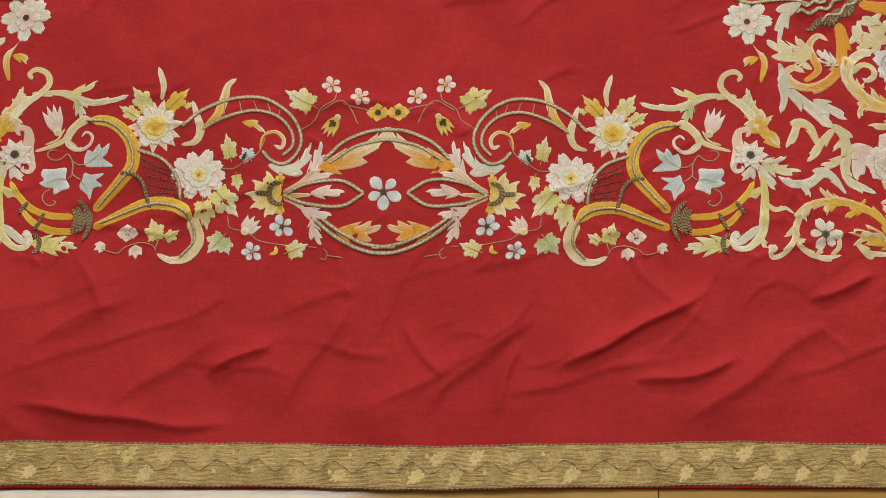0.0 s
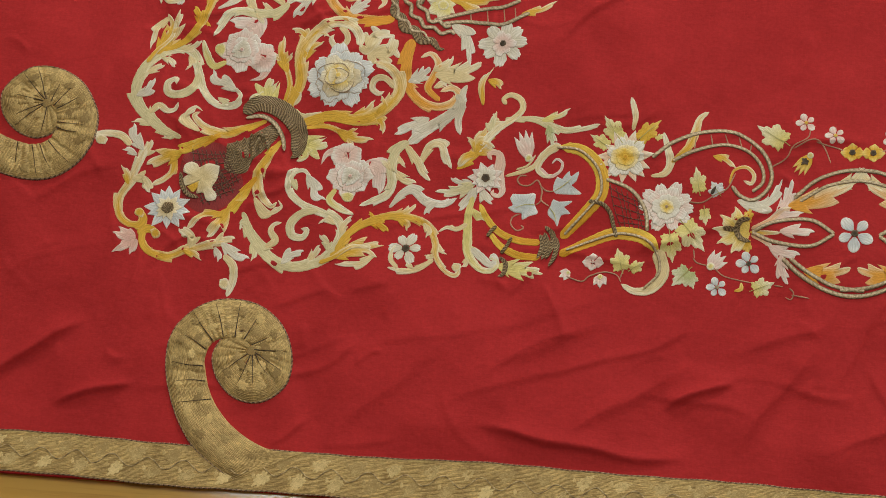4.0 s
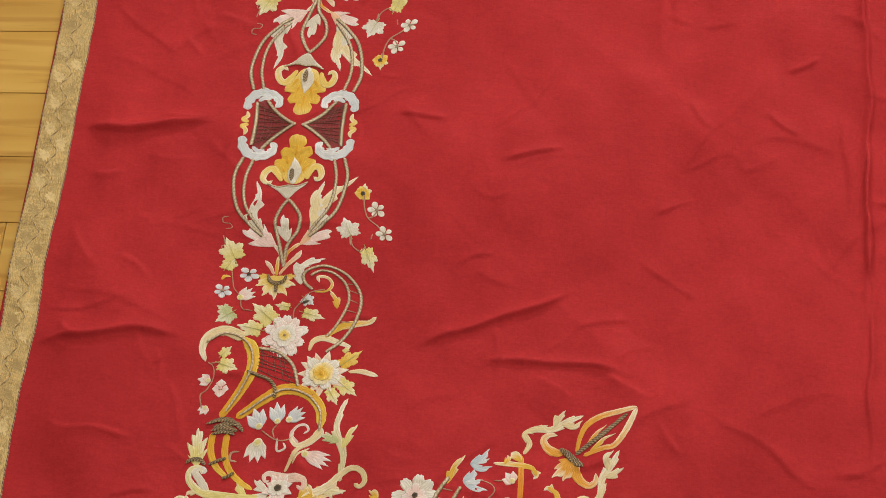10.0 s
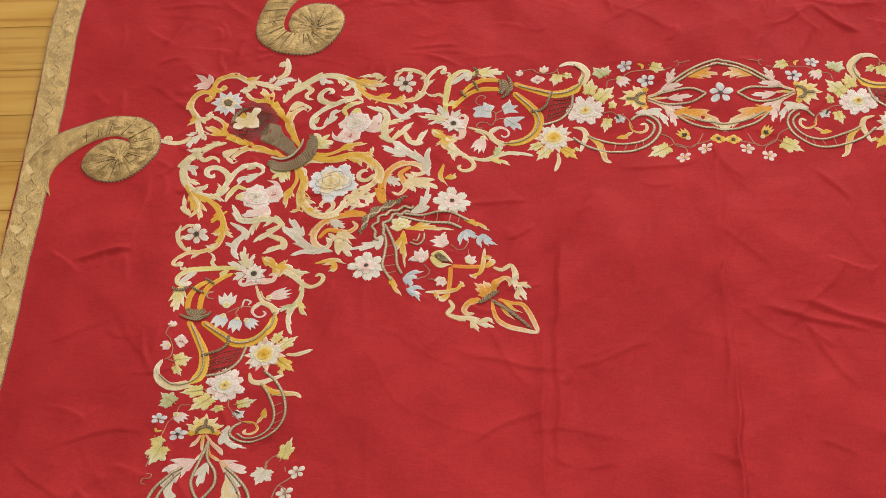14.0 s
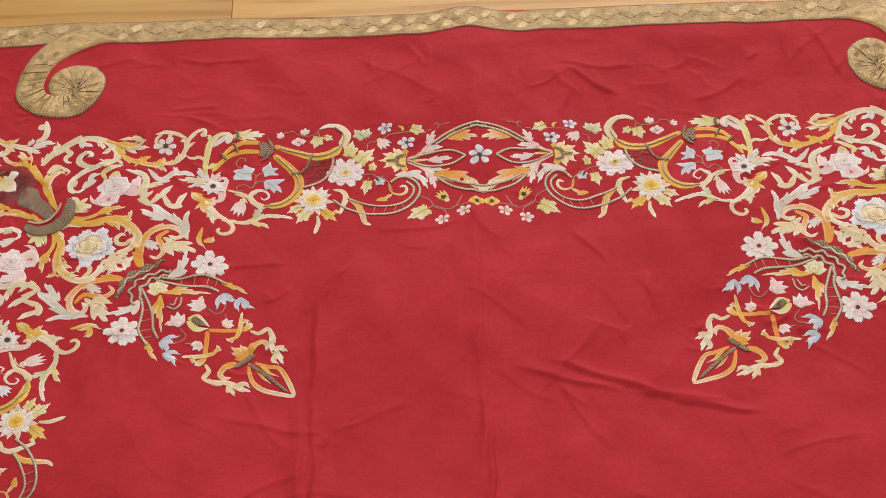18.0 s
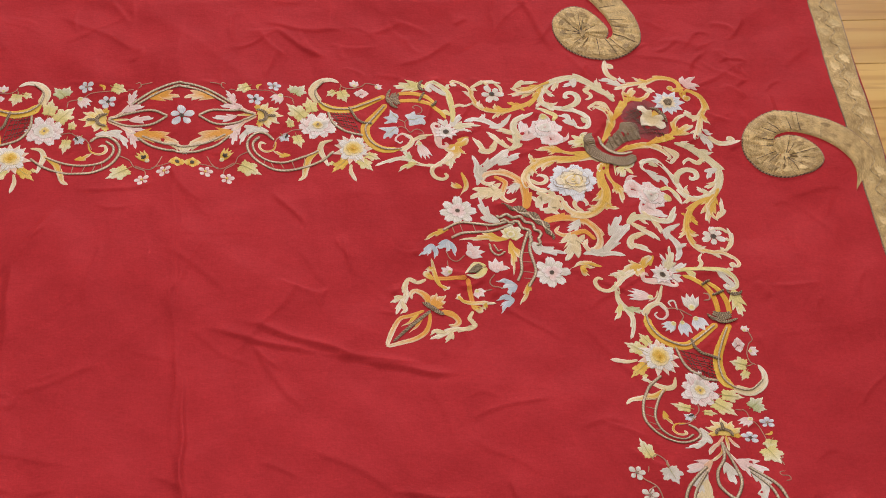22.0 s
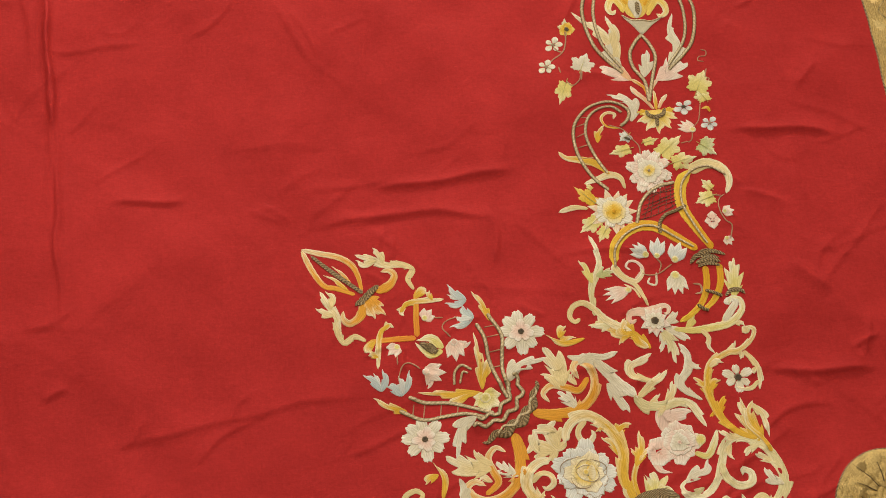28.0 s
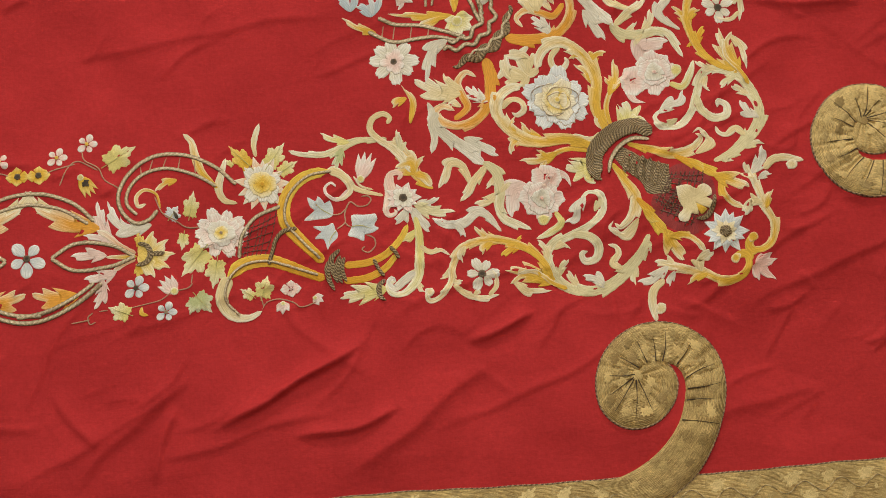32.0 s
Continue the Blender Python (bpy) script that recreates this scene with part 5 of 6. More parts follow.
acanthus("cream", "8", (37.80, 72.67, 37.25, 73.61, 36.47, 74.00), 0.85, 1)
acanthus("cream", "8", (37.51, 74.01, 37.88, 74.30, 38.52, 74.24), 0.64, 1)
stem("branch", "cream", "8", (37.63, 74.61, 38.85, 75.56, 40.26, 75.86, 41.76, 75.64), (0.58, 0.69, 0.63, 0.26), barbs=3.72)
stem("branch", "cream", "8", (40.81, 75.68, 41.56, 74.86, 41.58, 74.00, 41.26, 73.32), (0.53, 0.53, 0.42, 0.21), barbs=3.72)
acanthus("cream", "8", (39.36, 75.59, 39.82, 75.29, 40.08, 74.99), 0.53, 1)
flower("white", "8", (40.32, 73.64), 1.54, 6, "notch", rows=(), heart=0.24)
acanthus("gold_cream", "8", (47.23, 74.80, 44.73, 73.98, 42.39, 73.50), 2.35, 4, sides='left')
acanthus("gold_cream", "8", (46.96, 74.89, 44.19, 74.05, 42.83, 74.73), 1.60, 3, lift=0.02)
acanthus("cream", "8", (43.07, 74.53, 44.50, 75.49, 46.69, 75.58), 0.96, 2)
stem("branch", "gold_cream", "8", (48.18, 75.51, 46.80, 74.88, 45.28, 73.80, 43.70, 73.80), (0.43, 0.48, 0.43, 0.27), lift=0.05)

# corner: pink rose with its stalk
stem("stalk", "gold_cream", "8", (51.61, 62.38, 49.24, 62.07, 47.20, 63.14, 45.92, 65.32), (0.33, 0.55, 0.55, 0.38))
acanthus("gold_cream", "8", (48.28, 62.41, 46.62, 63.11, 44.63, 63.22), 1.21, 2)
acanthus("gold_cream", "8", (47.47, 62.82, 46.77, 62.44, 46.28, 62.13), 0.55, 1)
acanthus("pink", "8", (46.88, 66.04, 47.85, 64.53, 48.90, 64.71, 49.36, 65.86), 1.20, 1, name='rose_petal', sharp=0.1)
flower("pink_white", "8", (47.06, 64.82), 1.31, 4, "frill", rows=(), heart=0.05, heart_tone='pink', wide=1.5, name='rose_petals')
acanthus("pink_white", "8", (45.61, 65.97, 43.88, 66.20, 43.54, 68.52), 2.28, 2, name='rose_petal', sharp=0.3)
flower("pink_white", "8", (46.43, 66.91), 2.06, 8, "frill", rows=(('pink_white', 1.41, 5, 'frill'), ('white', 0.81, 3, 'frill')), heart=0.1, heart_tone='pink', outline=True, wide=1.6, name='pink_rose')
stem("calyx", "leaf", "8", (47.62, 68.21, 48.08, 69.35, 46.89, 70.16, 45.60, 70.63), (0.43, 0.76, 0.76, 0.27))
blob("leaf", "8", (47.22, 68.74, 46.51, 68.47, 45.90, 68.66, 46.06, 69.33, 46.69, 69.37), name='calyx')

# corner: big gold arms beside the rose
stem("gold_arm", "gold_cream", "8", (52.11, 61.95, 49.38, 61.12, 46.57, 61.30, 44.28, 60.44, 43.03, 58.72, 43.14, 57.13, 44.15, 56.04, 45.61, 55.66), (0.88, 1.21, 1.32, 1.44, 1.32, 1.10, 0.77), barbs=4.96)
stem("curl", "cream", "8", (45.36, 55.87, 45.90, 55.09, 45.34, 54.49, 44.19, 54.20, 43.33, 54.97, 43.14, 54.84), (0.72, 0.78, 0.89, 0.78, 0.28))
acanthus("cream", "8", (45.69, 55.08, 44.34, 54.67, 44.06, 52.81), 1.67, 2)
stem("curl", "cream", "8", (43.23, 58.05, 44.31, 57.19, 45.20, 57.35, 45.41, 58.17, 44.74, 58.70, 44.24, 58.45), (0.66, 0.61, 0.66, 0.61, 0.44))
acanthus("gold_cream", "8", (47.08, 61.10, 45.78, 60.46, 44.97, 59.34), 0.99, 2)
acanthus("gold_cream", "8", (44.68, 60.63, 44.05, 59.80, 44.51, 58.86), 0.88, 1)
acanthus("gold_cream", "8", (45.31, 61.12, 44.13, 61.50, 43.92, 62.62), 1.10, 2)
acanthus("cream", "8", (44.81, 55.16, 44.22, 55.59, 44.06, 55.92), 0.78, 1)
acanthus("leaf", "8", (51.78, 63.41, 50.18, 63.99, 49.05, 63.70), 2.53, 3)
acanthus("leaf", "8", (51.99, 64.10, 50.90, 64.94, 51.75, 65.66), 1.32, 2)
stem("curl", "cream", "4", (53.42, 60.49, 52.37, 59.57, 52.31, 58.54), (0.33, 0.67, 0.28))
stem("curl", "cream", "4", (52.55, 60.50, 51.59, 61.13, 49.83, 60.68), (0.28, 0.55, 0.22))

# corner: orange stem that turns into a sage scroll
stem("orange_stem", "orange_cream", "8", (42.41, 53.08, 42.58, 55.39, 42.37, 57.32, 41.07, 58.96, 39.39, 59.61, 38.06, 59.20, 37.56, 58.22, 38.26, 57.68, 39.28, 58.08), (1.32, 1.21, 1.21, 1.10, 0.99, 0.93, 0.77, 0.55), barbs=5.27)
stem("sage_scroll", "grey", "8", (37.35, 58.20, 37.48, 59.57, 38.79, 60.88, 40.40, 62.31, 41.72, 63.51), (0.76, 1.20, 1.31, 1.20, 1.09), barbs=3.72)
stem("sage_scroll", "green_cream", "8", (41.45, 63.16, 42.47, 64.22, 42.77, 65.80, 42.44, 67.34, 42.81, 68.47, 43.88, 69.09, 45.26, 69.73), (0.97, 1.08, 1.08, 1.03, 0.97, 0.81, 0.32), barbs=3.72)
stem("tail", "grey", "8", (37.66, 58.22, 37.04, 59.32, 37.22, 60.79, 36.81, 62.23), (0.76, 0.71, 0.71, 0.55))
acanthus("white", "8", (39.88, 60.71, 41.34, 61.69, 42.85, 62.62), 1.53, 2)
acanthus("cream", "8", (42.31, 64.55, 41.89, 65.31, 41.41, 65.73), 0.65, 1)
acanthus("cream", "8", (42.51, 66.12, 41.56, 66.85, 40.26, 67.10), 1.19, 2)
acanthus("cream", "8", (42.72, 66.14, 43.36, 65.39, 43.85, 65.31), 0.76, 1)
stem("ribbon", "cream", "8", (41.60, 63.61, 40.45, 65.00, 39.89, 65.97, 39.04, 66.81), (0.81, 0.92, 0.87, 0.32), barbs=3.41)
stem("ribbon", "cream", "8", (40.21, 65.21, 39.50, 63.50, 38.48, 63.22, 37.91, 64.30, 37.21, 65.54), (0.65, 0.87, 0.92, 0.87, 0.32), barbs=3.41)
acanthus("white", "8", (42.14, 57.43, 41.17, 56.69, 40.44, 55.74), 1.54, 3)
stem("curl", "orange_cream", "8", (39.16, 58.98, 40.36, 57.90, 40.09, 56.75, 39.74, 55.36, 40.52, 54.37, 41.41, 54.87), (0.50, 0.66, 0.77, 0.72, 0.61, 0.28))
acanthus("cream", "8", (39.91, 56.51, 37.93, 56.19, 35.80, 54.94), 2.42, 3)
acanthus("cream", "8", (40.08, 56.07, 38.89, 55.32, 38.54, 54.39), 1.21, 1)
acanthus("cream", "8", (39.85, 57.76, 39.17, 57.27, 38.61, 57.47), 0.77, 1)
acanthus("white", "8", (36.89, 57.22, 37.12, 58.31, 36.64, 59.53), 0.77, 1)

# corner: white ribbon and the curled pink flower
stem("ribbon", "white", "8", (42.41, 69.77, 41.45, 68.39, 40.47, 67.89, 39.20, 68.70, 37.68, 69.05, 36.32, 68.31), (0.32, 0.86, 1.02, 0.97, 0.86, 0.54), barbs=3.41)
acanthus("white", "8", (38.12, 68.86, 38.79, 69.34, 39.14, 70.18), 1.07, 1)
acanthus("green_cream", "8", (34.83, 66.90, 36.40, 67.65, 38.48, 67.78), 1.39, 3)
acanthus("white", "8", (35.17, 66.70, 36.20, 66.87, 37.21, 66.37), 0.86, 2)
acanthus("white", "8", (34.58, 67.22, 35.26, 68.36, 36.03, 69.61), 1.39, 2)
acanthus("white", "8", (34.25, 67.31, 33.72, 68.16, 33.02, 68.78), 1.17, 1)
stem("stalk", "leaf", "8", (34.88, 68.12, 35.06, 69.88, 34.88, 71.95, 34.52, 73.88, 33.30, 75.20, 32.16, 75.24, 31.87, 74.36, 32.63, 74.08), (0.42, 0.74, 0.85, 0.95, 0.85, 0.69, 0.53, 0.32))
stem("branch", "cream", "8", (35.03, 70.86, 35.89, 71.46, 36.85, 71.30, 37.61, 71.79), (0.69, 0.58, 0.48, 0.21), barbs=3.72)
acanthus("leaf", "8", (34.92, 69.33, 33.88, 70.14, 32.69, 70.51), 0.85, 1)
acanthus("cream", "8", (34.63, 73.02, 33.94, 73.52, 33.27, 73.91), 0.74, 1)
acanthus("cream", "8", (34.49, 74.09, 34.78, 74.97, 35.06, 75.21), 0.63, 1)
stem("flower_collar", "pink_warm", "8", (33.57, 64.51, 33.88, 64.11, 33.59, 63.81, 32.99, 63.92, 32.77, 64.72, 32.84, 65.72, 32.51, 66.82, 32.29, 67.42, 32.57, 67.92, 33.17, 67.72, 33.08, 67.32), (0.3, 0.5, 0.6, 0.9, 1.1, 1.1, 1.0, 0.75, 0.55, 0.4, 0.3))
flower("pink_white", "8", (33.92, 66.30), 1.5, 10, "point", rows=(('white', 1.0, 9, 'round'),), heart=0.26, heart_tone='bead', outline=True, wide=1.5, name='curled_flower', lift=0.06)
acanthus("gold_cream", "8", (36.69, 65.57, 35.30, 64.16, 34.98, 62.58, 33.97, 60.62), 1.30, 3)
acanthus("gold_cream", "8", (34.95, 62.80, 33.99, 62.08, 33.39, 61.04), 1.08, 1)
acanthus("gold_cream", "8", (35.21, 64.04, 34.21, 63.65, 33.29, 63.49), 0.97, 1)
acanthus("gold_cream", "8", (35.13, 63.82, 35.46, 62.94, 36.16, 62.42), 0.87, 1)
stem("scroll_end", "gold_cream", "8", (35.21, 64.04, 36.00, 64.42, 36.61, 65.34), (0.75, 0.97, 0.65), tip='round')
acanthus("cream", "8", (34.34, 60.98, 33.86, 60.62, 33.77, 59.72), 0.76, 1)
acanthus("cream", "8", (34.34, 60.98, 32.97, 61.02, 32.50, 60.55), 0.76, 1)

# corner: white blossom beside the point and its yellow leaf
flower("white", "8", (34.02, 53.03), 2.3, 8, "notch", rows=(('pink_white', 1.25, 7, 'notch'),), heart_tone='bead', heart=0.13, outline=True, wide=1.12, name='white_blossom')
acanthus("gold_cream", "8", (35.10, 59.22, 35.37, 57.09, 34.53, 55.34), 0.98, 1, sides='left')
acanthus("gold_cream", "8", (34.99, 56.73, 34.11, 57.02, 33.61, 57.56), 0.98, 1)

# spear point: claw, cords and lily on the diagonal
stem("claw", "metal", "4", (45.10, 47.89, 45.22, 48.41, 44.91, 48.88, 44.61, 49.30, 44.59, 49.82, 44.55, 50.36, 44.13, 50.70, 43.70, 50.97, 43.51, 51.46, 43.30, 51.98, 42.80, 52.14, 42.29, 52.18, 41.98, 52.63, 41.65, 53.07, 41.15, 53.09, 40.65, 53.05, 40.27, 53.43, 39.89, 53.81, 39.39, 53.76), (0.28, 0.67, 0.84, 1.00, 1.00, 1.00, 0.73, 0.22), high=0.12)
stem("claw_rib", "cord", "4", (44.91, 48.58, 44.98, 49.12, 44.63, 49.55, 44.25, 49.90, 44.15, 50.41, 44.03, 50.95, 43.57, 51.23, 43.08, 51.34, 42.79, 51.79, 42.49, 52.26, 41.98, 52.30, 41.47, 52.32, 41.13, 52.75, 40.80, 53.17), (0.17, 0.28, 0.28, 0.17), lift=0.1, high=0.06)
cord("4", (42.90, 47.08, 43.33, 47.22, 43.43, 47.70, 43.31, 48.14, 43.52, 48.53, 43.74, 48.96, 43.48, 49.39, 43.06, 49.63, 42.98, 50.12, 42.90, 50.61, 42.48, 50.84, 42.06, 50.94, 41.80, 51.33, 41.52, 51.74, 41.07, 51.75, 40.65, 51.71, 40.29, 51.99, 39.90, 52.26, 39.48, 52.09, 39.07, 51.91, 38.68, 52.19), 0.50, lift=0.08)
cord("4", (42.08, 47.63, 42.43, 47.92, 42.38, 48.41, 42.32, 48.84, 42.42, 49.18, 42.35, 49.67, 41.93, 49.91, 41.53, 50.13, 41.37, 50.57, 41.19, 51.04, 40.74, 51.16, 40.33, 50.98, 39.93, 51.25, 39.53, 51.51, 39.13, 51.32), 0.50, lift=0.08)
bud("leaf", "4", (39.85, 49.16), (41.46, 50.28), 3.14, petals=3)
bud("leaf", "4", (40.27, 49.30), (39.01, 49.99), 2.24, petals=3)
cord("4", (39.07, 46.31, 38.14, 45.79, 37.43, 46.47, 37.30, 47.75), 0.34)
cord("4", (38.71, 46.64, 38.18, 46.50, 37.85, 47.66), 0.28)
stem("spear_shaft", "metal", "4", (28.94, 37.74, 26.27, 35.33, 24.11, 33.16), (0.46, 0.52, 0.35), lift=0.05)
stem("knob", "metal", "4", (30.52, 37.08, 29.59, 37.77, 29.20, 38.60), (0.46, 0.69, 0.46), lift=0.1)
stem("knob", "metal", "4", (30.04, 37.60, 29.18, 38.12, 28.81, 38.77), (0.46, 0.69, 0.46), lift=0.1)
stem("knob", "metal", "4", (29.56, 38.13, 28.78, 38.46, 28.41, 38.93), (0.46, 0.69, 0.46), lift=0.1)
stem("knob", "metal", "4", (29.09, 38.66, 28.37, 38.81, 28.02, 39.10), (0.46, 0.69, 0.46), lift=0.1)
acanthus("orange_cream", "4", (29.12, 38.23, 30.08, 39.24, 31.03, 40.24), 1.38, 1, name='spear_petal', sharp=0.3)
acanthus("orange_cream", "4", (29.12, 38.23, 29.52, 39.40, 29.92, 40.56), 1.37, 1, name='spear_petal', sharp=0.3)
acanthus("orange_cream", "4", (29.12, 38.23, 29.00, 39.13, 28.87, 40.03), 1.37, 1, name='spear_petal', sharp=0.3)
acanthus("orange_cream", "4", (29.12, 38.23, 30.01, 38.75, 30.89, 39.27), 1.38, 1, name='spear_petal', sharp=0.3)
acanthus("leaf", "4", (36.48, 43.94, 35.37, 42.94, 33.85, 42.99), 1.14, 1, sharp=0.2)
acanthus("leaf", "4", (36.44, 44.29, 34.92, 44.34, 33.72, 43.22), 1.13, 1, sharp=0.2)
blob("metal", "4", (36.02, 44.16, 35.33, 43.41, 34.14, 43.30, 34.72, 44.10, 35.54, 44.61), lift=0.1, name='lozenge')

# spear point: corded sprays, bells and outer frame
cord("8", (40.74, 50.95, 38.56, 50.14, 36.63, 49.59, 34.34, 49.36, 32.79, 48.71), 0.50)
cord("8", (40.06, 51.26, 37.96, 50.81, 36.06, 50.95, 34.07, 51.08, 31.82, 49.94), 0.50)
acanthus("gold_cream", "8", (32.56, 50.09, 30.89, 49.55, 29.32, 48.55), 0.89, 2)
stem("ladder_stitch", "stem", "8", (37.54, 49.63, 37.29, 51.01), (0.11, 0.11), high=0.04)
stem("ladder_stitch", "stem", "8", (35.93, 49.55, 35.69, 50.93), (0.11, 0.11), high=0.04)
stem("ladder_stitch", "stem", "8", (34.33, 49.48, 34.09, 50.85), (0.11, 0.11), high=0.04)
stem("ladder_stitch", "stem", "8", (33.26, 49.43, 33.03, 50.80), (0.11, 0.11), high=0.04)
acanthus("gold_cream", "8", (39.69, 48.68, 36.83, 48.66, 33.68, 48.34), 1.01, 3)
acanthus("gold_cream", "8", (38.70, 48.81, 37.35, 49.39, 36.15, 49.56), 0.89, 1)
acanthus("white", "8", (39.10, 51.21, 37.84, 51.96, 37.26, 53.42, 36.86, 55.22), 1.55, 3)
bud("pink_white", "8", (34.41, 46.33), (36.56, 46.43), 2.25, petals=3, calyx='pink_white')
acanthus("pink_white", "8", (34.68, 45.75, 35.08, 47.18, 34.69, 47.98), 1.35, 1)
bud("pink_white", "8", (32.06, 43.51), (31.01, 44.41), 1.93, petals=3)
stem("tendril", "stem", "8", (34.11, 46.08, 33.09, 45.33, 32.30, 45.76, 31.87, 47.03), (0.15, 0.10), high=0.05)
stem("tendril", "stem", "8", (31.89, 45.51, 31.87, 44.45), (0.15, 0.10), high=0.05)
acanthus("blue", "8", (32.05, 48.56, 32.68, 47.54, 33.03, 46.03), 0.95, 1)
acanthus("blue", "8", (32.05, 48.56, 31.47, 47.83, 30.65, 47.45), 0.95, 1)
acanthus("blue_white", "8", (32.29, 48.34, 32.16, 47.40, 31.91, 46.57), 0.78, 1)
acanthus("blue", "8", (30.17, 48.01, 30.57, 47.09, 30.36, 45.79), 0.84, 1)
acanthus("blue", "8", (30.17, 48.01, 29.50, 47.04, 28.39, 46.18), 0.84, 1)
acanthus("blue_white", "8", (30.08, 47.77, 29.74, 46.70, 29.47, 46.11), 0.62, 1)
stem("lattice_bar", "orange", "8", (33.87, 42.75, 31.69, 42.78, 28.86, 43.02), (0.62, 0.62, 0.57))
acanthus("gold_cream", "8", (29.73, 42.93, 29.14, 43.50, 29.30, 44.22), 1.02, 1)
stem("branch", "gold_cream", "8", (31.28, 41.21, 30.35, 42.01, 30.08, 43.90, 29.93, 45.78), (0.45, 0.68, 0.62, 0.34), barbs=3.72)
acanthus("gold_cream", "8", (30.02, 44.60, 29.51, 44.34, 28.97, 44.32), 0.68, 1)
acanthus("cream", "8", (30.69, 41.78, 31.28, 41.21, 31.68, 41.59), 0.80, 1)
stem("frame_scroll", "cream", "8", (28.88, 42.78, 27.83, 42.26, 26.82, 42.81, 26.24, 41.84, 26.14, 40.28, 25.38, 38.69, 24.72, 37.22), (0.45, 0.74, 0.80, 0.80, 0.80, 0.74, 0.34), barbs=3.1)
acanthus("cream", "8", (25.94, 40.03, 24.99, 39.64, 24.17, 39.00), 0.91, 1)
acanthus("cream", "8", (26.33, 42.08, 26.08, 41.12, 26.56, 40.42), 0.68, 1)
acanthus("cream", "8", (25.67, 39.30, 25.86, 38.11, 25.27, 37.24), 0.80, 1)
stem("spear_edge", "orange_cream", "4", (28.17, 37.83, 26.42, 37.04, 25.20, 36.63, 24.17, 34.88, 23.27, 32.52), (0.40, 0.58, 0.63, 0.69, 0.52))
stem("spear_edge", "orange_cream", "4", (28.85, 37.50, 28.64, 35.91, 28.08, 34.54, 26.83, 33.57, 25.11, 33.02, 23.28, 32.46), (0.35, 0.52, 0.70, 0.70, 0.64, 0.46))
acanthus("orange_cream", "4", (28.02, 36.86, 26.93, 35.35, 26.11, 34.47), 0.52, 1)
acanthus("gold_cream", "4", (27.55, 37.32, 26.22, 36.06, 25.17, 35.41), 0.52, 1)
stem("curl", "orange_cream", "8", (28.96, 38.95, 28.42, 40.25, 27.39, 40.93, 26.78, 40.43, 26.84, 39.59), (0.68, 1.03, 0.80, 0.68, 0.29))
acanthus("gold_cream", "4", (47.80, 44.46, 48.78, 43.66, 49.66, 43.71), 0.80, 1)

# middle of the long sides: gilt lily, corded arcs and gilt netting
blob("grey", "4", (63.49, 8.04, 62.37, 8.84, 61.22, 9.85, 60.33, 8.85, 59.33, 7.78, 60.41, 8.23, 61.43, 8.19, 62.43, 8.36), name='lily_cap', lift=0.06)
cord("4", (63.63, 7.90, 62.44, 8.29, 61.38, 8.12, 60.30, 8.15, 59.22, 7.63), 0.26, lift=0.1)
cord("v", (66.59, 4.60, 67.20, 7.31, 66.53, 10.93, 65.08, 13.23, 63.54, 14.95), 0.52)
cord("v", (65.49, 4.71, 66.02, 7.56, 65.57, 10.89, 63.63, 14.27), 0.45)
acanthus("white", "v", (63.73, 14.41, 64.79, 11.84, 64.21, 9.88, 64.76, 7.52), 1.55, 3)

# long sides: eye-shaped spray with its leaves
cord("4", (61.05, 18.59, 61.76, 15.84, 62.30, 13.06, 61.83, 11.19, 61.10, 9.92), 0.51)
cord("4", (61.05, 18.59, 60.89, 16.22, 59.84, 14.28, 59.60, 12.36, 60.32, 10.86, 61.10, 9.92), 0.51)
acanthus("white", "4", (60.85, 15.61, 61.23, 14.05, 61.43, 12.00), 1.66, 2, lift=0.02)
acanthus("pink_white", "4", (62.10, 15.99, 63.74, 15.23, 65.74, 14.07), 2.17, 2)
acanthus("pink_white", "4", (62.35, 15.86, 63.10, 14.66, 63.54, 13.17), 0.89, 1)
acanthus("pink_white", "4", (59.40, 15.90, 57.87, 14.90, 56.09, 14.02), 2.15, 2)
acanthus("peach", "4", (59.50, 16.04, 58.61, 14.65, 58.41, 13.42), 0.89, 1)
stem("spray_stem", "orange_cream", "4", (61.00, 18.11, 60.68, 16.89, 59.41, 15.76), (0.25, 0.38, 0.51))
stem("spray_stem", "peach", "4", (61.23, 18.12, 61.62, 16.92, 62.35, 15.86), (0.25, 0.38, 0.51))
stem("tendril", "stem", "4", (67.25, 12.20, 67.83, 12.36, 67.74, 12.98, 67.00, 13.16, 66.86, 13.70, 67.50, 13.79), (0.13, 0.09), high=0.05)

# long sides: sprigs of their own
ivy("leaf", "4", (53.04, 9.68), (53.01, 7.74), wide=0.9)
flower("yellow", "4", (53.11, 8.99), 0.84, 5, "point", rows=(), wide=1.6, heart=0.3)
flower("white", "4", (51.44, 10.81), 0.96, 5, "round", rows=(), heart=0.2, heart_tone='outline')
flower("white", "4", (50.31, 13.71), 0.95, 5, "round", rows=(), heart=0.2, heart_tone='outline')
ivy("white", "4", (53.90, 14.64), (54.89, 12.14), wide=1.1)
ivy("leaf", "4", (52.39, 15.54), (51.27, 18.32), wide=0.7)
stem("tendril", "stem", "4", (52.92, 9.13, 52.83, 10.51, 52.33, 11.86, 51.17, 12.79, 50.44, 13.58), (0.17, 0.12), high=0.05)
stem("tendril", "stem", "4", (51.36, 11.01, 51.87, 11.71, 52.33, 11.86), (0.17, 0.12), high=0.05)
stem("tendril", "stem", "4", (54.03, 14.50, 53.79, 15.58, 52.90, 16.23, 52.28, 15.53), (0.16, 0.11), high=0.05)
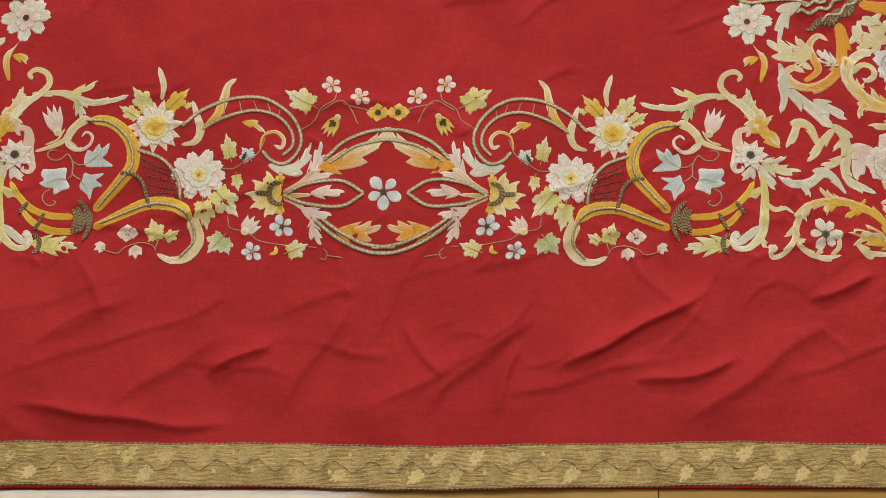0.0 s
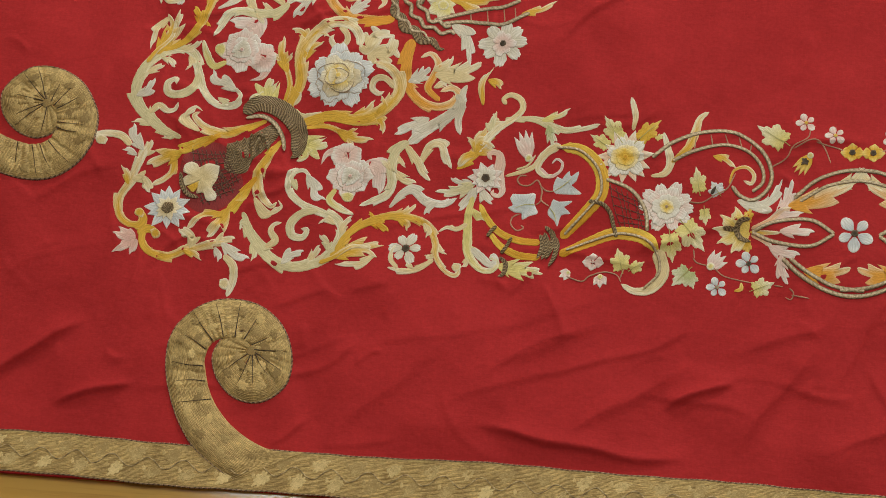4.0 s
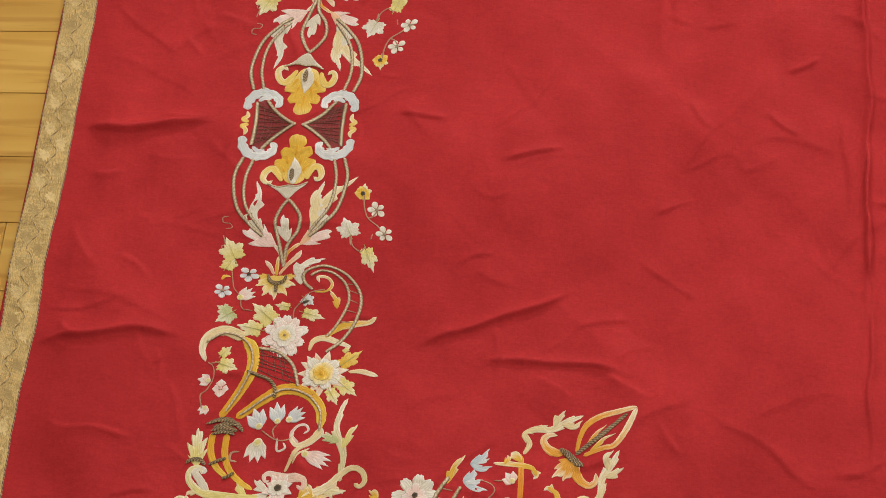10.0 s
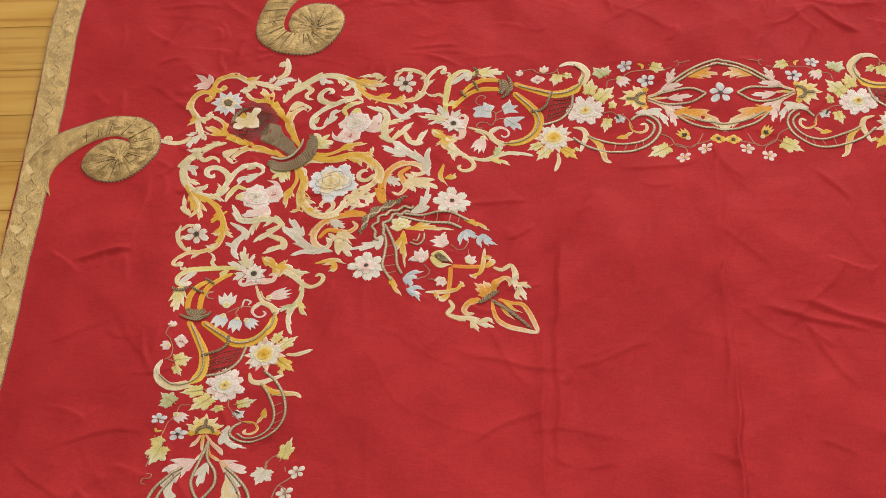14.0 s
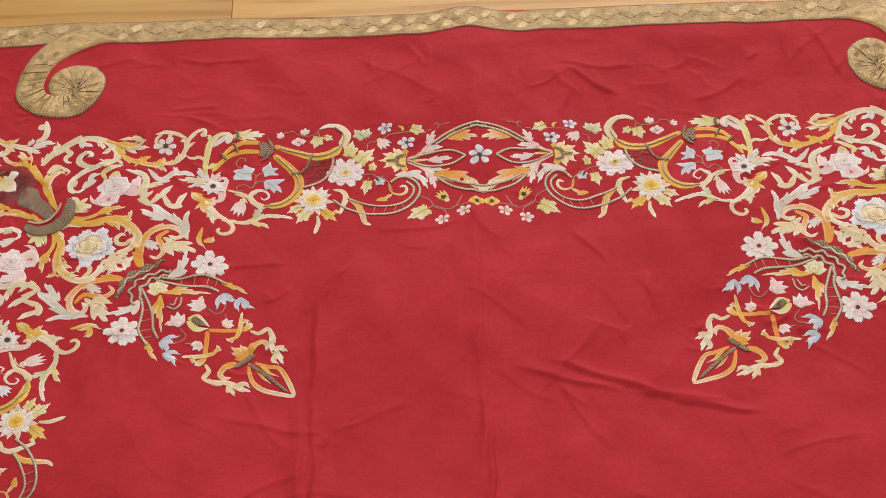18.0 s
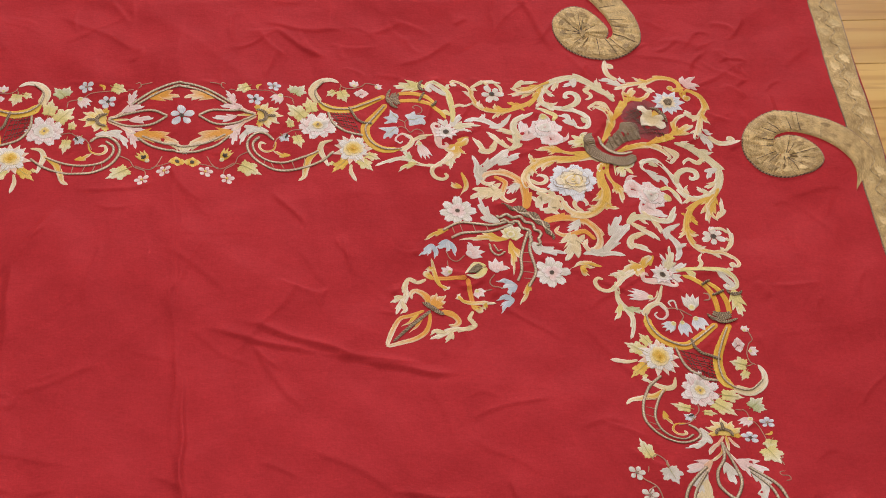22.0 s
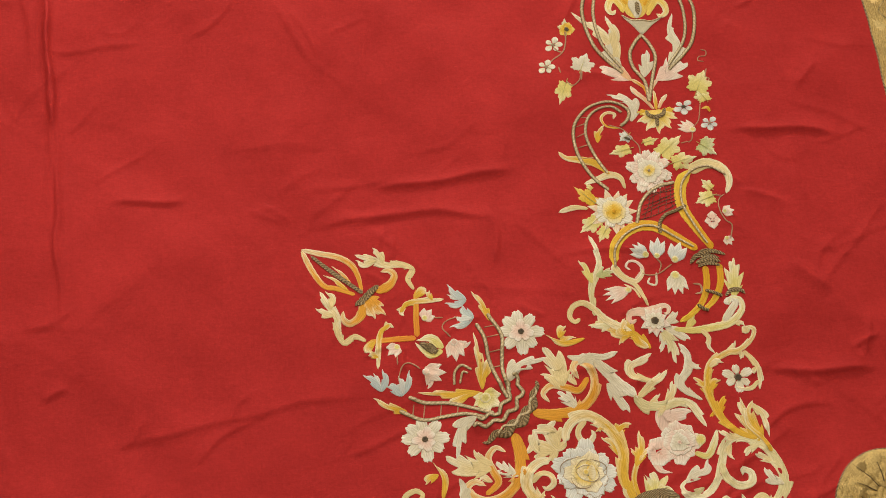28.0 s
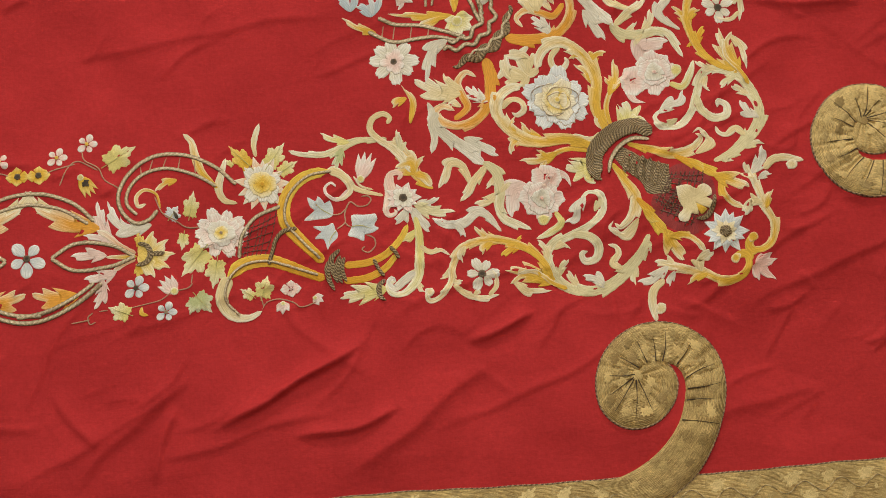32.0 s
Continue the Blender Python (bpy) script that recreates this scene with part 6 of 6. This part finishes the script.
stem("tendril", "stem", "4", (51.80, 14.57, 51.65, 13.75), (0.16, 0.11), high=0.05)
stem("tendril", "stem", "4", (54.17, 14.37, 54.03, 15.59), (0.16, 0.11), high=0.05)
bud("blue_white", "4", (60.61, 36.25), (61.59, 34.16), 2.26, petals=3)
bud("blue_white", "4", (58.93, 35.67), (59.41, 33.43), 1.91, petals=3)
bud("blue_white", "4", (58.01, 35.38), (56.47, 34.18), 2.14, petals=4)
bud("white", "4", (60.44, 37.49), (60.48, 39.97), 2.96, petals=4)
stem("tendril", "stem", "4", (60.35, 36.49, 58.86, 37.42, 57.72, 37.49, 57.10, 37.09), (0.15, 0.11), high=0.05)
stem("tendril", "stem", "4", (58.86, 35.79, 59.23, 36.44, 58.88, 37.29), (0.15, 0.11), high=0.05)
stem("curl", "white", "4", (58.60, 37.28, 58.36, 38.63, 57.61, 38.35, 57.91, 37.74), (0.18, 0.24, 0.24, 0.18))
stem("curl", "stem", "4", (62.06, 38.81, 62.82, 38.97, 62.83, 39.72, 62.12, 39.93), (0.18, 0.24, 0.18))
acanthus("cream", "4", (58.07, 14.22, 57.72, 11.20, 56.07, 9.08, 53.81, 6.93), 1.67, 3)
acanthus("cream", "4", (58.00, 11.90, 58.13, 9.83, 57.40, 7.86), 1.29, 1)
ivy("leaf", "4", (66.08, 18.03), (67.32, 15.09), wide=0.9, lift=0.03)
blob("yellow", "4", (61.15, 1.32, 60.25, 1.67, 59.96, 2.60, 60.27, 3.11, 59.48, 3.02, 59.19, 3.95, 59.68, 4.53, 58.80, 4.73, 58.82, 5.65, 59.38, 6.02, 59.83, 7.36, 60.74, 7.87, 61.76, 7.47, 62.52, 6.21, 63.16, 5.51, 63.20, 4.65, 62.49, 4.50, 62.78, 3.57, 62.36, 2.99, 61.81, 3.06, 61.99, 2.05, 61.63, 1.47), name='lily')
stem("lily_curl", "lemon", "4", (59.48, 7.29, 59.18, 6.22, 58.70, 5.58, 58.12, 5.93, 57.89, 6.84, 58.26, 7.34, 58.73, 6.92), (0.39, 0.66, 0.85, 0.85, 0.79, 0.59, 0.33), lift=0.05)
stem("lily_curl", "lemon", "4", (62.11, 7.54, 62.73, 6.49, 63.36, 5.80, 64.02, 6.38, 64.15, 7.30, 63.60, 7.78, 63.10, 7.42), (0.39, 0.66, 0.86, 0.86, 0.79, 0.59, 0.33), lift=0.05)
stem("lily_shading", "bright", "4", (60.94, 4.19, 61.01, 3.04, 61.09, 1.89), (0.40, 0.33, 0.07), lift=0.05, high=0.03)
stem("lily_shading", "bright", "4", (60.44, 5.25, 60.18, 4.43, 59.91, 3.60), (0.40, 0.33, 0.07), lift=0.05, high=0.03)
stem("lily_shading", "bright", "4", (61.66, 5.27, 61.94, 4.46, 62.23, 3.64), (0.40, 0.33, 0.07), lift=0.05, high=0.03)
stem("lily_shading", "bright", "4", (60.09, 6.17, 59.73, 5.67, 59.36, 5.16), (0.40, 0.33, 0.07), lift=0.05, high=0.03)
stem("lily_shading", "bright", "4", (61.90, 6.34, 62.27, 5.78, 62.64, 5.22), (0.40, 0.33, 0.07), lift=0.05, high=0.03)
blob("white", "4", (61.09, 4.41, 60.44, 5.32, 60.14, 6.31, 60.50, 7.37, 60.85, 7.94, 61.40, 7.39, 61.64, 6.48, 61.39, 5.48), lift=0.1, name='lily_leaf')
stem("lily_heart", "metal", "4", (61.16, 5.90, 61.07, 7.60), (0.53, 0.59), lift=0.17)
stem("cloud", "blue_white", "v", (66.88, 1.84, 66.93, 2.85, 66.37, 3.85, 65.45, 4.33, 64.61, 4.18, 63.92, 3.81, 63.54, 2.94, 63.98, 2.37), (0.73, 1.07, 0.87, 1.27, 1.00, 1.40, 1.00, 1.40, 1.00, 1.34, 0.93, 1.20, 0.80, 0.87, 0.53), tip='round', lift=0.03)
stem("cloud", "blue_white", "v", (65.85, 3.12, 65.17, 3.61, 64.46, 3.38), (0.40, 0.60, 0.40), lift=0.02)
# darker red patch between this net and the silk
blob("darkened_silk", "v", (65.88, 0.00, 61.55, 0.01, 62.78, 1.05, 63.77, 2.08, 64.85, 3.25, 65.88, 2.90, 65.93, 1.53), name='net_ground', high=0.02)
net("v", (65.76, -0.00), (61.81, -0.06), (63.78, 1.93), (65.76, 2.83), 6, 5, width=0.06, lift=0.03)
cord("v", (61.45, -0.13, 62.80, 0.90, 64.01, 2.08, 64.90, 3.32), 0.54)
cord("v", (65.85, -1.24, 65.81, 0.07, 65.87, 1.53, 65.99, 2.98), 0.54)
stem("flame_leaf", "lemon", "v", (66.54, 0.16, 67.18, 0.46, 66.74, 1.03, 66.90, 1.69), (0.54, 0.61, 0.54, 0.20))


# ---- the needlework laid out on the cloth ----


def lay(name, tone, shape, parent, sx, sy, swap, mid, lift, label=""):
    places, heights, faces, ways, shade = shape
    a, b = places[:, 0], places[:, 1]
    if mid:
        a = 2 * BORDER_MID - a
    if swap:
        a, b = over_axis(a, b)
    x, y = laid(sx * a / 100, sy * b / 100)
    z = lie(x, y) + (heights + lift) / 100
    odd = (sx < 0) != (sy < 0)
    odd = odd != bool(swap) != bool(mid)
    me = bpy.data.meshes.new(name)
    f = [tuple(q) for q in (faces if odd else [q[::-1] for q in faces])]
    me.from_pydata(np.stack([x, y, z], 1).tolist(), [], f)
    me.materials.append(TONES[tone])
    me.polygons.foreach_set("use_smooth", [True] * len(me.polygons))
    me.attributes.new("grade", "FLOAT", "POINT").data.foreach_set("value", np.asarray(shade, np.float32))
    me.attributes.new("thread", "FLOAT_VECTOR", "POINT").data.foreach_set("vector", np.asarray(ways, np.float32).ravel())
    ob = new(name, me)
    ob.parent = parent
    return tagged(ob, label)


CORNERS = [(sx, sy) for sx in (-1, 1) for sy in (-1, 1)]
WAYS = {
    "8": [(sx, sy, swap, 0) for sx, sy in CORNERS for swap in (0, 1)],
    "4": [(sx, sy, 0, 0) for sx, sy in CORNERS],
    "2": [(1, -1, 0, 0), (1, 1, 0, 0)],
    "v": [(sx, sy, 0, mid) for sx, sy in CORNERS for mid in (0, 1)],
    "w": [(1, 1, 0, 0), (-1, 1, 0, 0)],
}
for count, (name, tone, shape, sym, lift, subs, label) in enumerate(PIECES):
    for sx, sy, swap, mid in WAYS[sym]:
        rise = lift + 0.006 * (count % 5)
        whole = lay(name, tone, shape, cover, sx, sy, swap, mid, rise, label)
        for sub_name, sub_tone, sub_shape, sub_lift in subs:
            lay(sub_name, sub_tone, sub_shape, whole, sx, sy, swap, mid, rise + sub_lift)


# ---- gold braid: four edge bands and eight pleated scrolls ----


def braid_cloth(name, low, high, rough, ribs=True):
    m, tree, shader = nodes_of(name, rough, 0.1)
    shader.inputs["Specular IOR Level"].default_value = 0.3
    way = tree.nodes.new("ShaderNodeAttribute")
    way.attribute_name = "thread"
    info = tree.nodes.new("ShaderNodeObjectInfo").outputs["Random"]
    warp = noise_of(tree, scaled(tree, way.outputs["Vector"], (1.2, 13, 1)), 1.0, 3.0, 0.6)
    spark = noise_of(tree, scaled(tree, way.outputs["Vector"], (5, 9, 1)), 1.0, 3.0, 0.7)
    worn = noise_of(tree, way.outputs["Vector"], 0.55, 3.0)
    lit = math_node(tree, "MULTIPLY_ADD", spark, 0.5, math_node(tree, "MULTIPLY", warp, 0.6))
    lit = math_node(tree, "ADD", lit, math_node(tree, "MULTIPLY_ADD", worn, 0.4, -0.25))
    lit = math_node(tree, "ADD", lit, math_node(tree, "MULTIPLY_ADD", info, 0.08 if ribs else 0.3, -0.04 if ribs else -0.15))
    split = tree.nodes.new("ShaderNodeSeparateXYZ")
    tree.links.new(way.outputs["Vector"], split.inputs[0])
    if ribs:
        rib = math_node(tree, "SINE", math_node(tree, "MULTIPLY_ADD", warp, 2.5, math_node(tree, "MULTIPLY", split.outputs[1], 55.0)))
        lit = math_node(tree, "MULTIPLY_ADD", rib, 0.03, lit)
        warp = math_node(tree, "MULTIPLY_ADD", rib, 0.15, warp)
    tree.links.new(ramp_of(tree, lit, ((0.36, low), (0.66, high))), shader.inputs["Base Color"])
    bumped(tree, shader, math_node(tree, "ADD", warp, math_node(tree, "MULTIPLY", spark, 0.5)), 0.7 if ribs else 0.4, 0.0009)
    return m


TONES["braid"] = braid_cloth("woven_gold_braid", (0.30, 0.195, 0.064), (0.80, 0.58, 0.225), 0.55)
TONES["braid_scroll"] = braid_cloth("pleated_gold_braid", (0.29, 0.188, 0.062), (0.84, 0.61, 0.24), 0.55)
TONES["braid_leaf"] = braid_cloth("bright_gold_leaf", (0.42, 0.29, 0.105), (0.82, 0.64, 0.29), 0.6, False)
TONES["braid_dull"] = braid_cloth("dull_gold_leaf", (0.28, 0.185, 0.062), (0.74, 0.54, 0.215), 0.6, False)
TONES["braid_line"] = gold_thread("braid_vine_line", (0.22, 0.15, 0.06), (0.66, 0.52, 0.27), 3.0)
TONES["picot"] = gold_thread("picot_edging", (0.10, 0.055, 0.03), (0.50, 0.35, 0.2), 6.0)
# near-black colour for the shade inside the scrolls' pleats
TONES["fold_shade"] = thread("dark_fold_shade", (0.05, 0.03, 0.015), (0.09, 0.055, 0.03))


def put(name, tone, places, heights, faces, ways, parent, label=""):
    x, y = places[:, 0] / 100, places[:, 1] / 100
    z = lie(x, y) + heights / 100
    me = bpy.data.meshes.new(name)
    me.from_pydata(np.stack([x, y, z], 1).tolist(), [], [tuple(q) for q in faces])
    me.materials.append(TONES[tone])
    me.polygons.foreach_set("use_smooth", [True] * len(me.polygons))
    me.attributes.new("grade", "FLOAT", "POINT").data.foreach_set("value", np.full(len(x), 0.5, np.float32))
    me.attributes.new("thread", "FLOAT_VECTOR", "POINT").data.foreach_set("vector", np.asarray(ways, np.float32).ravel())
    ob = new(name, me)
    ob.parent = parent
    return tagged(ob, label)


def grid_faces(rows, n):
    at = np.arange(rows * n).reshape(rows, n)
    return np.stack([at[:-1, :-1], at[1:, :-1], at[1:, 1:], at[:-1, 1:]], -1).reshape(-1, 4)


def picot(line, way, gone, parent):
    """A row of small looped points along one edge."""
    side = np.stack([-way[:, 1], way[:, 0]], 1)
    tooth = 0.09 * np.where(np.arange(len(line)) % 2 == 0, 1.0, 0.15)
    rows = [line + side * 0.09, line, line - side * tooth[:, None]]
    heights = np.concatenate([np.full(len(line), 0.1), np.full(len(line), 0.15), np.full(len(line), -0.02)])
    ways = np.vstack([np.stack([gone, 0 * gone + k * 0.1, 0 * gone], 1) for k in range(3)])
    put("picot_edge", "picot", np.vstack(rows), heights, grid_faces(3, len(line)), ways, parent)


def sway(s, seed):
    """The unevenness of a hand-sewn edge, in centimetres."""
    return 0.12 * np.sin(0.11 * s + seed) + 0.07 * np.sin(0.31 * s + 2 * seed) + 0.03 * np.sin(1.3 * s + seed)


def braid_leaf_shape(at, way, side, size, turn):
    d = way * math.cos(turn) + side * math.sin(turn)
    e = side * math.cos(turn) - way * math.sin(turn)
    out = []
    for a in np.linspace(-np.pi, np.pi, 27, endpoint=False):
        r = size * (0.86 + 0.17 * math.cos(9 * a)) * (1 - 0.35 * (abs(a) > 2.7)) * (1 + 0.3 * math.exp(-(a * a) / 0.1))
        out.append(at + d * r * math.cos(a) + e * r * 0.62 * math.sin(a))
    return fan(out, at, 0.045, rings=(0.5, 1.0), dome=(0.1, 1.0, 0.25))


def band(x0, y0, x1, y1, seed, bump):
    """One straight braid band; its outer edge lies on the right of its run."""
    start, end = np.array([x0, y0]) * 100, np.array([x1, y1]) * 100
    long = np.linalg.norm(end - start)
    way = (end - start) / long
    side = np.array([-way[1], way[0]])
    s = np.arange(0, long + 0.4, 0.4)
    s[-1] = long
    edge = sway(s, seed) + sum(h * np.exp(-(((s - c) / w) ** 2)) for c, h, w in bump)
    wide = BAND * 100
    rows, heights, ways = [], [], []
    for f, h in ((-0.01, -0.1), (0.0, 0.08), (0.06, 0.1), (0.5, 0.1), (0.94, 0.1), (1.0, 0.08), (1.01, -0.1)):
        rows.append(start + way * s[:, None] + side * (0.08 + f * wide + edge)[:, None])
        heights.append(np.full(len(s), h))
        ways.append(np.stack([s, 0 * s + f * wide, 0 * s], 1))
    ob = put("braid_band", "braid", np.vstack(rows), np.concatenate(heights), grid_faces(7, len(s)), np.vstack(ways), cover, "woven tarnished gold braid with a leafy vine")
    fine = np.arange(0, long, 0.11)
    off = sway(fine, seed) + sum(h * np.exp(-(((fine - c) / w) ** 2)) for c, h, w in bump)
    low = start + way * fine[:, None] + side * (0.08 + off)[:, None]
    ahead = np.tile(way, (len(fine), 1))
    picot(low, ahead, fine, ob)
    picot((low + side * wide)[::-1], -ahead[::-1], fine, ob)
    t = np.arange(0, long, 0.25)
    off = np.interp(t, fine, off)
    vine = start + way * t[:, None] + side * (0.08 + off + wide * (0.5 + 0.13 * np.sin(2 * np.pi * t / 3.4 + seed)))[:, None]
    half = np.full(len(t), 0.05)
    v, h, f, u, _ = strip(vine, np.gradient(vine, axis=0) / (np.linalg.norm(np.gradient(vine, axis=0), axis=1)[:, None]), t, half, half, 0.06)
    put("vine_line", "braid_line", v, h + 0.1, f, u, ob)
    own = random.Random(seed)
    for k in range(int(long / 1.7)):
        at_s = (k + 0.5) * 1.7 + own.uniform(-0.06, 0.06)
        across = wide * (0.70 if np.sin(2 * np.pi * at_s / 3.4 + seed) < 0 else 0.30)
        at = start + way * at_s + side * (0.08 + np.interp(at_s, fine, off if len(off) == len(fine) else np.interp(fine, t, off)) + across)
        v, h, f, u, _ = braid_leaf_shape(at, way, side, own.uniform(0.85, 1.05), own.uniform(0.4, 0.8) if across > wide / 2 else own.uniform(-2.7, -2.2))
        put("woven_leaf", "braid_leaf", v, h + 0.09, f, u, ob)
        small = at - way * 0.85 + side * 0.25
        v, h, f, u, _ = braid_leaf_shape(small, side, -way, 0.3, 0.2)
        put("woven_bud", "braid_leaf", v, h + 0.09, f, u, ob)
    return ob


IN = BAND + 0.0025
band(-HALF_X, SOUTH, HALF_X, SOUTH, 1.0, [(97.5, -0.18, 7)])
band(HALF_X - 0.0115, NORTH, -HALF_X, NORTH, 2.0, [(90, -1.0, 3.2), (84, 0.5, 4)])
band(HALF_X, SOUTH + IN, HALF_X, NORTH - IN, 3.0, [(60, 0.3, 9), (187, 1.3, 30)])
band(-HALF_X, NORTH - IN, -HALF_X, SOUTH + IN, 4.0, [(118, 0.4, 5)])

# a scroll of pleated braid, as (across, along) pairs down its outer and its inner edge, in centimetres
SCROLL_OUTER = (52.99, 96.47, 54.99, 95.45, 57.62, 93.32, 59.72, 89.91, 60.83, 86.17, 60.56, 83.02, 58.68, 80.77, 55.94, 79.70, 52.99, 79.98, 50.48, 81.74, 49.17, 84.32, 49.19, 86.97, 50.42, 88.65, 52.18, 89.31, 54.24, 88.84, 55.88, 87.27, 56.53, 85.40, 56.15, 83.98, 55.26, 83.05, 53.96, 82.64)
SCROLL_INNER = (46.81, 93.48, 50.16, 93.44, 53.57, 91.78, 55.95, 89.24, 57.04, 86.40, 57.06, 84.80, 56.40, 83.78, 55.18, 83.48, 54.02, 83.50, 53.22, 83.87, 52.82, 84.37, 52.68, 84.58, 52.66, 84.68, 52.77, 84.69, 52.87, 84.70, 52.99, 84.60, 52.96, 84.49, 52.91, 84.49, 52.86, 84.43, 52.82, 84.37)


# how far some scrolls are sewn off their true place, in centimetres
SEWN_OFF = {(-1, -1, True): -1.2, (-1, 1, True): -0.7, (1, 1, False): -0.7}


def scroll(sx, sy, swap, seed):
    outer, gone, _ = curve_through(SCROLL_OUTER, 0.2)
    n = len(outer)
    pick = np.array(SCROLL_INNER).reshape(-1, 2)
    marks = np.array(SCROLL_OUTER).reshape(-1, 2)
    where = np.array([np.argmin(((outer - m) ** 2).sum(1)) for m in marks], float)
    where[0], where[-1] = 0, n - 1
    where = np.maximum.accumulate(where)
    inner_line, _, _ = curve_through(pick.ravel(), 0.05)
    knots = np.array([np.argmin(((inner_line - m) ** 2).sum(1)) for m in pick], float)
    knots = np.maximum.accumulate(knots)
    inner = inner_line[np.clip(np.interp(np.arange(n), where, knots).astype(int), 0, len(inner_line) - 1)]
    over = (0.20 - 0.12 * gone / gone[-1]) * np.clip((gone + 1.5) / 7, 0.1, 1)
    pleat = np.abs(np.sin(np.pi * (gone / 1.5 + 0.5 * np.sin(0.55 * gone + seed) + 0.2 * np.sin(1.9 * gone))))
    fold = 0.2 * (1 - pleat) ** 2 * np.clip((gone - 9) / 4, 0, 1)
    rows, heights, ways = [], [], []
    for f, h in ((0.0, -0.5), (0.02, 0.9), (0.3, 1.0), (0.6, 1.0), (0.85, 1.0), (0.98, 0.9), (1.0, -0.5)):
        rows.append(outer + (inner - outer) * f)
        heights.append((over + 0.06) * h + (0.06 - fold) * (f not in (0.0, 1.0)) * (0.35 + f))
        ways.append(np.stack([gone * 1.0, np.full(n, f * 3.6), np.zeros(n)], 1))
    places = np.vstack(rows)

    middle = over_axis(*places.mean(0)) if swap else tuple(places.mean(0))
    outer_row = middle[1] > middle[0] + AXIS_SHIFT

    def moved(p):
        a, b = p[:, 0], p[:, 1]
        if swap:
            a, b = over_axis(a, b)
        return np.stack([sx * a + SEWN_OFF.get((sx, sy, outer_row), 0.0), sy * b], 1)

    flip = (sx < 0) != (sy < 0) != bool(swap)
    faces = grid_faces(7, n)
    ob = put("braid_scroll", "braid_scroll", moved(places), np.concatenate(heights), faces if flip else faces[:, ::-1], np.vstack(ways), cover, "pleated gold braid wound into a spiral")
    fine, far, way = curve_through(SCROLL_OUTER, 0.11)
    side = np.stack([-way[:, 1], way[:, 0]], 1)
    tooth = 0.09 * np.where(np.arange(len(fine)) % 2 == 0, 1.0, 0.15)
    sign = np.sign(((fine - np.interp(far, gone, inner[:, 0])[:, None] * [1, 0] - np.interp(far, gone, inner[:, 1])[:, None] * [0, 1]) * side).sum(1))
    out = side * sign[:, None]
    lift = (0.24 - 0.12 * far / far[-1]) * np.clip((far + 1.5) / 7, 0.3, 1)
    edge = np.vstack([fine - out * 0.08, fine, fine + out * tooth[:, None]])
    high = np.concatenate([lift, lift + 0.05, lift * 0 - 0.02])
    put("picot_edge", "picot", moved(edge), high, grid_faces(3, len(fine)), np.vstack([np.stack([far, 0 * far + 0.1 * k, 0 * far], 1) for k in range(3)]), ob)
    own = random.Random(seed)
    k = 0
    while k * 1.3 + 2 < gone[-1] - 5:
        at_s = k * 1.3 + 2
        i = int(np.searchsorted(gone, at_s))
        f = 0.3 if k % 2 else 0.66
        at = outer[i] + (inner[i] - outer[i]) * f
        w = (outer[i + 1] - outer[i - 1]) / np.linalg.norm(outer[i + 1] - outer[i - 1])
        v, h, fc, u, _ = braid_leaf_shape(at, w, np.array([-w[1], w[0]]), own.uniform(0.6, 0.8), own.uniform(-0.8, 0.8))
        put("woven_leaf", "braid_dull", moved(v), h + 0.11 + over[i], fc, u, ob)
        k += 1
    # thin dark strips drawn as the shade in the pleats' folds
    for k in range(14 + int(seed) % 3):
        i = int(n * (0.20 + 0.77 * k / 16 + own.uniform(-0.015, 0.015)))
        i = min(i, n - 2)
        a, b = inner[i] + (outer[i] - inner[i]) * 0.04, inner[i] + (outer[i] - inner[i]) * own.uniform(0.55, 0.95)
        line, g, w = curve_through([*a, *((a + b) / 2 + own.uniform(-0.1, 0.1)), *b], 0.2)
        half = np.linspace(0.05, 0.015, len(line))
        v, h, fc, u, _ = strip(line, w, g, half, half, 0.03)
        put("pleat_fold", "fold_shade", moved(v), h + over[i] + 0.13, fc, u, ob)
    heart = np.array([52.86, 84.48])
    knob = [heart + 0.55 * np.array([math.cos(a) * (1 + 0.15 * math.sin(3 * a)), math.sin(a)]) for a in np.linspace(0, 2 * np.pi, 16, endpoint=False)]
    v, h, fc, u, _ = fan(knob, heart, 0.12)
    put("coil_end", "braid_dull", moved(v), h + over[-1] + 0.06, fc, u, ob)
    return ob


for count, (sx, sy) in enumerate(CORNERS):
    scroll(sx, sy, 0, count + 1.0)
    scroll(sx, sy, 1, count + 5.0)
